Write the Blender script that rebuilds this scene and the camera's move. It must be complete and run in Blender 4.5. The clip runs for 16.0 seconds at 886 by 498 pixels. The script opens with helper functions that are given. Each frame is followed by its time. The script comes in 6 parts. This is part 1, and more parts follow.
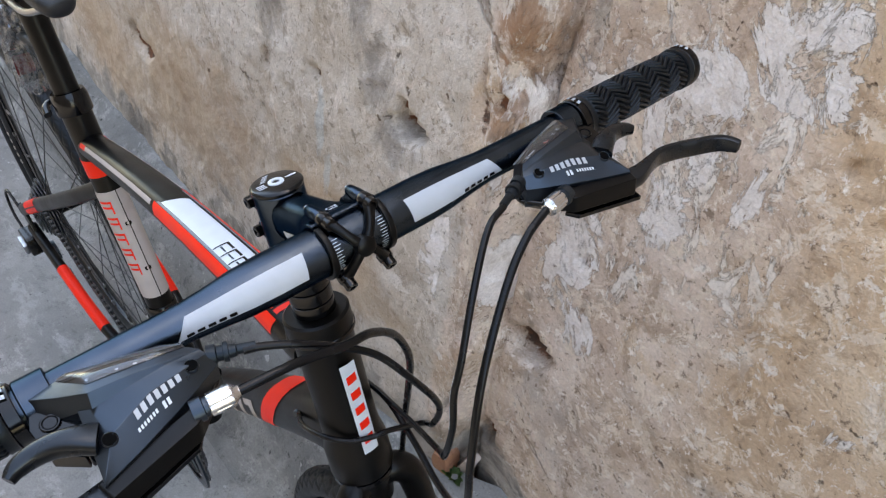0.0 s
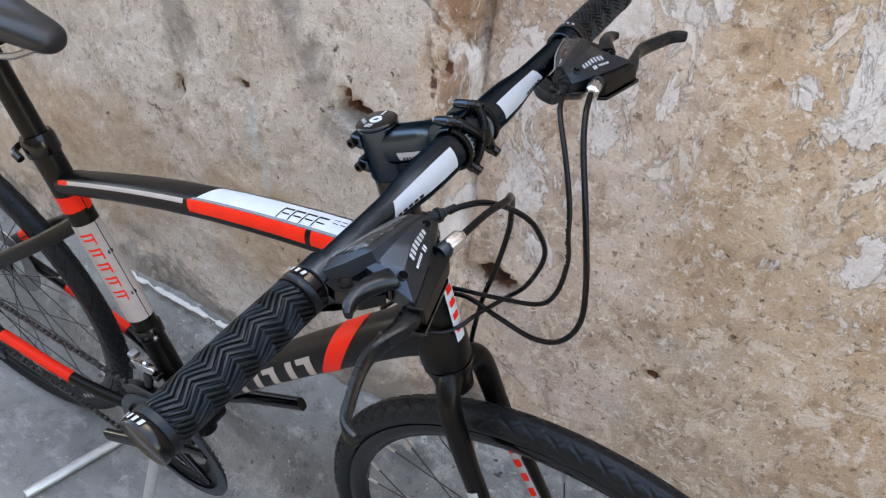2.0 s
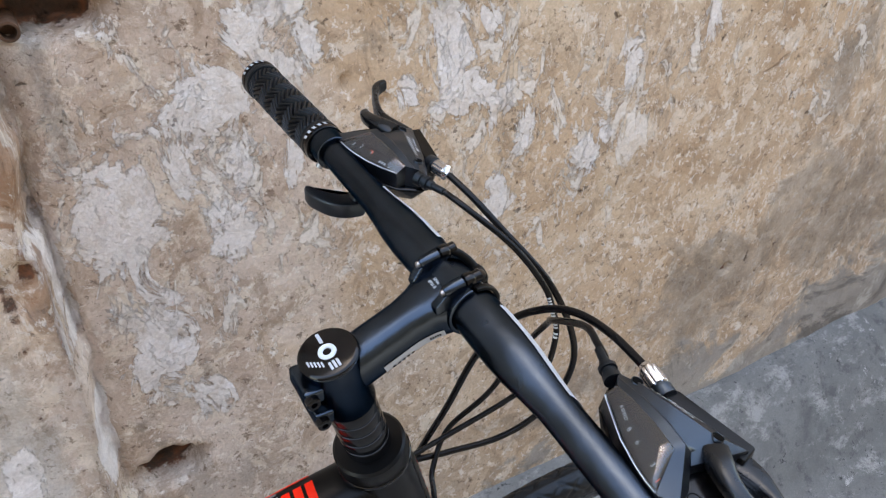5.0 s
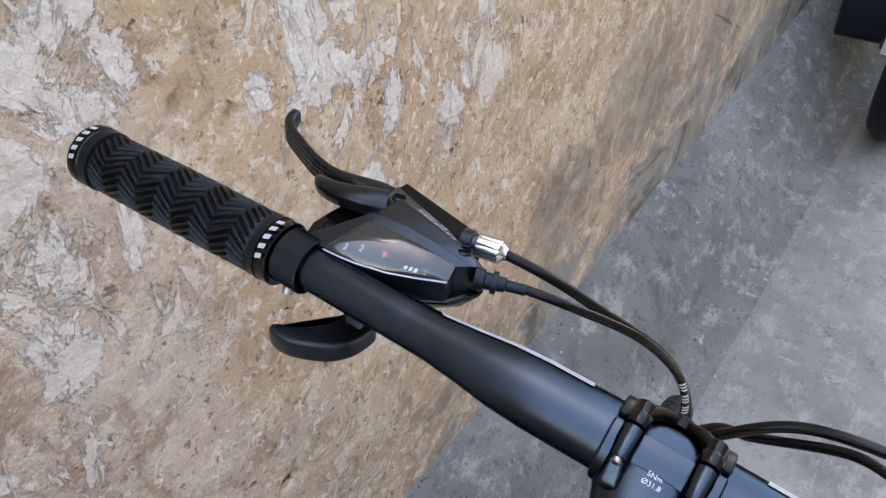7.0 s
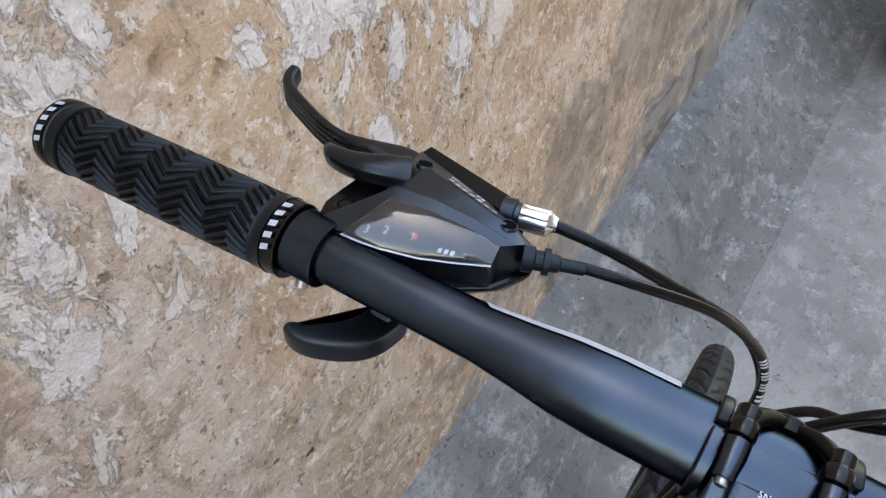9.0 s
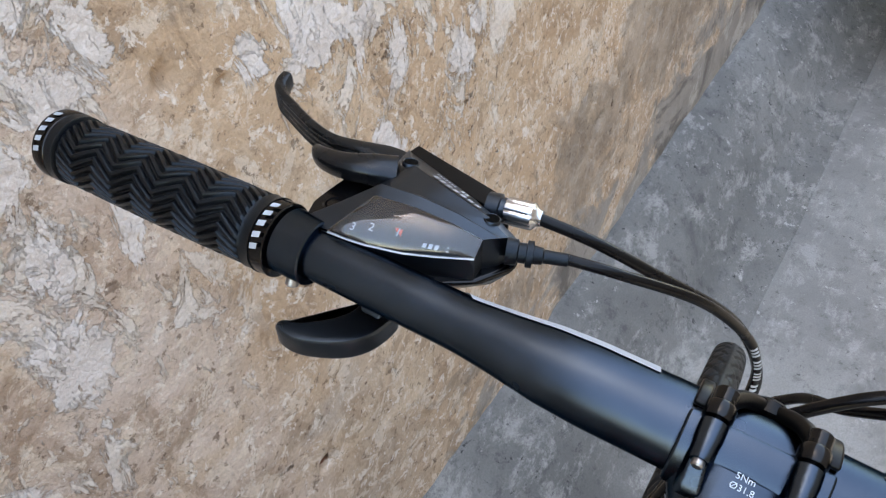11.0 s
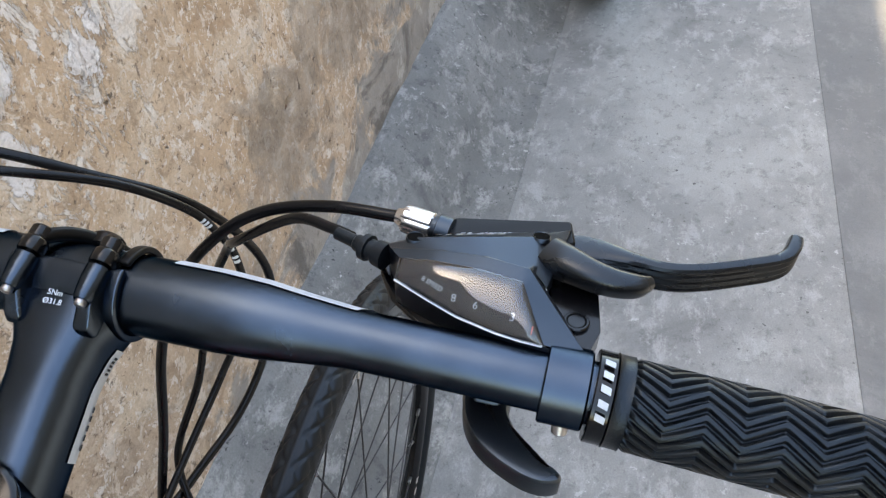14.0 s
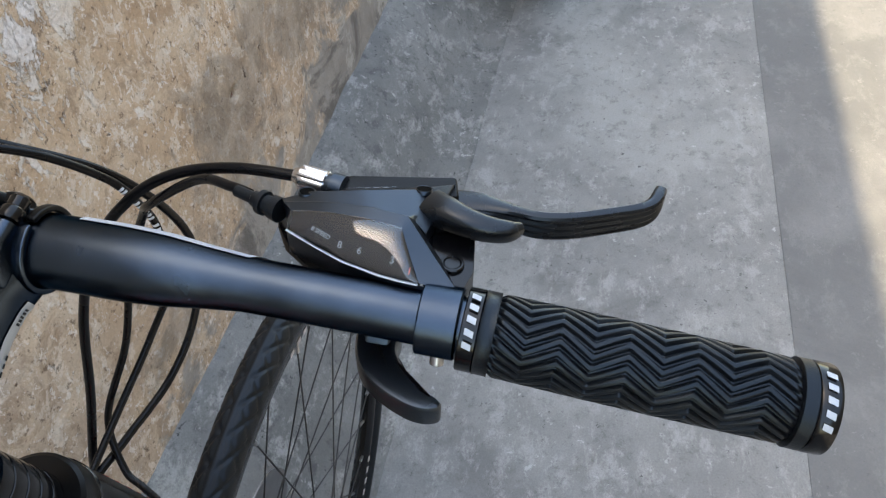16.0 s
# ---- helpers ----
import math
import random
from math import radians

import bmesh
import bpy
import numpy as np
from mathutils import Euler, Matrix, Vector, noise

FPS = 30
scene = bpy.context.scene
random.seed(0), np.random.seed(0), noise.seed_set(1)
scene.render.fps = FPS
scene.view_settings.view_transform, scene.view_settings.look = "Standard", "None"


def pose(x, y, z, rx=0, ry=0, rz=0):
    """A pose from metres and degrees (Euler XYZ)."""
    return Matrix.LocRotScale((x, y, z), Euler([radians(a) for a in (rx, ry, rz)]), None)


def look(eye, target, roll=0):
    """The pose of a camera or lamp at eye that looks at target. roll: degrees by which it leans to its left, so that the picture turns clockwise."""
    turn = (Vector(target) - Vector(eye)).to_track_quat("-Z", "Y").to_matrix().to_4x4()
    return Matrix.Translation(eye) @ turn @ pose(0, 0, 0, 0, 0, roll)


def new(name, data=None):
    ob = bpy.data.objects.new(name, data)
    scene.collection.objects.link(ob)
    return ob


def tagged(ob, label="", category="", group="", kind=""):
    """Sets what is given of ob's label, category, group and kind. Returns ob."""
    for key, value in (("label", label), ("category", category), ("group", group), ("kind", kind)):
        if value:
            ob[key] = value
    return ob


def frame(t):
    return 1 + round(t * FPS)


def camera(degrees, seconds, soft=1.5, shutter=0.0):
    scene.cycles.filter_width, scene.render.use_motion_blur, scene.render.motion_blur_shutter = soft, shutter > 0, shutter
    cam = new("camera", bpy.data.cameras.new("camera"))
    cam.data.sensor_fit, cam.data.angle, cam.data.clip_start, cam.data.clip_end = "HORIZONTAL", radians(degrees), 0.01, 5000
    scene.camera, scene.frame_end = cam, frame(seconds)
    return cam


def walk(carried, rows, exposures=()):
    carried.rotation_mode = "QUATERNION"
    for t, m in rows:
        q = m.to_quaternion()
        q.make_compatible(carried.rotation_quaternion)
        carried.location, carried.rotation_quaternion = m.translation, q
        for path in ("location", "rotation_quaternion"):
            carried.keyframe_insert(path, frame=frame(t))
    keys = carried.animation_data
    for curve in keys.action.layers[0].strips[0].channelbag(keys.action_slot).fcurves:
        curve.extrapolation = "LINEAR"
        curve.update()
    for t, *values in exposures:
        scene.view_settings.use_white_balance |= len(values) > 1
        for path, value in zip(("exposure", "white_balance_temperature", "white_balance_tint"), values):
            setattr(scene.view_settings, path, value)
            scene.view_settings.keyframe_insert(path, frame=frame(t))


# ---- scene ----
cam = camera(59.85, 16.0, soft=1.25)
# seconds, eye, and the turn of pose() in degrees
PATH = [
    (0, 0.3484, -0.1857, 1.2118, 50.85, -6.24, 51.42),
    (0.5, 0.4092, -0.2345, 1.2208, 51.55, -5.50, 53.35),
    (1, 0.4069, -0.2898, 1.2290, 52.90, -4.85, 52.28),
    (1.5, 0.3661, -0.3835, 1.2214, 54.00, -2.22, 40.29),
    (2, 0.3198, -0.4304, 1.2031, 54.41, -3.65, 32.95),
    (2.5, 0.2318, -0.4209, 1.1675, 54.78, -6.54, 24.98),
    (3, 0.1480, -0.3906, 1.1609, 54.50, -4.82, 15.29),
    (3.5, 0.0648, -0.4150, 1.1682, 55.31, -2.81, 0.55),
    (4, -0.0253, -0.4627, 1.1869, 55.63, -2.55, -12.87),
    (4.5, -0.0892, -0.4195, 1.1928, 56.82, -1.16, -18.92),
    (5, -0.1014, -0.3015, 1.2061, 56.98, 0.23, -29.89),
    (5.2, -0.1022, -0.2655, 1.2102, 56.61, 0.84, -33.11),
    (7.3, -0.0830, -0.0172, 1.1818, 48.56, 1.32, -56.33),
    (7.5, -0.0751, -0.0122, 1.1788, 47.78, 1.66, -56.63),
    (8, -0.0649, -0.0050, 1.1690, 46.35, 2.34, -56.68),
    (8.5, -0.0607, 0.0004, 1.1654, 45.71, 2.94, -56.43),
    (9, -0.0587, 0.0052, 1.1630, 45.26, 4.19, -56.86),
    (11.3, -0.0577, -0.0166, 1.1613, 46.16, 6.71, -56.95),
    (11.5, -0.0586, -0.0351, 1.1629, 46.15, 7.33, -57.97),
    (12, -0.0663, -0.0999, 1.1611, 46.22, 6.77, -64.50),
    (12.5, -0.0654, -0.1591, 1.1547, 45.94, 6.64, -70.34),
    (13, -0.0646, -0.1784, 1.1448, 45.66, 6.46, -72.54),
    (13.5, -0.0664, -0.1779, 1.1375, 45.47, 6.43, -73.75),
    (14, -0.0574, -0.1875, 1.1303, 44.96, 7.54, -75.39),
    (14.5, -0.0577, -0.1959, 1.1295, 44.68, 7.38, -76.00),
    (15, -0.0568, -0.2042, 1.1291, 44.51, 7.41, -76.50),
    (15.5, -0.0611, -0.2140, 1.1293, 44.28, 7.34, -77.27),
    (16, -0.0776, -0.2223, 1.1329, 44.10, 6.59, -78.07),
]
walk(cam, [(t, pose(x, y, z, rx, ry, rz)) for t, x, y, z, rx, ry, rz in PATH], exposures=[(0.0, 3.02, 8750, 11), (2.0, 3.12, 8750, 11), (3.5, 3.28, 8750, 11), (4.6, 3.08, 8750, 11), (9.0, 3.08, 8750, 11), (12.5, 3.16, 8700, 9), (14.5, 3.19, 8650, 8), (15.5, 3.20, 8600, 7), (16.0, 2.92, 8600, 7)])

# ---- world and sun: the wall stands between the sun and the bicycle ----
SUN_EL = 68.7
world = bpy.data.worlds.new("sky")
scene.world = world
world.use_nodes = True
wn = world.node_tree
sky = wn.nodes.new("ShaderNodeTexSky")
sky.sky_type, sky.sun_disc = "NISHITA", False
sky.sun_elevation, sky.sun_rotation = radians(SUN_EL), 0.0
wn.links.new(sky.outputs[0], wn.nodes["Background"].inputs["Color"])
wn.nodes["Background"].inputs["Strength"].default_value = 0.15
sun_data = bpy.data.lights.new("sun", "SUN")
sun_data.energy, sun_data.angle, sun_data.color = 1.12, radians(0.8), (1.0, 0.93, 0.82)
sun = new("sun", sun_data)
sun.matrix_world = look((0, 6, 6 * math.tan(radians(SUN_EL))), (0, 0, 0))

# ---- materials ----
def material(name, colour, rough=0.5, metal=0.0, bump=0.0, bump_scale=400.0, coat=0.0, vary=0.0, vary_scale=30.0, spec=0.5, sheen=(1.0, 1.0, 1.0)):
    """A node material: a base colour varied at two scales, with fine relief."""
    m = bpy.data.materials.new(name)
    m.use_nodes = True
    nt = m.node_tree
    b = nt.nodes["Principled BSDF"]
    b.inputs["Base Color"].default_value = (*colour, 1)
    b.inputs["Roughness"].default_value, b.inputs["Metallic"].default_value = rough, metal
    b.inputs["Coat Weight"].default_value = coat
    b.inputs["Specular IOR Level"].default_value = spec
    b.inputs["Specular Tint"].default_value = (*sheen, 1)
    tc = nt.nodes.new("ShaderNodeTexCoord")
    if vary:
        n1 = nt.nodes.new("ShaderNodeTexNoise")
        n1.inputs["Scale"].default_value, n1.inputs["Detail"].default_value = vary_scale, 5
        nt.links.new(tc.outputs["Object"], n1.inputs["Vector"])
        mr = nt.nodes.new("ShaderNodeMapRange")
        mr.inputs["From Min"].default_value, mr.inputs["From Max"].default_value = 0.3, 0.7
        mr.inputs["To Min"].default_value, mr.inputs["To Max"].default_value = 1 - vary, 1 + vary
        nt.links.new(n1.outputs["Fac"], mr.inputs["Value"])
        vm = nt.nodes.new("ShaderNodeVectorMath")
        vm.operation = "SCALE"
        vm.inputs[0].default_value = colour
        nt.links.new(mr.outputs[0], vm.inputs["Scale"])
        nt.links.new(vm.outputs[0], b.inputs["Base Color"])
        mr2 = nt.nodes.new("ShaderNodeMapRange")
        mr2.inputs["To Min"].default_value, mr2.inputs["To Max"].default_value = max(rough - 0.12, 0.03), min(rough + 0.12, 1)
        nt.links.new(n1.outputs["Fac"], mr2.inputs["Value"])
        nt.links.new(mr2.outputs[0], b.inputs["Roughness"])
    if bump:
        n2 = nt.nodes.new("ShaderNodeTexNoise")
        n2.inputs["Scale"].default_value, n2.inputs["Detail"].default_value = bump_scale, 3
        nt.links.new(tc.outputs["Object"], n2.inputs["Vector"])
        bp = nt.nodes.new("ShaderNodeBump")
        bp.inputs["Strength"].default_value, bp.inputs["Distance"].default_value = bump, 0.0005
        nt.links.new(n2.outputs["Fac"], bp.inputs["Height"])
        nt.links.new(bp.outputs[0], b.inputs["Normal"])
    return m


BLACK_ANOD = material("satin black anodised aluminium", (0.050, 0.066, 0.087), 0.23, 1.0, bump=0.12, bump_scale=4200, vary=0.12, vary_scale=60, sheen=(0.30, 0.32, 0.36))
BLACK_LEVER = material("satin black lever paint", (0.0045, 0.0048, 0.0054), 0.27, bump=0.06, bump_scale=2500, vary=0.10, vary_scale=60, spec=0.42, sheen=(0.80, 0.90, 1.0))
BLACK_FRAME = material("matt black frame paint", (0.0016, 0.0015, 0.0015), 0.34, 0.0, bump=0.08, bump_scale=1800, vary=0.15, vary_scale=25, spec=0.20)
BLACK_PLASTIC = material("grey-black moulded plastic", (0.0030, 0.0035, 0.0045), 0.34, bump=0.12, bump_scale=3000, vary=0.10, vary_scale=50, spec=0.80, sheen=(0.62, 0.80, 1.0))
BLACK_GLOSS = material("gloss black steel", (0.002, 0.002, 0.0024), 0.16, bump=0.0, vary=0.1, vary_scale=80, spec=0.34)
RUBBER = material("black grip rubber", (0.0030, 0.0033, 0.0040), 0.38, bump=0.2, bump_scale=1500, vary=0.25, vary_scale=70, spec=0.36, sheen=(0.68, 0.85, 1.0))
TYRE = material("black tyre rubber", (0.0060, 0.0066, 0.0076), 0.44, bump=0.3, bump_scale=900, vary=0.3, vary_scale=40, spec=0.28, sheen=(0.75, 0.88, 1.0))
CABLE = material("black cable housing", (0.004, 0.004, 0.0045), 0.26, bump=0.05, bump_scale=900, vary=0.1, vary_scale=50, spec=0.2)
# shade of holes and gaps, given as a near-black colour
RECESS_SHADE = material("black recess shade", (0.0012, 0.0012, 0.0012), 0.8, spec=0.05)
WHITE = material("white decal film", (0.40, 0.43, 0.46), 0.38, vary=0.04, vary_scale=80)
PALE = material("pale grey-blue decal", (0.55, 0.60, 0.64), 0.4, vary=0.05, vary_scale=60)
TAUPE = material("warm grey decal", (0.40, 0.36, 0.34), 0.42, vary=0.06, vary_scale=60)
RED = material("fluorescent red decal", (0.86, 0.020, 0.006), 0.42, vary=0.06, vary_scale=40, spec=0.2)
CHROME = material("brushed chrome", (0.60, 0.60, 0.61), 0.27, 1.0, bump=0.1, bump_scale=500)
STEEL = material("bare steel", (0.35, 0.35, 0.36), 0.35, 1.0, bump=0.1, bump_scale=600, vary=0.15, vary_scale=80)
DARK_STEEL = material("dark drivetrain steel", (0.05, 0.05, 0.052), 0.4, 0.7, vary=0.3, vary_scale=90)
DIAL = material("dark dial face", (0.010, 0.009, 0.009), 0.6, vary=0.1, vary_scale=100, spec=0.08)
ORANGE = material("red gear pointer", (0.8, 0.09, 0.03), 0.5, vary=0.05, vary_scale=100)


def glass(name, rough=0.02, colour=(1, 1, 1), milk=0.05, ior=1.6):
    m = bpy.data.materials.new(name)
    m.use_nodes = True
    nt = m.node_tree
    out = nt.nodes["Material Output"]
    gl, tr, mix, fr = (nt.nodes.new(k) for k in ("ShaderNodeBsdfGlossy", "ShaderNodeBsdfTransparent", "ShaderNodeMixShader", "ShaderNodeFresnel"))
    gl.inputs["Roughness"].default_value = rough
    tr.inputs["Color"].default_value = (*colour, 1)
    fr.inputs["IOR"].default_value = ior
    nt.links.new(fr.outputs[0], mix.inputs[0])
    nt.links.new(tr.outputs[0], mix.inputs[1])
    nt.links.new(gl.outputs[0], mix.inputs[2])
    haze, top = nt.nodes.new("ShaderNodeBsdfDiffuse"), nt.nodes.new("ShaderNodeMixShader")
    haze.inputs["Color"].default_value = (0.6, 0.62, 0.66, 1)
    top.inputs[0].default_value = milk
    nt.links.new(mix.outputs[0], top.inputs[1])
    nt.links.new(haze.outputs[0], top.inputs[2])
    nt.links.new(top.outputs[0], out.inputs["Surface"])
    return m


CLEAR = glass("clear plastic window", 0.0, (0.9, 0.9, 0.92), 0.03, 1.85)
WRAP = glass("crumpled clear plastic wrap", 0.05, (0.90, 0.91, 0.93), 0.10, 2.4)

# ---- wall and ground materials ----
class Nodes:
    """Short hand for building a node tree."""
    def __init__(self, name):
        self.m = bpy.data.materials.new(name)
        self.m.use_nodes = True
        self.t = self.m.node_tree
        self.b = self.t.nodes["Principled BSDF"]
        self.pos = self.t.nodes.new("ShaderNodeTexCoord").outputs["Object"]

    def put(self, socket, value):
        if isinstance(value, bpy.types.NodeSocket):
            self.t.links.new(value, socket)
        elif isinstance(value, tuple) and len(value) == 3 and len(socket.default_value) == 4:
            socket.default_value = (*value, 1)
        else:
            socket.default_value = value

    def noise(self, scale, detail=4, rough=0.55, distort=0.0, stretch=None):
        n = self.t.nodes.new("ShaderNodeTexNoise")
        v = self.pos
        if stretch:
            mp = self.t.nodes.new("ShaderNodeMapping")
            mp.inputs["Scale"].default_value = stretch
            self.put(mp.inputs["Vector"], v)
            v = mp.outputs[0]
        self.put(n.inputs["Vector"], v)
        n.inputs["Scale"].default_value, n.inputs["Detail"].default_value = scale, detail
        n.inputs["Roughness"].default_value, n.inputs["Distortion"].default_value = rough, distort
        return n.outputs["Fac"]

    def cells(self, scale, feature="F1", stretch=None):
        n = self.t.nodes.new("ShaderNodeTexVoronoi")
        n.feature = feature
        v = self.pos
        if stretch:
            mp = self.t.nodes.new("ShaderNodeMapping")
            mp.inputs["Scale"].default_value = stretch
            self.put(mp.inputs["Vector"], v)
            v = mp.outputs[0]
        self.put(n.inputs["Vector"], v)
        n.inputs["Scale"].default_value = scale
        return n.outputs["Distance"], n.outputs["Color"] if feature == "F1" else None

    def ramp(self, value, a, b, lo=0.0, hi=1.0, smooth=True):
        n = self.t.nodes.new("ShaderNodeMapRange")
        n.interpolation_type = "SMOOTHSTEP" if smooth else "LINEAR"
        self.put(n.inputs["Value"], value)
        for k, v in zip(("From Min", "From Max", "To Min", "To Max"), (a, b, lo, hi)):
            n.inputs[k].default_value = v
        return n.outputs[0]

    def math(self, op, a, b=0.0):
        n = self.t.nodes.new("ShaderNodeMath")
        n.operation = op
        self.put(n.inputs[0], a)
        self.put(n.inputs[1], b)
        return n.outputs[0]

    def mix(self, fac, a, b):
        n = self.t.nodes.new("ShaderNodeMix")
        n.data_type = "RGBA"
        self.put(n.inputs[0], fac)
        self.put(n.inputs[6], a)
        self.put(n.inputs[7], b)
        return n.outputs[2]

    def attr(self, name):
        n = self.t.nodes.new("ShaderNodeAttribute")
        n.attribute_name = name
        return n.outputs["Fac"]

    def bump(self, height, strength, distance, normal=None):
        n = self.t.nodes.new("ShaderNodeBump")
        n.inputs["Strength"].default_value, n.inputs["Distance"].default_value = strength, distance
        self.put(n.inputs["Height"], height)
        if normal:
            self.put(n.inputs["Normal"], normal)
        return n.outputs[0]


def wall_material():
    k = Nodes("weathered plaster with peeling paint")
    big, mid, fine = k.noise(1.7, 3), k.noise(9, 6, 0.62, 0.5), k.noise(60, 5, 0.65)
    grit = k.noise(260, 4, 0.7)
    tan = k.mix(k.ramp(big, 0.35, 0.65), (0.61, 0.44, 0.295), (0.56, 0.43, 0.315))
    tan = k.mix(k.ramp(mid, 0.44, 0.68), tan, (0.72, 0.575, 0.425))
    tan = k.mix(k.ramp(k.noise(4.5, 6, 0.65, 0.9), 0.53, 0.71, 0, 0.72), tan, (0.43, 0.285, 0.175))
    pink = k.mix(k.ramp(mid, 0.40, 0.60), (0.72, 0.605, 0.515), (0.58, 0.455, 0.365))
    pink = k.mix(k.ramp(k.noise(6, 6, 0.65, 1.0), 0.5, 0.66, 0, 0.75), pink, (0.62, 0.475, 0.34))
    pink = k.mix(k.ramp(k.noise(7.5, 7, 0.72, 0.7, (1, 1, 0.45)), 0.56, 0.72, 0, 0.55), pink, (0.30, 0.27, 0.245))
    zone = k.ramp(k.math("ADD", k.attr("zone"), k.math("MULTIPLY", k.math("SUBTRACT", mid, 0.5), 0.8)), 0.35, 0.65)
    base = k.mix(zone, tan, pink)
    # blotches, from hand size down to crumbs
    base = k.mix(k.ramp(k.noise(20, 9, 0.75, 0.7, (1, 1, 0.8)), 0.50, 0.61, 0, 0.58), base, (0.34, 0.235, 0.155))
    base = k.mix(k.ramp(k.noise(31, 9, 0.75, 0.5, (1, 1, 0.85)), 0.515, 0.575, 0, 0.75), base, (0.78, 0.675, 0.555))
    base = k.mix(k.ramp(k.noise(3.2, 6, 0.65, 0.6), 0.56, 0.72, 0, 0.6), base, (0.50, 0.47, 0.43))
    base = k.mix(k.ramp(k.noise(5.5, 7, 0.72, 0.6, (1, 1, 0.5)), 0.60, 0.70, 0, 0.7), base, (0.21, 0.18, 0.15))
    base = k.mix(k.ramp(k.noise(100, 7, 0.72, 0.3), 0.575, 0.63, 0, 0.75), base, (0.17, 0.115, 0.08))
    base = k.mix(k.ramp(k.noise(70, 8, 0.74, 0.4, (1, 1, 0.9)), 0.565, 0.60, 0, 0.85), base, (0.83, 0.765, 0.685))
    dirt = k.ramp(k.math("ADD", k.attr("stain"), k.math("MULTIPLY", k.math("SUBTRACT", k.noise(9, 9, 0.72, 0.7), 0.5), 3.6)), 0.10, 0.80, 0, 0.72)
    base = k.mix(dirt, base, k.mix(k.ramp(k.noise(15, 6, 0.7), 0.42, 0.58), (0.21, 0.175, 0.14), (0.37, 0.31, 0.25)))
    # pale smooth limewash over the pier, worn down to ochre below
    wash = k.ramp(k.math("ADD", k.attr("wash"), k.math("MULTIPLY", k.math("SUBTRACT", k.noise(7, 8, 0.7, 0.6, (1, 1, 0.6)), 0.5), 1.5)), 0.35, 0.65, 0, 0.86)
    lime = k.mix(k.ramp(k.noise(5, 6, 0.65, 0.5, (1, 1, 0.6)), 0.38, 0.62), (0.55, 0.485, 0.405), (0.69, 0.64, 0.575))
    lime = k.mix(k.ramp(k.noise(3.1, 5, 0.6, 0.4), 0.5, 0.66, 0, 0.7), lime, (0.58, 0.565, 0.54))
    lime = k.mix(k.ramp(k.noise(14, 9, 0.76, 0.6, (1, 1, 0.7)), 0.51, 0.63, 0, 0.6), lime, (0.37, 0.315, 0.26))
    lime = k.mix(k.ramp(k.noise(38, 8, 0.74, 0.4, (1, 1, 0.8)), 0.55, 0.63, 0, 0.7), lime, (0.30, 0.245, 0.195))
    lime = k.mix(k.ramp(k.noise(34, 9, 0.75, 0.5, (1, 1, 0.8)), 0.54, 0.59, 0, 0.8), lime, (0.76, 0.70, 0.635))
    lime = k.mix(k.ramp(k.noise(95, 7, 0.72, 0.3), 0.58, 0.63, 0, 0.7), lime, (0.17, 0.14, 0.11))
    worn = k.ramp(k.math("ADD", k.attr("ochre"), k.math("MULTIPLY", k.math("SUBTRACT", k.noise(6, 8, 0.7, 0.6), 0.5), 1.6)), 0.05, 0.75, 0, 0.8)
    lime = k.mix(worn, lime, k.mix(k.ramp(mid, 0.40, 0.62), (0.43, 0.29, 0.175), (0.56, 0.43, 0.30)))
    base = k.mix(wash, base, lime)
    # old paint, in patches and ragged flecks
    edge = k.math("ADD", k.math("MULTIPLY", k.math("SUBTRACT", k.noise(21, 10, 0.74, 1.1, (1, 1, 0.62)), 0.5), 3.8), k.attr("paint"))
    paint = k.ramp(edge, 0.46, 0.52)
    chips = k.math("ADD", k.noise(30, 9, 0.72, 0.9, (1, 1, 0.5)), k.math("MULTIPLY", k.attr("chips"), 0.05))
    flecks = k.math("MULTIPLY", k.ramp(chips, 0.575, 0.605), k.ramp(k.math("ADD", k.noise(4, 4), k.math("MULTIPLY", k.attr("chips"), 0.15)), 0.40, 0.54))
    white = k.mix(k.ramp(fine, 0.3, 0.7), (0.76, 0.705, 0.66), (0.86, 0.82, 0.785))
    white = k.mix(k.ramp(k.noise(24, 8, 0.72, 0.5), 0.52, 0.64, 0, 0.6), white, (0.58, 0.50, 0.43))
    col = k.mix(k.math("MULTIPLY", flecks, 0.85), base, (0.83, 0.77, 0.70))
    col = k.mix(paint, col, white)
    runs = k.ramp(k.math("ADD", k.attr("runs"), k.math("MULTIPLY", k.math("SUBTRACT", k.noise(13, 9, 0.74, 0.7, (1, 1, 0.45)), 0.5), 3.4)), 0.15, 0.85, 0, 0.72)
    col = k.mix(runs, col, k.mix(k.ramp(k.noise(24, 6, 0.7), 0.40, 0.60), (0.17, 0.155, 0.14), (0.34, 0.31, 0.28)))
    blue = k.ramp(k.math("ADD", k.attr("blue"), k.math("MULTIPLY", k.math("SUBTRACT", k.noise(18, 8, 0.72, 0.5, (1, 1, 0.5)), 0.5), 2.6)), 0.30, 0.70, 0, 0.5)
    col = k.mix(blue, col, (0.52, 0.60, 0.62))
    # pits and cracks
    pits = k.math("MULTIPLY", k.ramp(k.noise(44, 6, 0.65, 0.3), 0.645, 0.685), k.ramp(k.noise(6, 4), 0.46, 0.58))
    crack_d, _ = k.cells(2.6, "DISTANCE_TO_EDGE")
    warp = k.math("ADD", crack_d, k.math("MULTIPLY", k.math("SUBTRACT", k.noise(18, 6), 0.5), 0.06))
    cracks = k.math("MULTIPLY", k.ramp(k.math("ABSOLUTE", warp), 0.006, 0.0015), k.ramp(k.noise(2.2, 2), 0.54, 0.64, 0, 0.7))
    holes = k.math("MAXIMUM", pits, cracks)
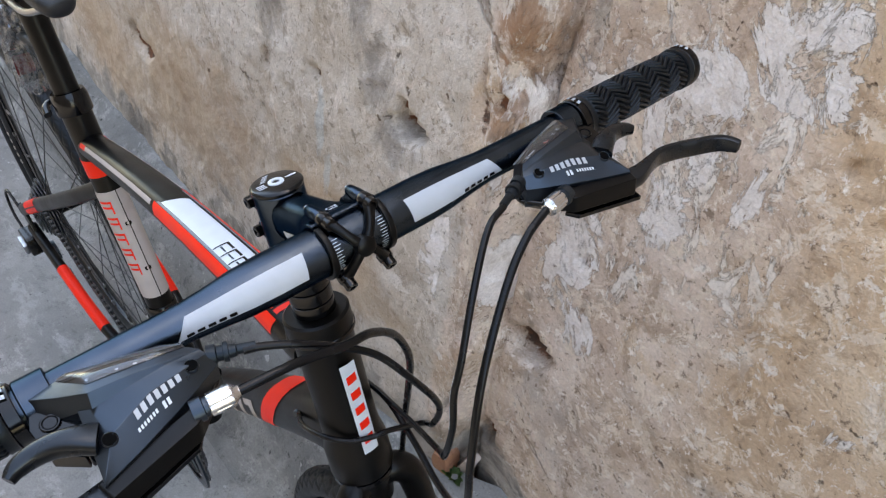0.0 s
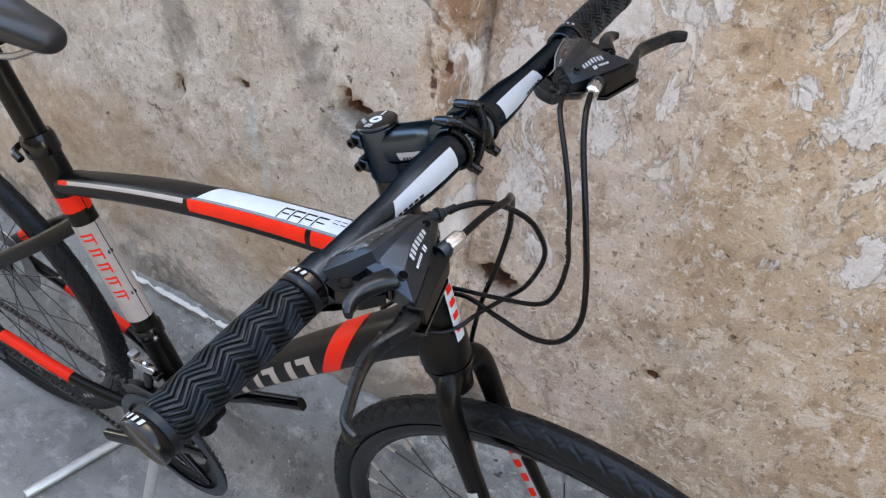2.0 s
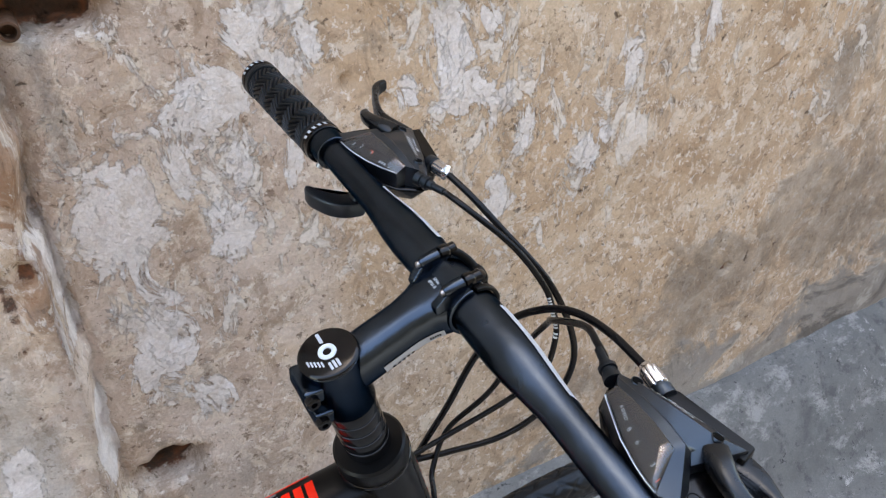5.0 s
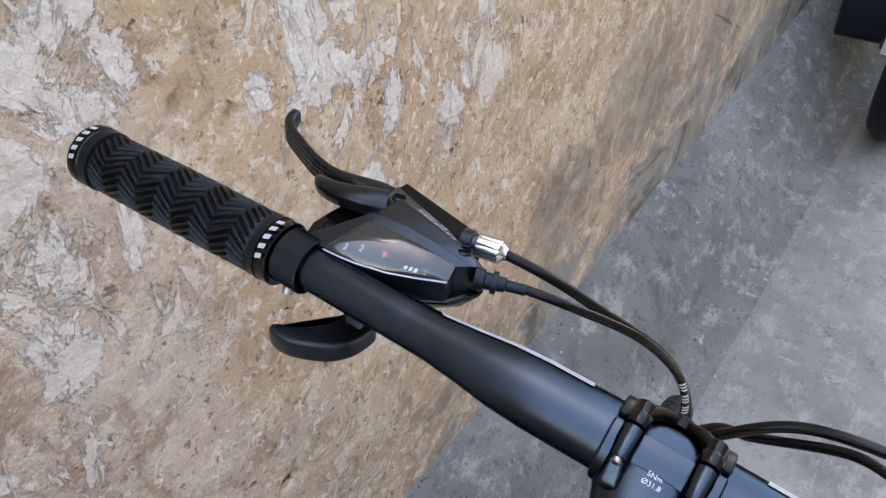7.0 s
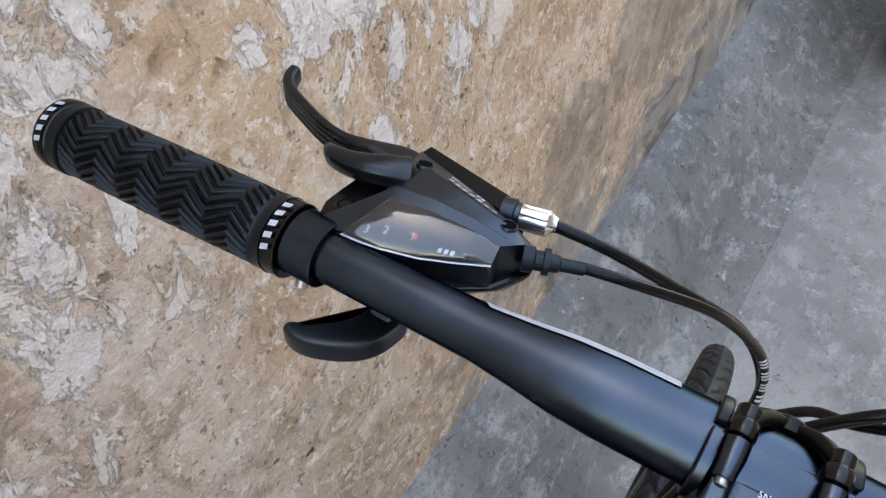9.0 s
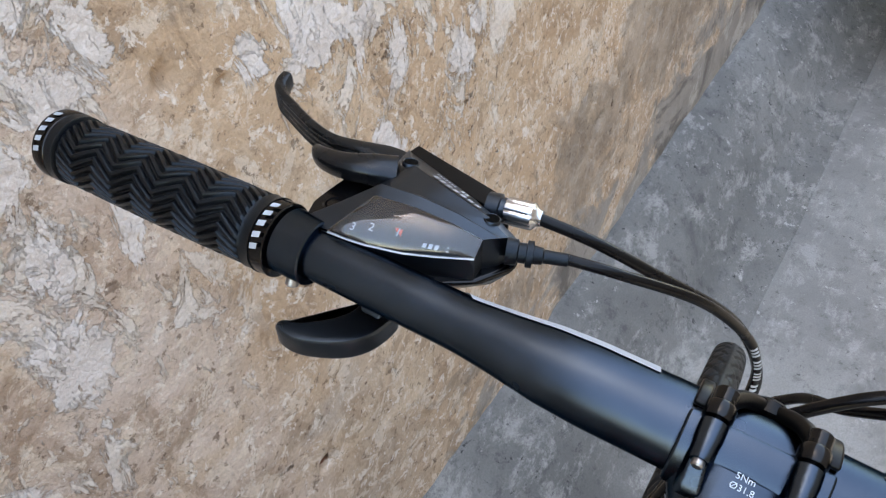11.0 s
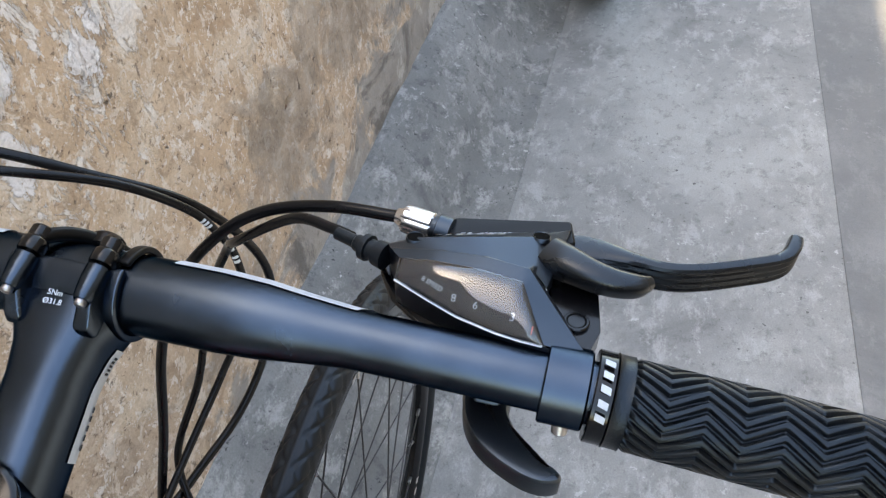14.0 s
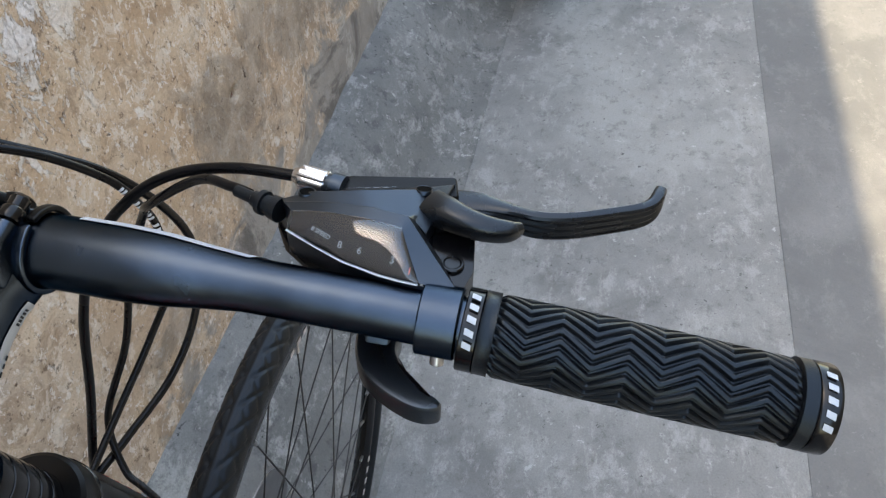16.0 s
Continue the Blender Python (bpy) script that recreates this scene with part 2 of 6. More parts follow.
    col = k.mix(k.math("MULTIPLY", holes, 0.8), col, (0.13, 0.085, 0.06))
    # brown seam with a broken lip of lime beside the step
    seam = k.attr("seam")
    streak = k.math("MULTIPLY", seam, k.ramp(k.noise(30, 8, 0.72, 0.8, (1, 1, 0.5)), 0.40, 0.52))
    col = k.mix(k.math("MULTIPLY", streak, 0.9), col, k.mix(k.ramp(k.noise(16, 5), 0.42, 0.58), (0.17, 0.10, 0.065), (0.36, 0.20, 0.115)))
    col = k.mix(k.math("MULTIPLY", seam, k.ramp(k.noise(40, 8, 0.72, 0.8, (1, 1, 0.6)), 0.565, 0.59)), col, (0.74, 0.68, 0.61))
    cem = k.mix(k.ramp(mid, 0.35, 0.65), (0.30, 0.275, 0.245), (0.40, 0.37, 0.33))
    cem = k.mix(k.ramp(k.noise(5, 7, 0.72, 0.8), 0.48, 0.60, 0, 0.85), cem, (0.15, 0.14, 0.128))
    cem = k.mix(k.ramp(k.noise(8, 8, 0.72, 0.6), 0.54, 0.60, 0, 0.9), cem, (0.50, 0.47, 0.42))
    cemf = k.ramp(k.math("ADD", k.attr("cement"), k.math("MULTIPLY", k.math("SUBTRACT", k.noise(4.5, 8, 0.68, 0.6), 0.5), 2.4)), 0.40, 0.60)
    col = k.mix(cemf, col, cem)
    brick = k.mix(k.ramp(fine, 0.35, 0.65), (0.27, 0.115, 0.065), (0.10, 0.07, 0.055))
    # depth shade of the holes, put into the brick colour at their cores
    brick = k.mix(k.ramp(k.attr("brick"), 0.75, 1.0, 0, 0.8), brick, (0.06, 0.045, 0.04))
    col = k.mix(k.ramp(k.math("ADD", k.attr("brick"), k.math("MULTIPLY", k.math("SUBTRACT", k.noise(34, 6, 0.65), 0.5), 1.3)), 0.42, 0.56), col, brick)
    col = k.mix(k.ramp(grit, 0.3, 0.7, 0, 0.20), col, (0.14, 0.105, 0.08))
    tone = k.t.nodes.new("ShaderNodeVectorMath")
    tone.operation = "MULTIPLY"
    k.put(tone.inputs[0], col)
    tone.inputs[1].default_value = (1.0, 0.955, 0.925)
    k.put(k.b.inputs["Base Color"], tone.outputs[0])
    k.put(k.b.inputs["Roughness"], 0.9)
    k.b.inputs["Specular IOR Level"].default_value = 0.2
    h = k.math("ADD", k.math("MULTIPLY", paint, 0.55), k.math("MULTIPLY", flecks, 0.35))
    h = k.math("ADD", h, k.math("MULTIPLY", mid, 2.2))
    h = k.math("ADD", h, k.math("MULTIPLY", fine, 0.9))
    h = k.math("ADD", h, k.math("MULTIPLY", grit, 0.4))
    h = k.math("SUBTRACT", h, k.math("MULTIPLY", holes, 1.5))
    k.put(k.b.inputs["Normal"], k.bump(h, 0.9, 0.004))
    return k.m


def concrete_material(name, a, b, dark, light, spots=1.0):
    k = Nodes(name)
    mid, fine, grit = k.noise(6, 7, 0.66, 0.4), k.noise(45, 6, 0.65), k.noise(320, 3, 0.7)
    col = k.mix(k.ramp(mid, 0.38, 0.62), a, b)
    col = k.mix(k.ramp(k.noise(2.0, 5, 0.6, 0.4), 0.48, 0.68, 0, 0.6), col, light)
    col = k.mix(k.ramp(k.noise(3.1, 6, 0.65, 0.5), 0.54, 0.70, 0, 0.55 * spots), col, dark)
    # worn light scuffs and flecks, dark crumbs
    col = k.mix(k.ramp(k.noise(15, 10, 0.80, 0.2, (0.7, 1.2, 1)), 0.50, 0.62, 0, 0.75 * spots), col, light)
    col = k.mix(k.ramp(k.noise(30, 9, 0.80, 0.1), 0.51, 0.65, 0, 0.55 * spots), col, dark)
    col = k.mix(k.math("MULTIPLY", k.ramp(k.noise(42, 7, 0.7, 0.3), 0.60, 0.65), k.ramp(k.noise(5, 3), 0.45, 0.6, 0, 0.8 * spots)), col, tuple(min(1.0, 1.25 * c) for c in light))
    col = k.mix(k.math("MULTIPLY", k.ramp(k.noise(70, 6, 0.7, 0.2), 0.61, 0.66), k.ramp(k.noise(9, 3), 0.42, 0.6, 0, 0.85 * spots)), col, tuple(0.6 * c for c in dark))
    col = k.mix(k.ramp(grit, 0.35, 0.65, 0, 0.25), col, dark)
    k.put(k.b.inputs["Base Color"], col)
    k.put(k.b.inputs["Roughness"], k.ramp(mid, 0.3, 0.7, 0.7, 0.92))
    k.b.inputs["Specular IOR Level"].default_value = 0.2
    h = k.math("ADD", k.math("MULTIPLY", mid, 1.5), k.math("ADD", fine, k.math("MULTIPLY", grit, 0.4)))
    k.put(k.b.inputs["Normal"], k.bump(h, 0.7, 0.0018))
    return k.m


WALL = wall_material()
CONCRETE = concrete_material("worn grey concrete", (0.205, 0.200, 0.189), (0.249, 0.243, 0.230), (0.107, 0.105, 0.101), (0.350, 0.340, 0.322))
SMOOTH_CEMENT = concrete_material("smooth grey cement", (0.135, 0.132, 0.127), (0.155, 0.152, 0.146), (0.11, 0.118, 0.115), (0.24, 0.232, 0.22), 0.5)

# for the unseen wall opposite, kept dark so it bounces little light
WALL_PLAIN = concrete_material("dark unseen wall", (0.12, 0.11, 0.10), (0.16, 0.15, 0.13), (0.08, 0.075, 0.07), (0.2, 0.19, 0.17), 0.5)

# ---- mesh helpers ----
from mathutils.bvhtree import BVHTree

PRINTS = ("mark", "small_mark", "tick_marks", "rim_mark", "cap_print")


def link(name, bm, mat, parent=None, label="", smooth=True):
    me = bpy.data.meshes.new(name)
    bmesh.ops.recalc_face_normals(bm, faces=bm.faces[:])
    bm.to_mesh(me)
    bm.free()
    for p in me.polygons:
        p.use_smooth = smooth
    if smooth:
        me.set_sharp_from_angle(angle=radians(38))
    me.materials.append(mat)
    ob = new(name, me)
    if parent:
        ob.parent = parent
    if label:
        tagged(ob, label)
    return ob


def part(name, bm, mat, parent, label="", smooth=True):
    ob = link(name, bm, mat, parent, label, smooth)
    return tagged(ob, kind="stuff") if name in PRINTS else ob


def bevelled(ob, width=0.001, segments=2, angle=30):
    if "sharp_edge" in ob.data.attributes:
        ob.data.attributes.remove(ob.data.attributes["sharp_edge"])
    m = ob.modifiers.new("soft edges", "BEVEL")
    m.width, m.segments, m.limit_method, m.angle_limit = width, segments, "ANGLE", radians(angle)
    w = ob.modifiers.new("even shading", "WEIGHTED_NORMAL")
    w.keep_sharp = True
    return ob


def spline(pts, n=8):
    """Catmull-Rom through the points."""
    p = [Vector(q) for q in pts]
    p = [2 * p[0] - p[1]] + p + [2 * p[-1] - p[-2]]
    out = []
    for i in range(1, len(p) - 2):
        a, b, c, d = p[i - 1:i + 3]
        for j in range(n):
            t = j / n
            out.append(0.5 * (2 * b + (c - a) * t + (2 * a - 5 * b + 4 * c - d) * t * t + (3 * b - a - 3 * c + d) * t ** 3))
    out.append(p[-2])
    return out


def frames_along(pts, side):
    """At each point: the two axes across the path; the first lies near the given side."""
    out = []
    for i, p in enumerate(pts):
        d = (pts[min(i + 1, len(pts) - 1)] - pts[max(i - 1, 0)]).normalized()
        a = (side - d * side.dot(d))
        a = a.normalized() if a.length > 1e-6 else d.orthogonal().normalized()
        out.append((a, d.cross(a).normalized(), d))
        side = a
    return out


class Tube:
    """A tube along a path, with half widths (a, b) at each point; side says where a points at the start."""
    def __init__(self, pts, radii, side=(0, 1, 0), power=2.0):
        self.p = [Vector(q) for q in pts]
        self.r = [(r, r) if not isinstance(r, (tuple, list)) else tuple(r) for r in radii]
        self.f = frames_along(self.p, Vector(side))
        self.power = power

    def at(self, i, ang, lift=0.0):
        a, b, _ = self.f[i]
        c, s = math.cos(ang), math.sin(ang)
        e = 2 / self.power
        c, s = math.copysign(abs(c) ** e, c), math.copysign(abs(s) ** e, s)
        return self.p[i] + a * c * (self.r[i][0] + lift) + b * s * (self.r[i][1] + lift)

    def at_s(self, s, ang, lift=0.0):
        """As at(), with s from 0 to 1 along the path's points."""
        x = s * (len(self.p) - 1)
        i = min(int(x), len(self.p) - 2)
        return self.at(i, ang, lift).lerp(self.at(i + 1, ang, lift), x - i)

    def add(self, bm, n=24, caps=True):
        rings = [[bm.verts.new(self.at(i, 2 * math.pi * j / n)) for j in range(n)] for i in range(len(self.p))]
        for r0, r1 in zip(rings, rings[1:]):
            for j in range(n):
                bm.faces.new((r0[j], r0[(j + 1) % n], r1[(j + 1) % n], r1[j]))
        if caps:
            bm.faces.new(rings[0][::-1])
            bm.faces.new(rings[-1])
        return bm

    def patch(self, bm, corners, lift=0.0004, nu=16, nv=6):
        """A decal between four corners (s, angle in degrees), in order round it, lying on the surface, with thin edges."""
        (s0, a0), (s1, a1), (s2, a2), (s3, a3) = corners
        grid, low = [], []
        for i in range(nu + 1):
            u = i / nu
            row, lrow = [], []
            for j in range(nv + 1):
                v = j / nv
                s = (s0 * (1 - u) + s1 * u) * (1 - v) + (s3 * (1 - u) + s2 * u) * v
                a = (a0 * (1 - u) + a1 * u) * (1 - v) + (a3 * (1 - u) + a2 * u) * v
                row.append(bm.verts.new(self.at_s(s, radians(a), lift)))
            grid.append(row)
        for r0, r1 in zip(grid, grid[1:]):
            for j in range(nv):
                bm.faces.new((r0[j], r0[j + 1], r1[j + 1], r1[j]))
        return bm


def sweep(pts, radii, side=(0, 1, 0), n=20, caps=True, power=2.0, bm=None):
    if not isinstance(radii, list):
        radii = [radii] * len(pts)
    return Tube(pts, radii, side, power).add(bm or bmesh.new(), n, caps)


def turned(profile, axis_at, axis_to, n=32, bm=None, closed=True):
    """A body of revolution: profile rows (distance along the axis, radius)."""
    bm = bm or bmesh.new()
    o, d = Vector(axis_at), (Vector(axis_to) - Vector(axis_at)).normalized()
    a = d.orthogonal().normalized()
    b = d.cross(a)
    rings = []
    for s, r in profile:
        if r < 1e-7:
            rings.append([bm.verts.new(o + d * s)])
        else:
            rings.append([bm.verts.new(o + d * s + (a * math.cos(2 * math.pi * j / n) + b * math.sin(2 * math.pi * j / n)) * r) for j in range(n)])
    for r0, r1 in zip(rings, rings[1:]):
        for j in range(n):
            q = (j + 1) % n
            if len(r0) == 1 and len(r1) > 1:
                bm.faces.new((r0[0], r1[q], r1[j]))
            elif len(r1) == 1 and len(r0) > 1:
                bm.faces.new((r0[j], r0[q], r1[0]))
            elif len(r0) > 1:
                bm.faces.new((r0[j], r0[q], r1[q], r1[j]))
    if closed and len(rings[0]) > 1:
        bm.faces.new(rings[0][::-1])
    if closed and len(rings[-1]) > 1:
        bm.faces.new(rings[-1])
    return bm


def hull(points, bm=None):
    bm = bm or bmesh.new()
    vs = [bm.verts.new(p) for p in points]
    got = bmesh.ops.convex_hull(bm, input=vs)
    bmesh.ops.delete(bm, geom=[g for g in got["geom_interior"] if isinstance(g, bmesh.types.BMVert)], context="VERTS")
    return bm


def prism(outline, z0, z1, bm=None, shrink=0.0):
    """An upright prism over a list of (x, y)."""
    bm = bm or bmesh.new()
    cx, cy = sum(p[0] for p in outline) / len(outline), sum(p[1] for p in outline) / len(outline)
    lo = [bm.verts.new((x + (cx - x) * shrink, y + (cy - y) * shrink, z0)) for x, y in outline]
    hi = [bm.verts.new((x, y, z1)) for x, y in outline]
    bm.faces.new(lo[::-1])
    bm.faces.new(hi)
    for i in range(len(lo)):
        j = (i + 1) % len(lo)
        bm.faces.new((lo[i], lo[j], hi[j], hi[i]))
    return bm


def writing(name, text, size, m, mat, parent, label=""):
    """Raised letters, as a thin mesh lying in the plane of m."""
    c = bpy.data.curves.new(name, "FONT")
    c.body, c.size, c.align_x, c.align_y, c.extrude, c.resolution_u = text, size, "CENTER", "CENTER", 0.0001, 3
    tmp = bpy.data.objects.new(name, c)
    scene.collection.objects.link(tmp)
    me = bpy.data.meshes.new_from_object(tmp)
    bpy.data.objects.remove(tmp)
    me.transform(m)
    me.materials.append(mat)
    ob = new(name, me)
    ob.parent = parent
    if label:
        tagged(ob, label)
    return ob


def facing(at, right, up):
    """A matrix whose x runs along right and whose y runs towards up."""
    x = Vector(right).normalized()
    z = x.cross(Vector(up)).normalized()
    y = z.cross(x)
    return Matrix((( x.x, y.x, z.x, at[0]), (x.y, y.y, z.y, at[1]), (x.z, y.z, z.z, at[2]), (0, 0, 0, 1)))


def field(x, z, seed, scale, octaves=4, rough=0.5):
    """Value noise on arrays, from -1 to 1."""
    total, amp, norm = np.zeros_like(x), 1.0, 0.0
    for o in range(octaves):
        rng = np.random.RandomState(seed + 17 * o)
        table = rng.rand(256, 256) * 2 - 1
        u, v = x * scale * 2 ** o + 57.3, z * scale * 2 ** o + 91.7
        i, j = np.floor(u).astype(int), np.floor(v).astype(int)
        a, b = u - i, v - j
        a, b = a * a * (3 - 2 * a), b * b * (3 - 2 * b)
        t = lambda p, q: table[p % 256, q % 256]
        total += amp * ((t(i, j) * (1 - a) + t(i + 1, j) * a) * (1 - b) + (t(i, j + 1) * (1 - a) + t(i + 1, j + 1) * a) * b)
        norm += amp
        amp *= rough
    return total / norm

# ---- the wall: relief, holes and peeled patches in one sheet with thickness ----
WALL_Y, PILLAR_Y, STEP_X, WALL_TOP = 0.386, 0.326, -0.128, 2.75
# patches of old paint: x, z, half width, half height
PAINT = [
    (0.083, 0.987, 0.027, 0.045), (0.030, 0.922, 0.034, 0.042), (0.060, 0.874, 0.030, 0.034), (0.040, 0.789, 0.022, 0.054), (0.010, 0.874, 0.018, 0.035), (0.056, 0.948, 0.034, 0.030),
    (0.113, 1.010, 0.034, 0.015), (0.135, 1.019, 0.018, 0.020), (0.145, 0.982, 0.012, 0.030), (0.113, 0.950, 0.024, 0.012),
    (0.303, 0.932, 0.021, 0.078), (0.312, 0.887, 0.032, 0.030), (0.376, 0.866, 0.020, 0.035), (0.346, 0.886, 0.023, 0.021), (0.403, 0.828, 0.016, 0.036), (0.359, 0.966, 0.018, 0.019), (0.252, 0.902, 0.012, 0.022),
    (0.567, 0.878, 0.014, 0.03), (0.366, 0.740, 0.015, 0.030), (0.503, 0.770, 0.026, 0.022), (0.532, 0.793, 0.012, 0.02), (0.120, 0.860, 0.014, 0.030), (0.281, 0.701, 0.020, 0.012),
    (0.70, 0.92, 0.02, 0.04), (-0.055, 0.85, 0.045, 0.07), (-0.05, 0.69, 0.03, 0.06), (0.0, 0.60, 0.02, 0.03), (-0.20, 0.60, 0.03, 0.05),
]
# dirty stains low on the wall: x, z, half width, half height
STAINS = [(0.52, 0.34, 0.24, 0.09), (0.82, 0.44, 0.32, 0.16), (1.15, 0.52, 0.34, 0.22), (1.50, 0.50, 0.30, 0.25), (1.95, 0.55, 0.35, 0.35), (-0.75, 0.33, 0.30, 0.08), (-0.25, 0.28, 0.2, 0.06), (1.0, 0.78, 0.10, 0.16)]
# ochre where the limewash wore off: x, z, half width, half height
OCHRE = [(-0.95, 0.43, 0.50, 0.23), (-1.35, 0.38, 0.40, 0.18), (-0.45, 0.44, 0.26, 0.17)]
# grey streaks run down, blue stains and areas thick with chips: x, z, half width, half height
RUNS = [(-0.40, 0.86, 0.055, 0.16), (-0.355, 0.77, 0.045, 0.08), (-0.085, 0.98, 0.022, 0.10), (-0.30, 0.70, 0.07, 0.05), (-0.62, 0.80, 0.06, 0.14)]
BLUE = [(-0.478, 0.64, 0.022, 0.09), (-0.455, 0.57, 0.018, 0.05)]
CHIPS = [(0.36, 0.86, 0.14, 0.20), (0.06, 0.84, 0.16, 0.22), (0.55, 0.84, 0.16, 0.16), (1.02, 0.78, 0.16, 0.16), (0.40, 0.70, 0.16, 0.12)]
# holes to the brick: x, z, half width, half height, depth
HOLES = [
    (-0.072, 0.506, 0.034, 0.024, 0.05), (0.188, 0.465, 0.012, 0.007, 0.014), (0.832, 0.48, 0.012, 0.008, 0.015), (-0.070, 1.030, 0.042, 0.018, 0.04),
    (-0.286, 0.731, 0.028, 0.015, 0.05), (-0.300, 0.752, 0.010, 0.016, 0.016), (0.222, 0.898, 0.006, 0.006, 0.007), (0.180, 0.926, 0.006, 0.008, 0.007), (-0.030, 0.681, 0.006, 0.006, 0.007),
    (-0.632, 0.672, 0.009, 0.018, 0.014), (-0.494, 0.714, 0.013, 0.007, 0.012), (-1.188, 0.478, 0.026, 0.026, 0.02), (-1.145, 0.468, 0.030, 0.018, 0.012), (-0.306, 0.844, 0.014, 0.004, 0.006),
    (-0.142, 0.837, 0.010, 0.012, 0.012), (-0.106, 0.298, 0.014, 0.022, 0.035),
]


def build_wall():
    xs = np.concatenate([np.arange(-9, -1.4, 0.06), np.arange(-1.4, 1.6, 0.0065), np.arange(1.6, 2.8, 0.02), np.arange(2.8, 9.01, 0.1)])
    zs = np.concatenate([np.arange(-0.05, 1.22, 0.0065), np.linspace(1.22, WALL_TOP, 40)])
    X, Z = np.meshgrid(xs, zs, indexing="ij")
    jag = STEP_X + 0.012 * field(X * 0, Z, 3, 9, 4) + 0.006 * field(X, Z, 4, 30, 3)
    zone = np.clip((jag - X) / 0.012 + 0.5, 0, 1)
    y = WALL_Y - (WALL_Y - PILLAR_Y) * zone
    y += 0.012 * field(X, Z, 11, 1.6, 3) + 0.0035 * field(X, Z, 12, 11, 4) * (1 + 1.3 * zone) + 0.0012 * (1 + zone) * field(X, Z, 13, 60, 3)
    # broken edge beside the step: a raised lip and a dark groove
    groove = np.exp(-((X - jag - 0.008) / 0.007) ** 2) * np.clip(field(X * 0, Z, 21, 6, 3) + 0.35, 0, 1)
    y += 0.02 * groove
    brick = np.zeros_like(X)
    edge = np.exp(-((X - jag + 0.035) / 0.011) ** 2) * np.clip(field(X, Z, 31, 14, 3) * 2.5 + 0.4, 0, 1) * (Z > 0.74)
    brick = np.maximum(brick, 0.6 * edge)
    y += 0.007 * edge
    for hx, hz, hw, hh, deep in HOLES:
        d = np.sqrt(((X - hx) / hw) ** 2 + ((Z - hz) / hh) ** 2) + 0.35 * field(X, Z, 41, 45, 3)
        inside = np.clip((1.25 - d) / 0.5, 0, 1)
        y += deep * inside
        brick = np.maximum(brick, min(1.0, deep / 0.016) * np.clip((1.15 - d) / 0.5, 0, 1))
    high = np.clip((Z - 0.70) / 0.15, 0, 1)
    seam = np.exp(-((X - jag + 0.016) / (0.011 + 0.015 * high)) ** 4) * np.clip(0.20 + 0.9 * high + 0.9 * field(X * 0, Z, 71, 7, 3), 0, 1)
    lip = np.exp(-((X - jag - 0.005 - 0.006 * field(X * 0, Z, 72, 8, 3)) / 0.015) ** 4) * np.clip(0.85 + 1.3 * field(X, Z, 73, 12, 3), 0, 1) * np.clip((Z - 0.48) / 0.04, 0, 1) * np.clip((0.90 - Z) / 0.05, 0, 1)
    y -= 0.006 * lip
    def spots(table, low=-1.0):
        out = np.full_like(X, low)
        for sx, sz, sw, sh in table:
            out = np.maximum(out, 1.0 - np.sqrt(((X - sx) / sw) ** 2 + ((Z - sz) / sh) ** 2))
        return out
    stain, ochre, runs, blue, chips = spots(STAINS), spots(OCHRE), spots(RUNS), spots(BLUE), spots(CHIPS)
    wash = np.clip((-0.135 - X) / 0.07, 0, 1)
    paint = np.full_like(X, -0.25)
    for px_, pz, pw, ph in PAINT:
        d = np.sqrt(((X - px_) / pw) ** 2 + ((Z - pz) / ph) ** 2)
        paint = np.maximum(paint, 1.0 - 0.55 * d)
    paint = np.where(X < jag, paint - 0.15, paint)
    # the lip joins the mask as a pale strip along the step
    paint = np.maximum(paint, lip * 1.5 - 0.55)
    line = 0.20 + 0.05 * field(X, Z * 0, 51, 2.5, 4) + 0.18 * np.clip((X - 0.35) / 1.0, 0, 1) + 0.06 * zone
    cement = np.clip((line - Z) / 0.30 + 0.5, -0.6, 1.1)
    n, m = X.shape
    verts = np.stack([X, y, Z], -1).reshape(-1, 3)
    idx = np.arange(n * m).reshape(n, m)
    faces = np.stack([idx[:-1, :-1], idx[1:, :-1], idx[1:, 1:], idx[:-1, 1:]], -1).reshape(-1, 4)
    # the back, joined to the front's rim
    rim = np.concatenate([idx[:, 0], idx[-1, 1:], idx[-2::-1, -1], idx[0, -2:0:-1]])
    bverts = verts[rim].copy()
    bverts[:, 1] = 0.62
    b0 = len(verts)
    k = len(rim)
    sides = [(int(rim[i]), b0 + i, b0 + (i + 1) % k, int(rim[(i + 1) % k])) for i in range(k)]
    me = bpy.data.meshes.new("wall_north")
    me.from_pydata(np.concatenate([verts, bverts]).tolist(), [], faces.tolist() + sides + [tuple(range(b0 + k - 1, b0 - 1, -1))])
    tone_zone = np.maximum(zone, 0.85 * np.clip((0.32 - X) / 0.26, 0, 1))
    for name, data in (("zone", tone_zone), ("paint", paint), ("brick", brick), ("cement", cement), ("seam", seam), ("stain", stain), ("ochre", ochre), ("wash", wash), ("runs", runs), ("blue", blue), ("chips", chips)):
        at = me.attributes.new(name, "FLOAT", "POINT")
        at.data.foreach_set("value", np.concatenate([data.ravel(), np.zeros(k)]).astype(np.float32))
    me.polygons.foreach_set("use_smooth", [True] * len(me.polygons))
    me.materials.append(WALL)
    ob = new("wall_north", me)
    return tagged(ob, "weathered tan plaster wall with peeling white paint and holes", "wall", kind="structure")


build_wall()


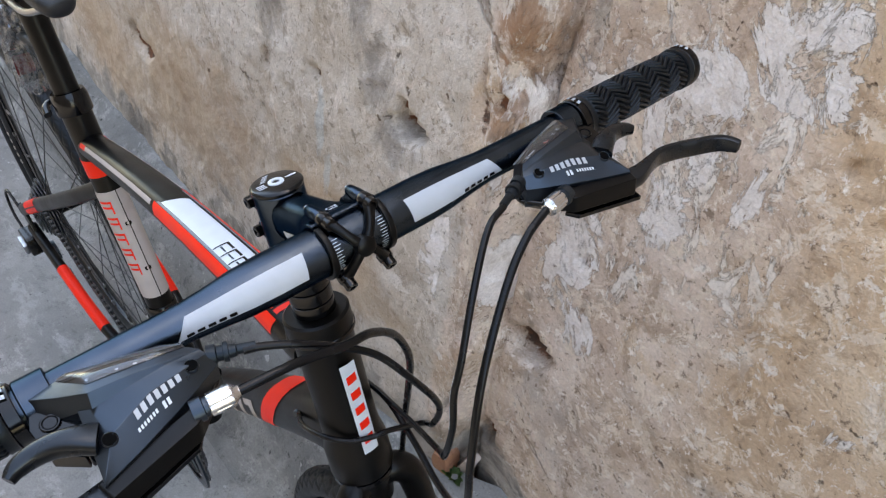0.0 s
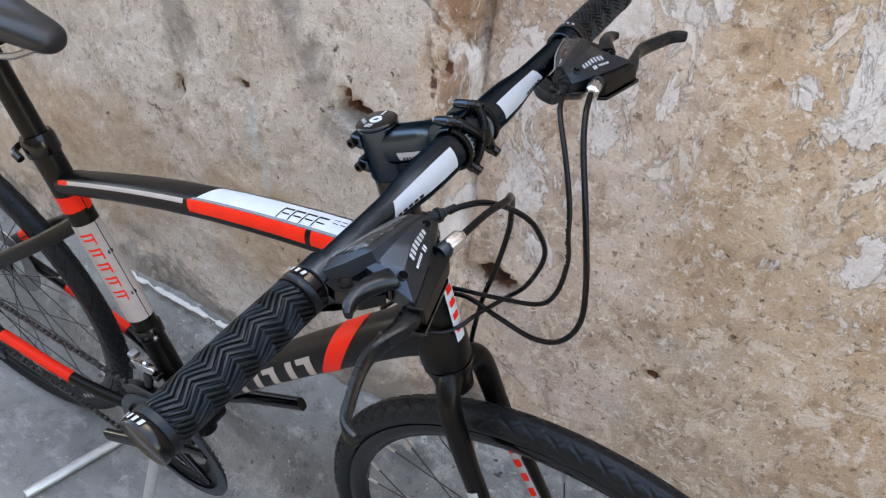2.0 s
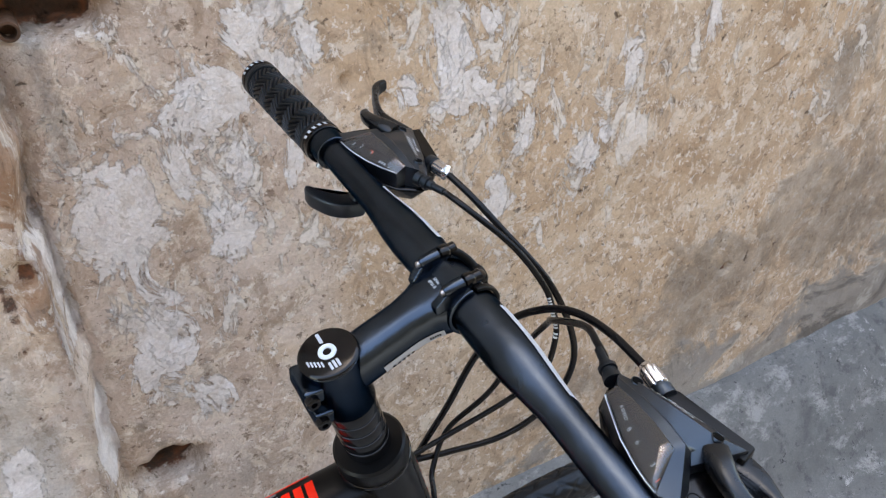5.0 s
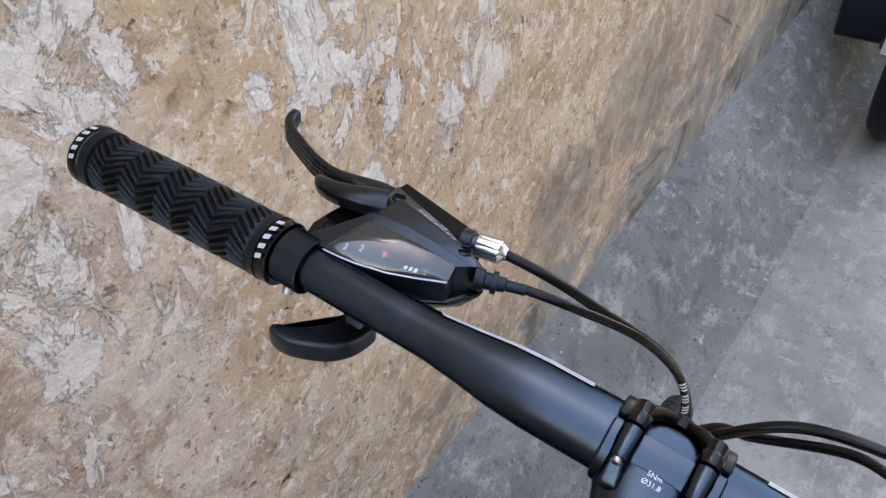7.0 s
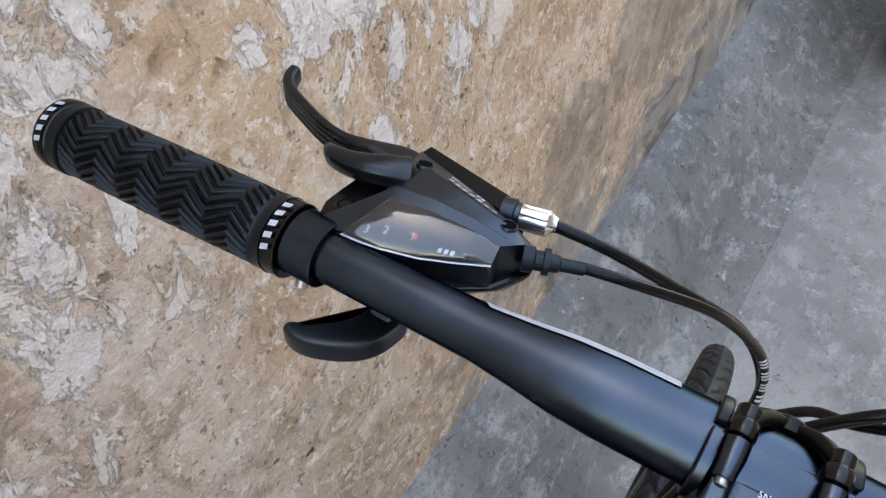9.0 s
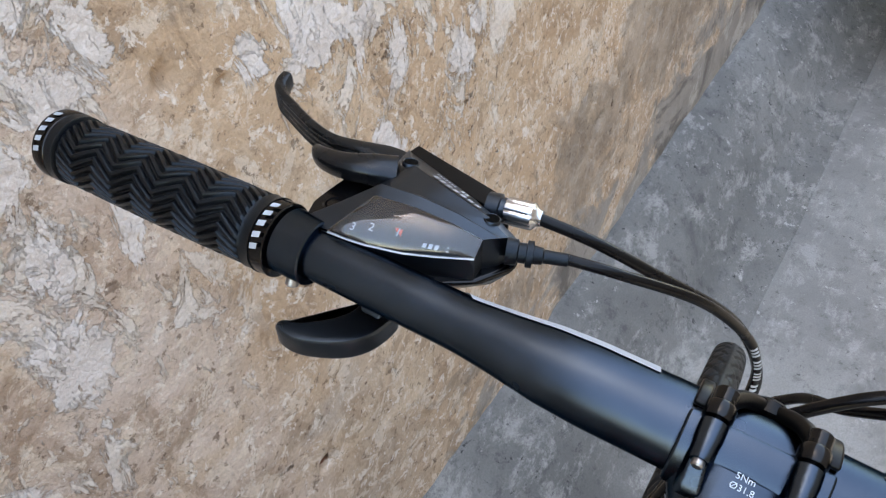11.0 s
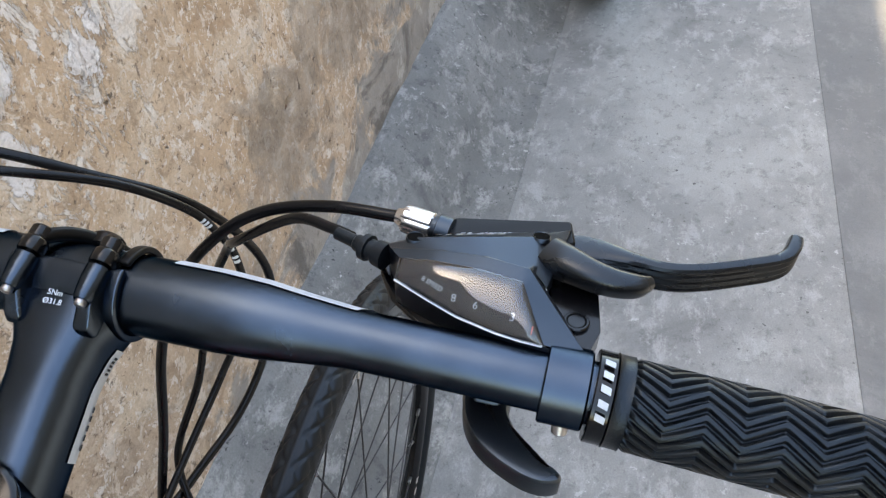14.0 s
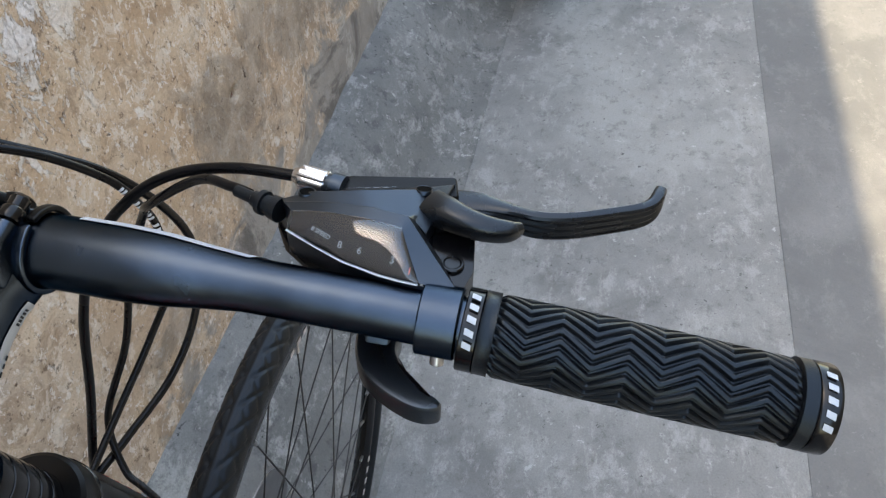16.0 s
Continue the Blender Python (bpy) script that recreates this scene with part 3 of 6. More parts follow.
def build_plinth():
    """The cement haunch along the wall's foot, sloping down to the floor."""
    xs = np.concatenate([np.arange(-9, -1.2, 0.08), np.arange(-1.2, 2.6, 0.02), np.arange(2.6, 9.01, 0.1)])
    prof = [(0.40, 0.214), (0.372, 0.204), (0.33, 0.168), (0.285, 0.130), (0.245, 0.08), (0.21, 0.035), (0.17, 0.012), (0.128, 0.004), (0.120, -0.02)]
    fine = []
    for (y0, z0), (y1, z1) in zip(prof, prof[1:]):
        fine += [(y0 + (y1 - y0) * i / 4, z0 + (z1 - z0) * i / 4) for i in range(4)]
    prof = np.array(fine + [prof[-1]])
    X = np.repeat(xs[:, None], len(prof), 1)
    s = np.repeat(np.linspace(0, 1, len(prof))[None], len(xs), 0)
    shift = 0.06 * np.clip((STEP_X + 0.05 - X) / 0.1 + 0.5, 0, 1) * np.clip(1.6 - 1.8 * s, 0, 1)
    Y = prof[None, :, 0] - shift + 0.006 * field(X, s * 2, 61, 3, 3)
    Z = prof[None, :, 1] + 0.012 * field(X, s * 2, 62, 2.5, 4) * np.clip(1.15 - s, 0.05, 1)
    n, m = X.shape
    idx = np.arange(n * m).reshape(n, m)
    faces = np.stack([idx[:-1, :-1], idx[:-1, 1:], idx[1:, 1:], idx[1:, :-1]], -1).reshape(-1, 4)
    me = bpy.data.meshes.new("baseboard")
    me.from_pydata(np.stack([X, Y, Z], -1).reshape(-1, 3).tolist(), [], faces.tolist())
    me.polygons.foreach_set("use_smooth", [True] * len(me.polygons))
    me.materials.append(PLINTH)
    return tagged(new("baseboard", me), "stained grey cement haunch along the foot of the wall", "plinth", kind="structure")


PLINTH = concrete_material("stained haunch cement", (0.148, 0.146, 0.138), (0.188, 0.185, 0.174), (0.078, 0.079, 0.077), (0.31, 0.302, 0.282), 1.35)
build_plinth()


def slab(name, x0, x1, y0, y1, z0, z1, mat, label, category):
    nx, ny = max(2, int((x1 - x0) / 0.25)), max(2, int((y1 - y0) / 0.25))
    bm = bmesh.new()
    top = [[bm.verts.new((x0 + (x1 - x0) * i / nx, y0 + (y1 - y0) * j / ny, z1)) for j in range(ny + 1)] for i in range(nx + 1)]
    for i in range(nx):
        for j in range(ny):
            bm.faces.new((top[i][j], top[i + 1][j], top[i + 1][j + 1], top[i][j + 1]))
    rim = [e for e in bm.edges if len(e.link_faces) == 1]
    got = bmesh.ops.extrude_edge_only(bm, edges=rim)
    bmesh.ops.translate(bm, vec=(0, 0, z0 - z1), verts=[v for v in got["geom"] if isinstance(v, bmesh.types.BMVert)])
    return tagged(link(name, bm, mat, smooth=False), label, category, kind="structure")


slab("floor", -9, 9, -9, 0.62, -0.2, 0.0, CONCRETE, "worn mottled grey concrete floor of the lane", "floor")
# added out of view to close off sky and side light
slab("wall_unseen", -9, 9, -3.4, -3.2, -0.1, 3.6, WALL_PLAIN, "unseen wall across the lane, added dark to cut side light", "wall")
# widened past the shadow edge; its dark colour tones down the sun patch
slab("trim_kerb", -9, 9, -1.10, -0.525, -0.1, 0.0018, SMOOTH_CEMENT, "smooth grey cement strip in the floor, run on dark to dim its sunlit part", "strip")

# ---- the bicycle: local x ahead, y to its left, z up in its own plane ----
bike = new("bicycle")
bike.empty_display_size = 0.1
bike.matrix_world = pose(-0.0032, 0.1258, 0.0, 7.64, 0, 1.446)
tagged(bike, "black hybrid bicycle with red and white decals, standing by the wall", "bicycle")

CAP = Vector((0.0, 0.0, 0.947))
HEAD = Vector((0.262, 0.0, -1.0)).normalized()          # down the steerer


def on_head(z):
    return CAP + HEAD * ((CAP.z - z) / -HEAD.z)


BAR = [(-0.2935, 0.0715, 0.9500), (-0.172, 0.0768, 0.9563), (-0.10, 0.0783, 0.9582), (0.0, 0.0793, 0.9594), (0.10, 0.0783, 0.9582), (0.172, 0.0783, 0.9573), (0.2935, 0.0752, 0.9528)]


def bar_at(y):
    """The middle of the handlebar at y."""
    for (a, ax, az), (b, bx, bz) in zip(BAR, BAR[1:]):
        if y <= b:
            t = (y - a) / (b - a)
            return Vector((ax + (bx - ax) * t, y, az + (bz - az) * t))
    return Vector((BAR[-1][1], y, BAR[-1][2]))


def slant_bars(tube, bm, s0, s1, a0, a1, count, lean=0.0, gap=0.35, lift=0.0008):
    """Plain slanted bars in the room of an unlettered mark, on a tube's surface."""
    w = (s1 - s0) / count
    for i in range(count):
        p = s0 + w * i
        q = p + w * (1 - gap)
        tube.patch(bm, [(p, a0), (q, a0), (q + lean, a1), (p + lean, a1)], lift, 3, 3)


# handlebar
def build_handlebar():
    ys = [-0.2935, -0.24, -0.18, -0.15, -0.125, -0.11, -0.095, -0.08, -0.065, -0.05, -0.04, -0.03, -0.02, 0.0]
    ys = ys + [-y for y in ys[-2::-1]]
    def rad(y):
        t = min(max((abs(y) - 0.052) / 0.048, 0), 1)
        t = t * t * (3 - 2 * t)
        return 0.0139 + (0.0099 - 0.0139) * t
    tube = Tube([bar_at(y) for y in ys], [rad(y) for y in ys], (1, 0, 0))
    bar = part("handlebar", tube.add(bmesh.new(), 48), BLACK_ANOD, bike, "satin black oversized handlebar")
    s_of = lambda y: float(np.interp(y, ys, np.linspace(0, 1, len(ys))))
    for sg in (-1, 1):
        bm = bmesh.new()
        # angles run from straight ahead; b = d x a points down for a path along +y
        top, low = (-63, -3)
        tube.patch(bm, [(s_of(sg * 0.032), top), (s_of(sg * 0.096), top), (s_of(sg * 0.104), low), (s_of(sg * 0.034), low)], 0.0004, 30, 10)
        st = part("sticker", bm, WHITE, bar, "white parallelogram sticker with a dark mark")
        bm = bmesh.new()
        lo, hi = sorted((sg * 0.072, sg * 0.099))
        slant_bars(tube, bm, s_of(lo), s_of(hi), -15, -6, 5, 0.0, 0.3, 0.0007)
        part("mark", bm, BLACK_GLOSS, bar, "row of small black bars")
    return tube


bar_tube = build_handlebar()


# grips
def build_grip(sg):
    base, tip = bar_at(sg * 0.18), bar_at(sg * 0.2955)
    d = (tip - base).normalized()
    o = bar_at(sg * 0.1735) + Vector((0, 0, -0.0014))
    grip = part("grip", grip_mesh(o + d * 0.0105, d), RUBBER, bike, "black rubber grip with a raised zigzag pattern")
    part("lock_ring", turned([(0, 0.0098), (0, 0.0143), (0.0004, 0.0147), (0.0056, 0.0147), (0.006, 0.0143), (0.006, 0.0098)], o, o + d, 48, closed=False), BLACK_GLOSS, grip, "black metal lock ring with a white mark")
    part("collar", turned([(0.0062, 0.0098), (0.0062, 0.0151), (0.0068, 0.0147), (0.0105, 0.0147), (0.0112, 0.0149), (0.0112, 0.0098)], o, o + d, 48, closed=False), RUBBER, grip)
    e = o + d * 0.1105
    part("collar", turned([(-0.0005, 0.0098), (-0.0005, 0.0145), (0, 0.0152), (0.0042, 0.0153), (0.0046, 0.0149), (0.0046, 0.0098)], e, e + d, 48, closed=False), RUBBER, grip)
    part("lock_ring", turned([(0.0048, 0.0098), (0.0048, 0.0149), (0.0054, 0.0153), (0.0105, 0.0153), (0.0115, 0.0151), (0.0105, 0.013), (0.0112, 0.012), (0.0112, 0.0)], e, e + d, 48, closed=False), BLACK_GLOSS, grip, "black metal end ring with a white mark")
    for at in (o + d * 0.0003, e + d * 0.0051):
        t = Tube([at, at + d * 0.0028, at + d * 0.0054], [0.0147 + (0.0006 if at is not o else 0)] * 3, (1, 0, 0))
        bm = bmesh.new()
        up = -1 if sg < 0 else 1
        for i in range(5):
            a0 = 78 + i * 16
            t.patch(bm, [(0.22, up * a0 * -1), (0.80, up * (a0 + 3) * -1), (0.80, up * (a0 + 11) * -1), (0.22, up * (a0 + 8) * -1)], 0.0007, 2, 3)
        part("mark", bm, WHITE, grip, "row of white bars")
    return grip


def grip_mesh(o, d, length=0.1, nu=200, nv=300):
    a = Vector((1, 0, 0))
    a = (a - d * a.dot(d)).normalized()
    b = d.cross(a)
    u, th = np.meshgrid(np.linspace(0, 1, nu), np.linspace(0, 2 * np.pi, nv, endpoint=False), indexing="ij")
    tri = np.abs(((u * 4.5) % 1.0) * 2 - 1)
    phase = th * 24 / (2 * np.pi) + tri * 1.75
    f = phase % 1.0
    ridge = np.clip(np.minimum(f, 1 - f) * 6.5 - 0.75, 0, 1)
    ends = np.clip(np.minimum(u, 1 - u) * 40, 0, 1)
    r = 0.0130 + 0.0015 * ridge * ends + 0.0004 * np.sin(u * np.pi)
    pts = (np.array(o)[None, None] + np.array(d) * (u * length)[..., None] + np.array(a) * (r * np.cos(th))[..., None] + np.array(b) * (r * np.sin(th))[..., None])
    idx = np.arange(nu * nv).reshape(nu, nv)
    nxt = np.roll(idx, -1, 1)
    faces = np.stack([idx[:-1], nxt[:-1], nxt[1:], idx[1:]], -1).reshape(-1, 4)
    bm = bmesh.new()
    me = bpy.data.meshes.new("tmp")
    me.from_pydata(pts.reshape(-1, 3).tolist(), [], faces.tolist())
    bm.from_mesh(me)
    bpy.data.meshes.remove(me)
    return bm


for sg in (-1, 1):
    build_grip(sg)


def slab_of(edge, z0, z1, round_=0.002, dish=0.0):
    """A slab over a rounded outline of points, its rims drawn in, its top dished towards the middle."""
    pts = [Vector((p.x, p.y, 0)) for p in spline(list(edge[-2:]) + list(edge) + list(edge[:3]), 4)[8:-12]]
    n = len(pts)
    turn = 1 if sum(pts[i - 1].x * pts[i].y - pts[i].x * pts[i - 1].y for i in range(n)) > 0 else -1
    def inward(d):
        out = []
        for i, p in enumerate(pts):
            t = (pts[(i + 1) % n] - pts[i - 1]).normalized()
            out.append(p + Vector((-t.y, t.x, 0)) * d * turn)
        return out
    bm = bmesh.new()
    levels = [(round_, z0), (round_ * 0.3, z0 + round_ * 0.3), (0.0, z0 + round_), (0.0, z1 - round_ * 0.6), (round_ * 0.25, z1 - round_ * 0.15), (round_ * 0.8, z1)]
    rings = [[bm.verts.new((q.x, q.y, z)) for q in inward(d)] for d, z in levels]
    core = inward(round_ * 1.6)
    rings.append([bm.verts.new((q.x, q.y, z1 - dish * 0.7)) for q in core])
    for r0, r1 in zip(rings, rings[1:]):
        for i in range(n):
            bm.faces.new((r0[i], r0[(i + 1) % n], r1[(i + 1) % n], r1[i]))
    bm.faces.new(rings[0][::-1])
    bm.faces.new(rings[-1])
    return bm


def ribbed_blade(pts, sizes, sg):
    """A blade along a path: rounded front, flat top, three ribs along its rear face."""
    bm = bmesh.new()
    rear = [(-1.0 + 0.30 * (0.5 - 0.5 * math.cos(3 * 2 * math.pi * (k / 18))), -0.78 + 1.56 * k / 18) for k in range(19)]
    prof = rear + [(-0.75, 0.95), (-0.3, 1.0), (0.35, 1.0), (0.8, 0.85), (1.0, 0.45), (1.0, -0.45), (0.8, -0.85), (0.35, -1.0), (-0.3, -1.0), (-0.75, -0.95)]
    rings = []
    for i, p in enumerate(pts):
        d = (pts[min(i + 1, len(pts) - 1)] - pts[max(i - 1, 0)]).normalized()
        up = Vector((0, 0, 1))
        ahead = up.cross(d) * -sg
        ahead.normalize()
        a, b = sizes[i]
        k = 0.55 if i in (0, len(pts) - 1) else 1.0
        rings.append([bm.verts.new(p + ahead * u * a * k + up * v * b * k) for u, v in prof])
    m = len(prof)
    for r0, r1 in zip(rings, rings[1:]):
        for j in range(m):
            bm.faces.new((r0[j], r0[(j + 1) % m], r1[(j + 1) % m], r1[j]))
    bm.faces.new(rings[0][::-1])
    bm.faces.new(rings[-1])
    return bm


# brake and shift units: built for y > 0, mirrored for the other side
def build_unit(sg):
    dy = -0.0022 if sg > 0 else -0.0015
    S = lambda p: Vector((p[0], sg * (p[1] + dy), p[2]))
    # the moulded shell, as strips between long edges that run from the cable end outwards
    Q = S
    pane_low = [(0.0978, 0.1063, 0.9683), (0.0925, 0.119, 0.9672), (0.0880, 0.1295, 0.9670), (0.0843, 0.1431, 0.9670), (0.0830, 0.1505, 0.9672), (0.0821, 0.1579, 0.9676)]
    pane_top = [(0.1042, 0.1066, 0.9722), (0.1036, 0.119, 0.9745), (0.1022, 0.134, 0.9758), (0.0997, 0.1487, 0.9760), (0.0910, 0.1535, 0.9720), (0.0825, 0.1583, 0.9680)]
    ridge = [(0.1085, 0.1022, 0.9716), (0.1082, 0.119, 0.9750), (0.1070, 0.135, 0.9768), (0.1051, 0.1499, 0.9768), (0.0935, 0.1615, 0.9708), (0.0816, 0.173, 0.9660)]
    foot = [(0.1088, 0.1021, 0.9712), (0.1094, 0.119, 0.9736), (0.1100, 0.136, 0.9736), (0.1092, 0.1512, 0.9711), (0.0985, 0.1635, 0.9630), (0.0830, 0.1755, 0.9580)]
    inner = foot[:4] + [(0.1047, 0.1564, 0.9691)]
    crease = [(0.1115, 0.1005, 0.9700), (0.1150, 0.1105, 0.9722), (0.1185, 0.130, 0.9735), (0.1260, 0.1500, 0.9705), (0.1397, 0.1608, 0.9628)]
    front = [(0.1165, 0.0985, 0.9650), (0.1215, 0.1085, 0.9648), (0.1278, 0.1235, 0.9640), (0.1345, 0.1430, 0.9625), (0.1402, 0.1612, 0.9615)]
    low = lambda row, z: [(p[0], p[1], z) for p in row]
    bm = bmesh.new()
    def row(pts, k=5):
        out = []
        for a, b in zip(pts, pts[1:]):
            out += [Vector(a).lerp(Vector(b), i / k) for i in range(k)]
        return out + [Vector(pts[-1])]
    def strip(a, b, n=4, into=None, lift=0.0, bulge=0.0):
        """Quads between two rows of points; lift and bulge raise them along the strip's own normal."""
        into = into or bm
        a, b = row(a), row(b)
        grid = []
        for i in range(len(a)):
            s = i / (len(a) - 1)
            along = (a[min(i + 1, len(a) - 1)] - a[max(i - 1, 0)])
            nrm = along.cross(b[i] - a[i])
            nrm = nrm.normalized() if nrm.length > 1e-9 else Vector((0, 0, 1))
            if nrm.z < 0:
                nrm = -nrm
            grid.append([into.verts.new(Q(a[i].lerp(b[i], j / n) + nrm * (lift + bulge * (1 - (2 * j / n - 1) ** 2) ** 0.6 * min(1, 6 * min(s, 1 - s) + 0.15)))) for j in range(n + 1)])
        for g0, g1 in zip(grid, grid[1:]):
            for j in range(n):
                into.faces.new((g0[j], g0[j + 1], g1[j + 1], g1[j]))
    strip(low(pane_low, 0.954), pane_low, 2)
    strip(pane_low, pane_top, 4, lift=-0.0032)
    strip(pane_top, ridge, 2)
    strip(ridge, foot, 2)
    strip(low(foot[3:], 0.956), foot[3:], 1)
    strip(inner, crease, 5)
    strip(crease, front, 4)
    strip(front, low(front, 0.952), 1)
    strip([crease[-1], inner[-1]], [(crease[-1][0], crease[-1][1], 0.954), (inner[-1][0], inner[-1][1], 0.954)], 1)
    end = [pane_low[0], pane_top[0], ridge[0], crease[0], front[0]]
    strip(end, low(end, 0.954), 1)
    tip = [pane_low[-1], (0.0816, 0.173, 0.9660)]
    strip(tip, low(tip, 0.956), 1)
    bmesh.ops.remove_doubles(bm, verts=bm.verts[:], dist=0.00008)
    tree = BVHTree.FromBMesh(bm)
    def drop(x, y, lift):
        hit, nrm, _, _ = tree.ray_cast(Q((x, y, 1.1)), Vector((0, 0, -1)))
        if hit and nrm.z < 0:
            nrm = -nrm
        return (hit + nrm * lift) if hit else Q((x, y, 0.965 + lift))
    unit = bevelled(part("shift_brake_unit", bm, BLACK_PLASTIC, bike, "grey-black plastic shift and brake unit with a clear gear window", smooth=True), 0.0007, 2, 24)

    # lower housing that bulges under the shell
    bm = hull([S(p) for p in ((0.113, 0.094, 0.957), (0.098, 0.103, 0.957), (0.0895, 0.115, 0.9565), (0.0885, 0.15, 0.9565), (0.12, 0.155, 0.956), (0.125, 0.105, 0.956),
                              (0.109, 0.104, 0.9445), (0.099, 0.12, 0.9405), (0.097, 0.145, 0.9405), (0.120, 0.15, 0.941), (0.121, 0.112, 0.945))])
    bevelled(part("housing", bm, BLACK_GLOSS, unit, "black lower housing"), 0.003, 3, 20)
    # bracket along the front edge, carrying barrel adjuster and lever
    bm = hull([S(p) for p in ((0.1265, 0.107, 0.9632), (0.137, 0.118, 0.9622), (0.1462, 0.161, 0.9605), (0.136, 0.1635, 0.9600), (0.1265, 0.107, 0.9515), (0.1375, 0.119, 0.9505), (0.1475, 0.161, 0.9490), (0.134, 0.1635, 0.9485))])
    bevelled(part("bracket", bm, BLACK_FRAME, unit, "black metal lever bracket"), 0.0012, 2, 20)
    bm = hull([S(p) for p in ((0.1315, 0.117, 0.9485), (0.1385, 0.122, 0.9480), (0.1490, 0.165, 0.9465), (0.138, 0.167, 0.9465), (0.1315, 0.117, 0.9455), (0.1385, 0.122, 0.9450), (0.1490, 0.165, 0.9435), (0.138, 0.167, 0.9435))])
    bevelled(part("lower_plate", bm, BLACK_GLOSS, unit), 0.0006, 2, 20)
    # black filler for the shade between bracket and plate
    bm = hull([S(p) for p in ((0.1345, 0.125, 0.9510), (0.1425, 0.160, 0.9495), (0.1355, 0.162, 0.9495), (0.129, 0.127, 0.9510), (0.1345, 0.125, 0.9460), (0.1425, 0.160, 0.9440), (0.1355, 0.162, 0.9440), (0.129, 0.127, 0.9460))])
    bevelled(part("plate_core", bm, RECESS_SHADE, unit), 0.0006, 2, 20)
    # barrel adjuster
    a, b = S((0.1305, 0.1145, 0.9612)), S((0.1330, 0.0995, 0.9620))
    ax = (b - a).normalized()
    part("collar", turned([(-0.004, 0.0), (-0.004, 0.0056), (0.001, 0.0058), (0.0014, 0.0048), (0.004, 0.0046)], a, b, 20), BLACK_PLASTIC, unit)
    bm = bmesh.new()
    prof = [(0.003, 0.0), (0.003, 0.0046), (0.0036, 0.0054), (0.0060, 0.0055), (0.0120, 0.0055), (0.0140, 0.0054), (0.0148, 0.0046), (0.0158, 0.0034), (0.0175, 0.0030), (0.0175, 0.0)]
    turned(prof, a, b, 96, bm)
    for v in bm.verts:                       # flutes
        q = v.co - a
        s = q.dot(ax)
        rad = q - ax * s
        if rad.length > 0.0050 and 0.0034 < s < 0.0145:
            e1 = ax.orthogonal().normalized()
            ang = math.atan2(rad.dot(ax.cross(e1)), rad.dot(e1))
            v.co = a + ax * s + rad * (1 - 0.09 * max(0.0, math.cos(ang * 8)) ** 3)
    part("barrel_adjuster", bm, CHROME, unit, "chrome fluted barrel adjuster")
    # shift cable outlet with rubber boot
    a2, b2 = S((0.1095, 0.100, 0.9655)), S((0.1165, 0.082, 0.9648))
    part("cable_boot", turned([(0, 0.0), (0, 0.0050), (0.004, 0.0047), (0.0045, 0.0037), (0.0072, 0.0037), (0.0074, 0.0049), (0.0096, 0.0049), (0.0098, 0.0034), (0.013, 0.0031), (0.0135, 0.0025), (0.022, 0.0024), (0.0222, 0.0)], a2, b2, 24), RUBBER, unit, "black ribbed cable boot")

    # gear window: dial under a clear bulging cover; its edge highlight is a pale rim
    dbm, cbm = bmesh.new(), bmesh.new()
    strip(pane_low, pane_top, 6, dbm, -0.0022)
    dial_tree = BVHTree.FromBMesh(dbm)
    def on_face(x, y, lift):
        hit, nrm, _, _ = dial_tree.ray_cast(S((x, y, 1.1)), Vector((0, 0, -1)))
        if hit is None:
            return drop(x, y, lift)
        return hit + (nrm if nrm.z > 0 else -nrm) * lift
    def lying(x, y, lift, slant):
        """A matrix on the shell's face at x, y; the writing runs to the bicycle's right, slanting back by the given share."""
        e = 0.0015 if sg < 0 else -0.0015
        u = on_face(x - slant * abs(e) * (1 if sg < 0 else -1), y + e, 0) - on_face(x + slant * abs(e) * (1 if sg < 0 else -1), y - e, 0)
        return facing(on_face(x, y, lift), u, on_face(x + 0.001, y, 0) - on_face(x - 0.001, y, 0))
    part("dial", dbm, DIAL, unit, "dark gear dial with printed numbers")
    strip(pane_low, pane_top, 12, cbm, 0.0003, 0.0026)
    cover = part("window", cbm, CLEAR, unit, "clear plastic gear window")
    cover.visible_shadow = False
    rim = [Q(p) for p in row(pane_low, 6)]
    part("window_rim", sweep(rim, [(0.0005, 0.0004)] * len(rim), n=8), PALE, unit, "rim of the gear window, coloured pale as an edge highlight")
    nums = (("1", 0.0874, 0.1540), ("3", 0.0906, 0.1472), ("6", 0.0930, 0.1347), ("8", 0.0947, 0.1271)) if sg < 0 else (("3", 0.0886, 0.1515), ("2", 0.0914, 0.1452), ("1", 0.0940, 0.1355))
    for txt, x, y in nums:
        p = on_face(x, y, 0.0008)
        if sg > 0 and txt == "1":
            q = on_face(x, y, 0.0006)
            bm = bmesh.new()
            rgt, upv = Vector((0.14, -1, -0.03)).normalized() * 0.0014, Vector((0.8, 0.1, 0.5)).normalized() * 0.0016
            bm.faces.new([bm.verts.new(v) for v in (q - rgt - upv, q + rgt - upv, q + rgt + upv, q - rgt + upv)])
            part("gear_pointer", bm, ORANGE, unit, "small red gear pointer")
        writing("gear_number", txt, 0.0037 if sg < 0 else 0.0043, lying(x, y, 0.0006, 0.10), ORANGE if txt == "1" and sg < 0 else WHITE, unit)
    if sg < 0:
        writing("print", "8 SPEED", 0.0024, lying(0.0985, 0.1190, 0.0006, 0.42), WHITE, unit)
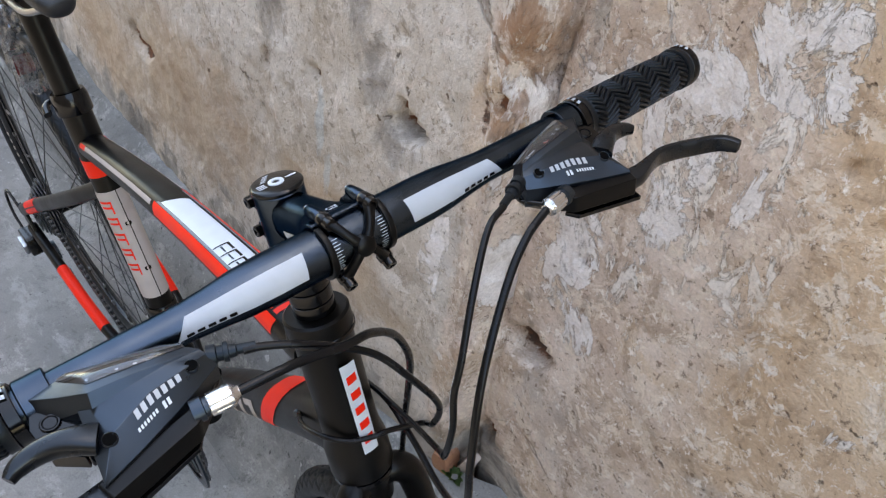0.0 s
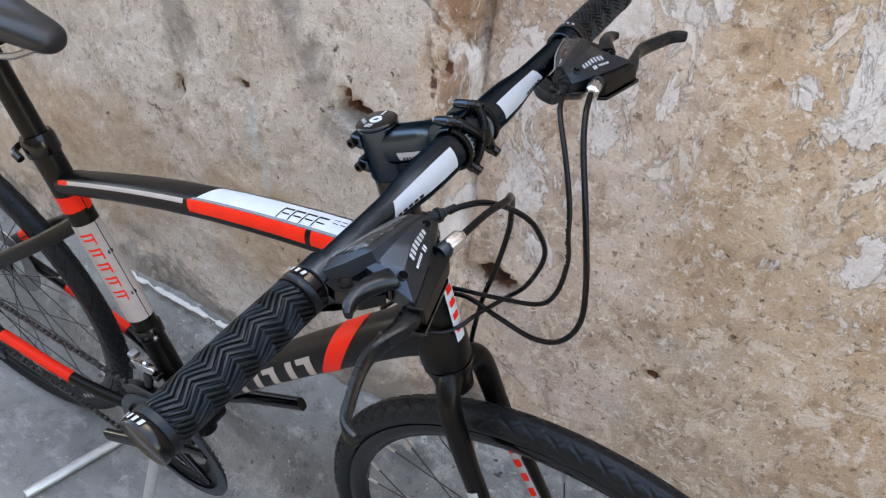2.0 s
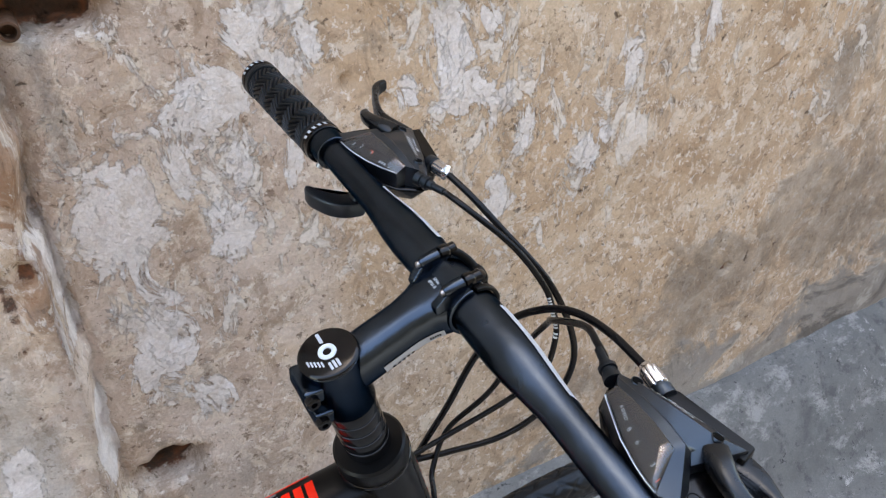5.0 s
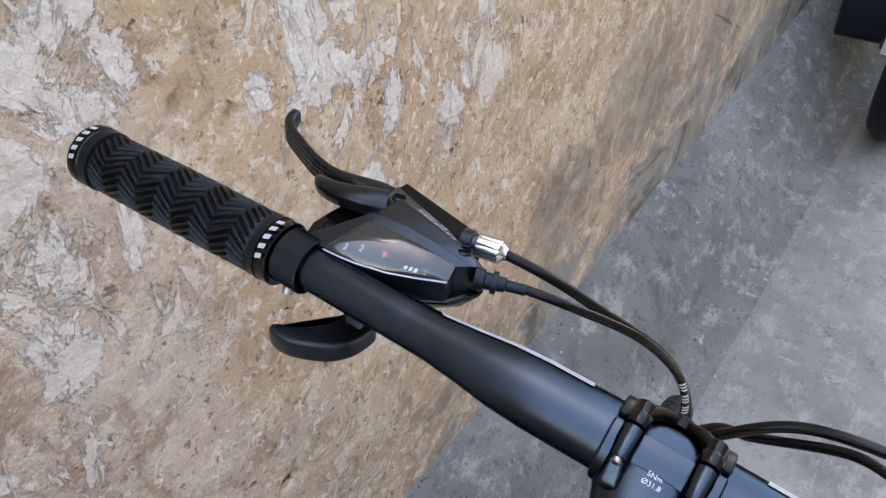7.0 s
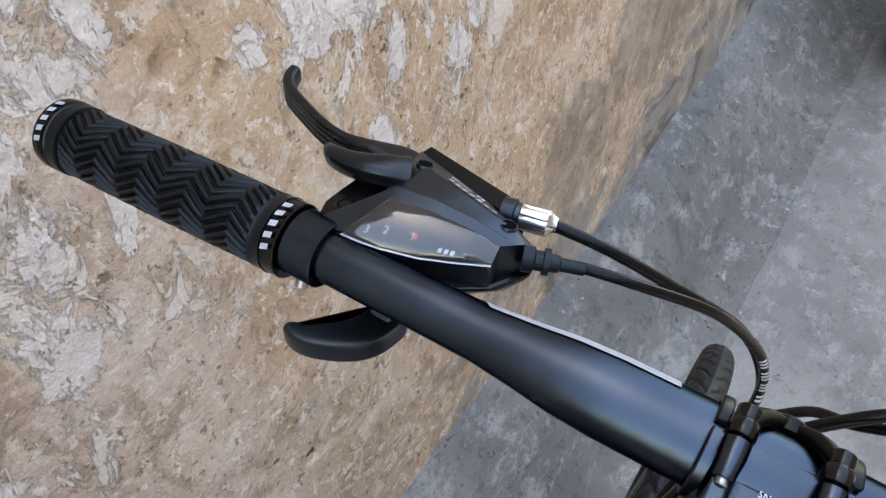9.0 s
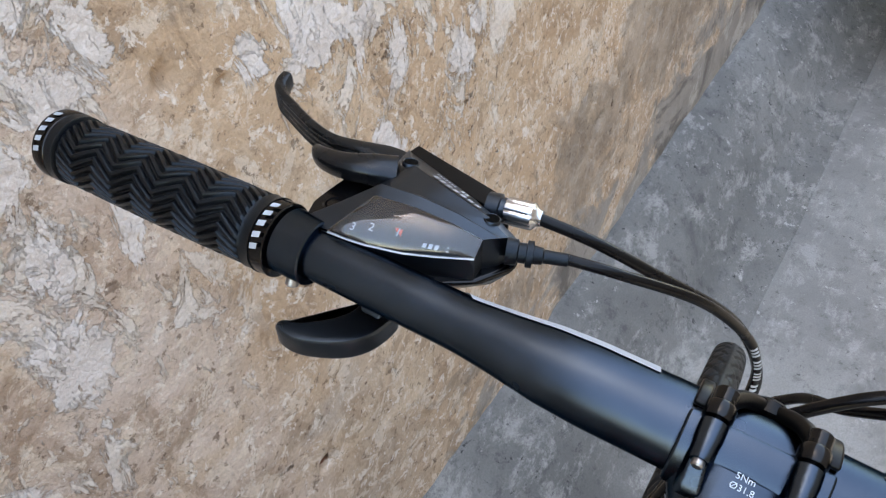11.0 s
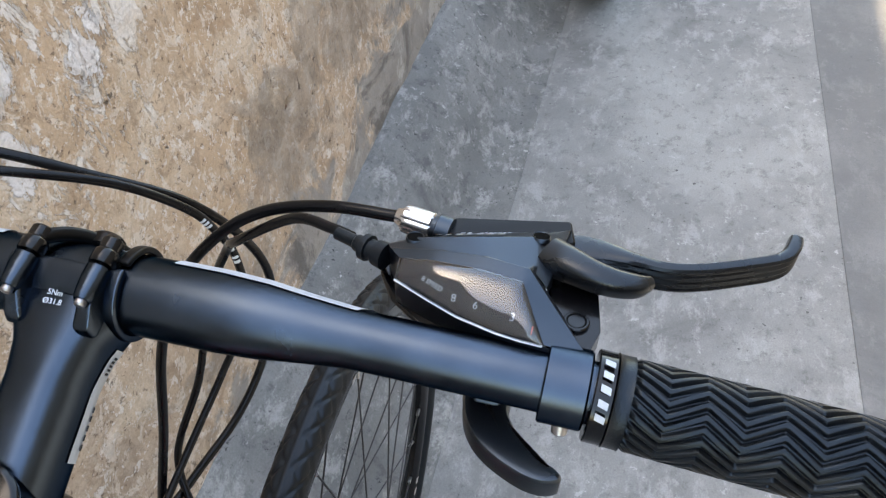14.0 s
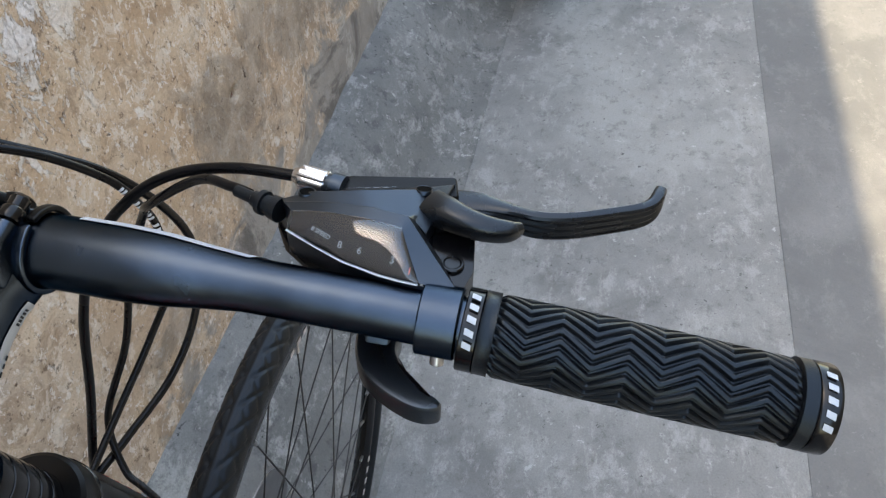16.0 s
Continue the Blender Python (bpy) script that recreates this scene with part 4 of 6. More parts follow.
        for x, y in ((0.0936, 0.1310), (0.0916, 0.1390), (0.0910, 0.1425), (0.0890, 0.1508)):
            part("gear_dot", turned([(0, 0.0005), (0.0002, 0.0005), (0.0002, 0.0)], on_face(x, y, 0.0005), on_face(x, y, 0.0015), 8), WHITE, unit)
    else:
        bm = bmesh.new()
        for i in range(7):
            y = 0.1256 - 0.0021 * i
            x = 0.0948 + (0.1256 - y) * 0.31
            bm.faces.new([bm.verts.new(on_face(a, b, 0.0008)) for a, b in ((x - 0.0009, y), (x - 0.0004, y - 0.0014), (x + 0.0011, y - 0.0014), (x + 0.0006, y))])
        part("mark", bm, PALE, unit, "row of pale bars")
    # light bars on the sloping front panel in the place of the mark
    def front_bars(y0, y1, k0, k1, count, name, mat):
        """Bars between two shares of the panel's width, from its upper edge (0) to its lower one (1)."""
        bm = bmesh.new()
        w = (y1 - y0) / count
        edge = lambda rw, y: Vector([float(np.interp(y, [p[1] for p in rw], [p[i] for p in rw])) for i in range(3)])
        for i in range(count):
            ya, yb = y0 + w * i, y0 + w * (i + 0.62)
            q = []
            for y, k in ((ya, k0), (yb, k0), (yb, k1), (ya, k1)):
                v = edge(crease, y).lerp(edge(front, y), k)
                q.append(bm.verts.new(Q((v.x, y, v.z)) + Vector((0.0004, 0, 0.0006))))
            bm.faces.new(q)
        part(name, bm, mat, unit, "row of pale bars")
    front_bars(0.1155, 0.1400, 0.03, 0.30, 7, "mark", WHITE)
    front_bars(0.1300, 0.1410, 0.48, 0.60, 7, "small_mark", PALE)
    front_bars(0.1235, 0.1280, 0.44, 0.66, 2, "small_mark", PALE)
    for x, y, nx in ((0.1268, 0.1512, 0.30), (0.1150, 0.1092, 0.20)):
        p = drop(x, y, 0.0002)
        nrm = Vector((nx, 0, 0.9))
        # flush black disc in place of the hole's shade
        well = part("screw_hole", turned([(0.0003, 0.0), (0.0003, 0.0029), (-0.0014, 0.0030)], p, p + nrm, 24, closed=False), RECESS_SHADE, unit, "black disc for the shade in a screw hole")
        part("hole_rim", turned([(-0.0006, 0.0028), (0.0003, 0.0028), (0.0005, 0.0030), (0.0003, 0.0032), (-0.0012, 0.0034)], p, p + nrm, 28, closed=False), BLACK_PLASTIC, well)

    # clamp band round the bar and its bolt
    o, e = bar_at(sg * 0.1585), bar_at(sg * 0.1728)
    part("clamp_band", turned([(0, 0.0102), (0, 0.0122), (0.0005, 0.0128), (0.0133, 0.0128), (0.0140, 0.0122), (0.0140, 0.0102)], o, e, 48, closed=False), BLACK_ANOD, unit, "satin black clamp band round the bar")
    bm = hull([S(p) for p in ((0.086, 0.159, 0.9625), (0.086, 0.1725, 0.9625), (0.096, 0.1755, 0.9625), (0.104, 0.1745, 0.9625), (0.112, 0.1735, 0.9620), (0.122, 0.162, 0.9612), (0.106, 0.155, 0.9620),
                              (0.086, 0.159, 0.9535), (0.086, 0.1725, 0.9535), (0.096, 0.1755, 0.9535), (0.104, 0.1745, 0.9535), (0.112, 0.1735, 0.9530), (0.122, 0.162, 0.953), (0.106, 0.155, 0.953))])
    bevelled(part("pivot_plate", bm, BLACK_GLOSS, unit, "black pivot plate"), 0.0012, 2, 20)
    p = S((0.0978, 0.1674, 0.9628))
    part("pivot_bolt", turned([(-0.002, 0.0), (-0.002, 0.0044), (0.0004, 0.0044), (0.0008, 0.0040), (0.0008, 0.0034), (0.0002, 0.0031), (0.0006, 0.0028), (0.0006, 0.0)], p, p + Vector((0.1, 0, 1)), 28), BLACK_GLOSS, unit, "round black pivot bolt")
    p = bar_at(sg * 0.166) + Vector((-0.0068, 0, -0.0095))
    part("clamp_bolt", turned([(0, 0.0), (0, 0.0026), (0.004, 0.0026), (0.0044, 0.0022), (0.0044, 0.0012), (0.003, 0.0011), (0.003, 0.0)], p, p + Vector((-0.5, 0, -0.8)), 16), STEEL, unit, "steel hex bolt")

    # release trigger: a stubby hooked tongue between the shell and the brake lever
    way = spline([(0.1215, 0.1545, 0.9672), (0.1175, 0.1620, 0.9682), (0.1142, 0.1700, 0.9682), (0.1130, 0.1780, 0.9676), (0.1140, 0.1850, 0.9668), (0.1168, 0.1895, 0.9660)], 6)
    size = spline([(0.0072, 0.0046, 0), (0.0062, 0.0052, 0), (0.0050, 0.0052, 0), (0.0043, 0.0048, 0), (0.0036, 0.0042, 0), (0.0022, 0.0030, 0)], 6)
    part("release_trigger", sweep([S(p) for p in way], [(q.x, q.y) for q in size], (1, 0, 0), 24, power=2.7), BLACK_LEVER, unit, "black plastic finger trigger")
    bm = hull([S(p) for p in ((0.1150, 0.1505, 0.9660), (0.1250, 0.1540, 0.9660), (0.1250, 0.1610, 0.9660), (0.1150, 0.1610, 0.9660), (0.1150, 0.1505, 0.9560), (0.1250, 0.1540, 0.9560), (0.1250, 0.1610, 0.9560), (0.1150, 0.1610, 0.9560))])
    bevelled(part("trigger_root", bm, BLACK_GLOSS, unit), 0.0010, 2, 20)
    # thumb lever under the bar: a curved slab with a dished top, on a short arm
    edge = [(0.0900, 0.1495), (0.0810, 0.1500), (0.0745, 0.1535), (0.0695, 0.1585), (0.0655, 0.1635), (0.0632, 0.1685), (0.0608, 0.1708), (0.0582, 0.1700), (0.0567, 0.1655), (0.0570, 0.1600), (0.0590, 0.1540), (0.0625, 0.1470), (0.0670, 0.1410), (0.0730, 0.1365), (0.0800, 0.1340), (0.0880, 0.1335), (0.0915, 0.1400)]
    thumb = bevelled(part("thumb_lever", slab_of([S((x, y, 0)) for x, y in edge], 0.9175, 0.9305, 0.0034, 0.0004), BLACK_PLASTIC, unit, "black plastic thumb lever"), 0.0012, 3, 30)
    bm = hull([S(p) for p in ((0.0800, 0.1370, 0.9290), (0.0800, 0.1470, 0.9290), (0.0900, 0.1480, 0.9290), (0.0900, 0.1360, 0.9290), (0.0920, 0.1370, 0.9440), (0.0920, 0.1480, 0.9440), (0.1050, 0.1480, 0.9440), (0.1050, 0.1370, 0.9440))])
    bevelled(part("lever_arm", bm, BLACK_PLASTIC, unit), 0.002, 2, 20)
    writing("print", "HIGH" if sg > 0 else "LOW", 0.0046, facing(S((0.0705, 0.1500, 0.9294)), (0.60, -0.8, 0) if sg > 0 else (-0.60, -0.8, 0), (0.8, 0.60, 0) if sg > 0 else (0.8, -0.60, 0)), BLACK_FRAME, thumb)

    # brake lever: a broad flat root, then a tall blade ribbed on its rear face, with a hooked tip
    rows = [(0.1375, 0.1545, 0.9525, 0.0062, 0.0042), (0.1388, 0.1630, 0.9525, 0.0062, 0.0044), (0.1392, 0.1705, 0.9525, 0.0055, 0.0048), (0.1382, 0.1775, 0.9522, 0.0043, 0.0054), (0.1362, 0.1865, 0.9520, 0.0031, 0.0060), (0.1349, 0.1975, 0.9517, 0.0025, 0.0064),
            (0.1377, 0.2105, 0.9516, 0.0024, 0.0064), (0.1440, 0.2262, 0.9516, 0.0024, 0.0062), (0.1480, 0.2350, 0.9518, 0.0025, 0.0060), (0.1518, 0.2395, 0.9522, 0.0027, 0.0056), (0.1570, 0.2420, 0.9528, 0.0028, 0.0050), (0.1618, 0.2432, 0.9532, 0.0024, 0.0042)]
    mid = spline([(x, y, z) for x, y, z, _, _ in rows], 6)
    wide = [(p.x, p.y) for p in spline([(a, b, 0) for *_, a, b in rows], 6)]
    lever = part("brake_lever", ribbed_blade([S(p) for p in mid], wide, sg), BLACK_LEVER, unit, "satin black two-finger brake lever with a ribbed rear face")
    return unit


for sg in (-1, 1):
    build_unit(sg)


# stem
def build_stem():
    c = Vector((0.0793, 0, 0.9594))
    s0 = on_head(0.926)
    axis = (c - s0).normalized()
    up = Vector((-axis.z, 0, axis.x))
    pts = [s0 + axis * 0.004, s0 + axis * 0.026, s0 + axis * 0.046, s0 + axis * 0.057, s0 + axis * 0.065, s0 + axis * 0.0735]
    rad = [(0.0132, 0.0150), (0.0130, 0.0146), (0.0130, 0.0144), (0.0150, 0.0146), (0.0185, 0.0152), (0.0205, 0.0158)]
    pts_stem, rad_stem = pts, [tuple(np.array(rad[int(i / 4)]) * (1 - i % 4 / 4) + np.array(rad[min(int(i / 4) + 1, 5)]) * (i % 4 / 4)) for i in range(21)]
    stem = part("stem", sweep(spline(pts, 4), rad_stem, (0, 1, 0), 40, power=2.7), BLACK_ANOD, bike, "satin black stem clamping the handlebar")
    a, b = on_head(0.9445), on_head(0.902)
    L = (b - a).length
    part("steerer_clamp", turned([(0, 0.0), (0, 0.0152), (0.0012, 0.0162), (L - 0.0012, 0.0162), (L, 0.0154), (L, 0.0)], a, b, 48), BLACK_ANOD, stem)
    # rear pinch bolts
    for z in (0.9315, 0.911):
        p = on_head(z) + Vector((-0.0185, 0, -0.003))
        bm = hull([p + Vector((dx, dy, dz)) for dx in (-0.004, 0.008) for dy in (-0.012, 0.012) for dz in (-0.0052, 0.0052)])
        bevelled(part("pinch_lug", bm, BLACK_ANOD, stem), 0.0022, 3, 20)
        part("bolt", turned([(0, 0.0), (0, 0.0040), (0.004, 0.0040), (0.0046, 0.0034), (0.0046, 0.0019), (0.0025, 0.0017), (0.0025, 0.0)], p + Vector((-0.0005, -0.0112, 0)), p + Vector((-0.0005, -1, 0)), 18), BLACK_GLOSS, stem, "black socket bolt")
    # bar clamp: back half, and the X-shaped faceplate with two rings
    def ring(y0, y1, r0, r1, a0, a1, n=28):
        bm = bmesh.new()
        rows = []
        for i in range(n + 1):
            ang = radians(a0 + (a1 - a0) * i / n)
            dirv = Vector((math.cos(ang), 0, math.sin(ang)))
            rows.append([bm.verts.new(c + dirv * r + Vector((0, y, 0))) for r, y in ((r0, y0), (r1, y0), (r1, y1), (r0, y1))])
        for q0, q1 in zip(rows, rows[1:]):
            for j in range(4):
                bm.faces.new((q0[j], q0[(j + 1) % 4], q1[(j + 1) % 4], q1[j]))
        bm.faces.new(rows[0])
        bm.faces.new(rows[-1][::-1])
        return bm
    bevelled(part("bar_clamp", ring(-0.0205, 0.0205, 0.0137, 0.0168, 100, 275), BLACK_ANOD, stem), 0.001, 2, 40)
    face = bevelled(part("faceplate", ring(-0.0205, -0.0165, 0.0140, 0.0165, -85, 92), BLACK_FRAME, stem, "black X-shaped faceplate with four bolts"), 0.0008, 2, 40)
    bevelled(part("clamp_ring", ring(0.0165, 0.0205, 0.0140, 0.0165, -85, 92), BLACK_FRAME, stem), 0.0008, 2, 40)
    bolts = [(87, 0.0130), (87, -0.0130), (-40, 0.0130), (-40, -0.0130)]
    hub = c + Vector((math.cos(radians(17)), 0, math.sin(radians(17)))) * 0.0170
    part("faceplate_boss", turned([(-0.003, 0.0), (-0.003, 0.0062), (0.0010, 0.0058), (0.0020, 0.0046), (0.0022, 0.0)], hub, hub + Vector((1, 0, 0.3)), 24), BLACK_FRAME, face)
    for ang, y in bolts:
        steps = 9
        pts = []
        for i in range(steps + 1):
            t = i / steps
            aa = radians(17 + (ang - 17) * t)
            r = 0.0156 + 0.0030 * t ** 2
            pts.append(c + Vector((math.cos(aa) * r, y * t ** 0.8, math.sin(aa) * r)))
        part("faceplate_arm", sweep(pts, [(0.0034 - 0.0010 * math.sin(math.pi * i / steps), 0.0026) for i in range(steps + 1)], (0, 1, 0), 16, power=3), BLACK_FRAME, face)
        aa = radians(ang)
        rr = 0.0182 if ang > 0 else 0.0208
        p = c + Vector((math.cos(aa) * rr, y, math.sin(aa) * rr))
        ahead = Vector((0.985, 0, 0.17)) if ang > 0 else Vector((0.93, 0, -0.36))
 
        part("bolt_boss", turned([(-0.0052, 0.0), (-0.0052, 0.0040), (-0.0046, 0.0044), (-0.0008, 0.0044), (0, 0.0038), (0, 0.0)], p, p + ahead, 24), BLACK_GLOSS, face)
        part("bolt", turned([(-0.009, 0.0), (-0.009, 0.0022), (0, 0.0022), (0, 0.0033), (0.0003, 0.0036), (0.0042, 0.0036), (0.0048, 0.0031), (0.0048, 0.0018), (0.0026, 0.0017), (0.0026, 0.0)], p, p + ahead, 24, closed=False), BLACK_GLOSS, face, "glossy black socket bolt")
        if ang > 0:
            sd = 1 if y > 0 else -1
            ear = part("bolt_ear", turned([(-0.0185, 0.0), (-0.0185, 0.0026), (-0.0175, 0.0032), (-0.0110, 0.0040), (-0.0066, 0.0040), (-0.0060, 0.0034), (-0.0060, 0.0)], p, p + ahead, 24), BLACK_ANOD, stem)
            gus = [p + ahead * k + Vector((0, dy_, dz_)) for k, dy_, dz_ in ((-0.0065, -0.0038, -0.001), (-0.0065, 0.0038, -0.001), (-0.0065, -0.0042, -0.010), (-0.0065, 0.0042, -0.010), (-0.0180, -0.0024, -0.001), (-0.0180, 0.0024, -0.001), (-0.0240, -0.0030 - 0.001 * sd, -0.0075), (-0.0240, 0.0030 - 0.001 * sd, -0.0075), (-0.0240, -0.0036, -0.012), (-0.0240, 0.0036, -0.012))]
            bevelled(part("ear_web", hull(gus), BLACK_ANOD, stem), 0.0015, 3, 20)
            part("bolt_end", turned([(-0.0205, 0.0), (-0.0205, 0.0014), (-0.0200, 0.0019), (-0.0180, 0.0019), (-0.0180, 0.0)], p, p + ahead, 14), STEEL, ear, "bare bolt end")
    # graduation ticks on the bar inside the faceplate
    bm = bmesh.new()
    for sgn in (-1, 1):
        for i in range(15):
            aa = radians(-45 + i * 7.2)
            e = Vector((-math.sin(aa), 0, math.cos(aa))) * 0.0002
            n_ = Vector((math.cos(aa), 0, math.sin(aa)))
            q = c + n_ * 0.01412
            y0, y1 = (sgn * (0.0118 + 0.0012 * (i % 2)), sgn * 0.0163)
            bm.faces.new([bm.verts.new(v) for v in (q - e + Vector((0, y0, 0)), q + e + Vector((0, y0, 0)), q + e + Vector((0, y1, 0)), q - e + Vector((0, y1, 0)))])
    part("tick_marks", bm, PALE, stem, "fine pale graduation ticks")
    rt = Vector((0, -1, 0))
    p = s0 + axis * 0.0718 + up * 0.01590
    writing("print", "5Nm", 0.0027, facing(p + axis * 0.0015, rt, axis), PALE, stem)
    writing("print", "Ø31.8", 0.0027, facing(p - axis * 0.0015, rt, axis), PALE, stem)
    # sticker on each flank, with dark bars
    body = Tube(spline(pts_stem, 4), rad_stem, (0, 1, 0), 2.7)
    low_side = 1 if body.at(6, radians(90)).z < body.at(6, radians(270)).z else -1
    for mid in (low_side * 15, 180 - low_side * 15):
        d_ = 1 if mid > 90 else -1
        bm = bmesh.new()
        body.patch(bm, [(0.17, mid - 12), (0.70, mid - 12), (0.70, mid + 12), (0.17, mid + 12)], 0.0004, 24, 8)
        part("sticker", bm, WHITE, stem, "white sticker with two dark marks")
        bm = bmesh.new()
        for t0, off in ((0.21, 5), (0.50, -4)):
            for i in range(5):
                s_, a_ = t0 + i * 0.030, mid + d_ * off
                body.patch(bm, [(s_, a_ - 4), (s_ + 0.019, a_ - 4), (s_ + 0.019, a_ + 4), (s_, a_ + 4)], 0.0008, 2, 2)
        part("mark", bm, BLACK_GLOSS, stem)
    # top cap
    n = -HEAD
    a = on_head(0.9446)
    cap = part("top_cap", turned([(0, 0.0), (0, 0.0166), (0.0014, 0.0168), (0.0024, 0.0160), (0.0028, 0.0150), (0.0028, 0.0)], a, a + n, 48), BLACK_GLOSS, stem, "black top cap with a pale bolt")
    p = a + n * 0.0028
    part("cap_bolt", turned([(-0.0002, 0.0), (-0.0002, 0.0052), (0.0006, 0.0050), (0.0007, 0.0026), (-0.0001, 0.0023), (-0.0001, 0.0)], p, p + n, 28), PALE, cap, "pale aluminium cap bolt")
    fw = Vector((-n.z, 0, n.x)) * -1
    bm = bmesh.new()
    def cap_bar(f0, f1, l0, l1):
        q = p + n * 0.0003
        bm.faces.new([bm.verts.new(q + fw * f_ + Vector((0, l_, 0))) for f_, l_ in ((f0, l0), (f1, l0), (f1, l1), (f0, l1))])
    cap_bar(-0.0010, 0.0010, 0.0066, 0.0140)
    for i in range(5):
        cap_bar(-0.0105 + i * 0.0016 - 0.002, -0.0095 + i * 0.0016 - 0.002, -0.0035 - 0.0012 * i, 0.0005 - 0.0012 * i)
    for i in range(3):
        cap_bar(-0.003 + 0.0022 * i, -0.0015 + 0.0022 * i, -0.0125, -0.0070)
    part("cap_print", bm, WHITE, cap, "white printed bars")
    # spacers
    z = 0.902
    for h in (0.0098, 0.0098, 0.0098, 0.0098, 0.0098):
        a, b = on_head(z), on_head(z - h + 0.00005)
        L = (b - a).length
        part("spacer", turned([(0.0002, 0.0), (0.0002, 0.0140), (0.0007, 0.0148), (0.0012, 0.0149), (L - 0.0012, 0.0149), (L - 0.0007, 0.0148), (L - 0.0002, 0.0140), (L - 0.0002, 0.0)], a, b, 48, closed=False), BLACK_GLOSS, stem, "glossy black headset spacer")
        z -= h


build_stem()

# ---- frame ----
def build_frame():
    z0, z1 = 0.853, 0.706
    a, b = on_head(z0), on_head(z1)
    L = (b - a).length
    head = part("head_tube", turned([(0, 0.0), (0, 0.0215), (0.0015, 0.0232), (0.013, 0.0236), (0.018, 0.0215), (0.024, 0.0212), (L * 0.55, 0.0212), (L - 0.042, 0.0217), (L - 0.028, 0.0244), (L - 0.004, 0.0248), (L - 0.001, 0.0238), (L, 0.0)], a, b, 56), BLACK_FRAME, bike, "matt black head tube with a pale badge")
    part("headset_cup", turned([(0.0135, 0.0238), (0.0140, 0.0242), (0.0165, 0.0242), (0.0172, 0.0236)], a, b, 48, closed=False), BLACK_GLOSS, head)
    part("headset_cup", turned([(L, 0.0225), (L + 0.0005, 0.0240), (L + 0.004, 0.0240), (L + 0.005, 0.022)], a, b, 48), BLACK_GLOSS, head)
    t = Tube([a.lerp(b, k / 12) for k in range(13)], [0.0226] * 13, (1, 0, 0))
    bm = bmesh.new()
    t.patch(bm, [(0.24, -17), (0.24, 13), (0.84, 13), (0.84, -17)], 0.0012, 8, 10)
    part("badge", bm, PALE, head, "pale strip badge with red bars")
    bm = bmesh.new()
    for i in range(5):
        s = 0.30 + i * 0.095
        t.patch(bm, [(s, -12), (s + 0.008, 7), (s + 0.055, 7), (s + 0.047, -12)], 0.0016, 3, 6)
    part("mark", bm, RED, head, "red bars of the badge")

    # top tube: a shallow arch
    pts = spline([(0.022, 0, 0.811), (-0.05, 0, 0.8035), (-0.13, 0, 0.7915), (-0.215, 0, 0.775), (-0.30, 0, 0.754), (-0.39, 0, 0.728), (-0.487, 0, 0.697)], 8)
    m = len(pts)
    rad = [(0.0175 - 0.004 * i / m, 0.0205 - 0.0045 * i / m) for i in range(m)]
    tube = Tube(pts, rad, (0, 0, 1), 2.4)
    top = part("top_tube", tube.add(bmesh.new(), 40), BLACK_FRAME, bike, "matt black top tube with white and red panels")
    # angle 0 is up, and turns towards the bicycle's right with the sign below
    R = lambda ang: ang * SIDE
    SIDE = 1 if Tube(pts, rad, (0, 0, 1), 2.4).at(0, radians(90)).y < 0 else -1
    xs = [p.x for p in pts]
    s_of = lambda x: float(np.interp(-x, [-q for q in xs], np.linspace(0, 1, m)))
    def panel(x0, x1, a0, a1, slant0, slant1, mat, name, label="", both=True):
        for sd in ((1, -1) if both else (1,)):
            bm = bmesh.new()
            k = SIDE * sd
            tube.patch(bm, [(s_of(x0), k * a0), (s_of(x1), k * a0), (s_of(x1 + slant1), k * a1), (s_of(x0 + slant0), k * a1)], 0.0005, 40, 8)
            part(name, bm, mat, top, label)
    panel(-0.0315, -0.206, -26, 33, 0.0, -0.018, PALE, "panel", "pale grey panel", both=False)
    panel(-0.0085, -0.070, 43, 90, -0.003, 0.0, RED, "panel", "bright red panel")
    panel(-0.0765, -0.236, 43, 90, 0.0, 0.002, RED, "panel", "bright red panel")
    panel(-0.0315, -0.228, 34, 41.5, 0.0, -0.004, STRIPE, "stripe", "thin blue-grey stripe")
    panel(-0.242, -0.455, 46, 66, 0.0, 0.0, TAUPE, "stripe", "thin warm grey stripe")
    panel(-0.455, -0.475, 44, 68, 0.0, 0.0, RED, "stripe")
    for i in range(3):
        panel(-0.0085 - i * 0.0078, -0.0140 - i * 0.0078, -24, 33, -0.003, -0.003, RED, "short_stripe", "short red stripe", both=False)
    for sd in (1,):
        bm = bmesh.new()
        k = SIDE * sd
        for i in range(4):
            x0 = -0.0600 - i * 0.0138
            tube.patch(bm, [(s_of(x0), k * -4), (s_of(x0 - 0.011), k * -4), (s_of(x0 - 0.011), k * 0), (s_of(x0), k * 0)], 0.0009, 4, 2)
            tube.patch(bm, [(s_of(x0 - 0.001), k * 11), (s_of(x0 - 0.010), k * 11), (s_of(x0 - 0.010), k * 15), (s_of(x0 - 0.001), k * 15)], 0.0009, 4, 2)
            tube.patch(bm, [(s_of(x0 - 0.0102), k * -4), (s_of(x0 - 0.0117), k * -4), (s_of(x0 - 0.0142), k * 31), (s_of(x0 - 0.0127), k * 31)], 0.0009, 2, 6)
        for i in range(2):
            x0 = -0.040 - i * 0.0085
            tube.patch(bm, [(s_of(x0), k * 2), (s_of(x0 - 0.006), k * 2), (s_of(x0 - 0.006), k * 4), (s_of(x0), k * 4)], 0.0009, 2, 2)
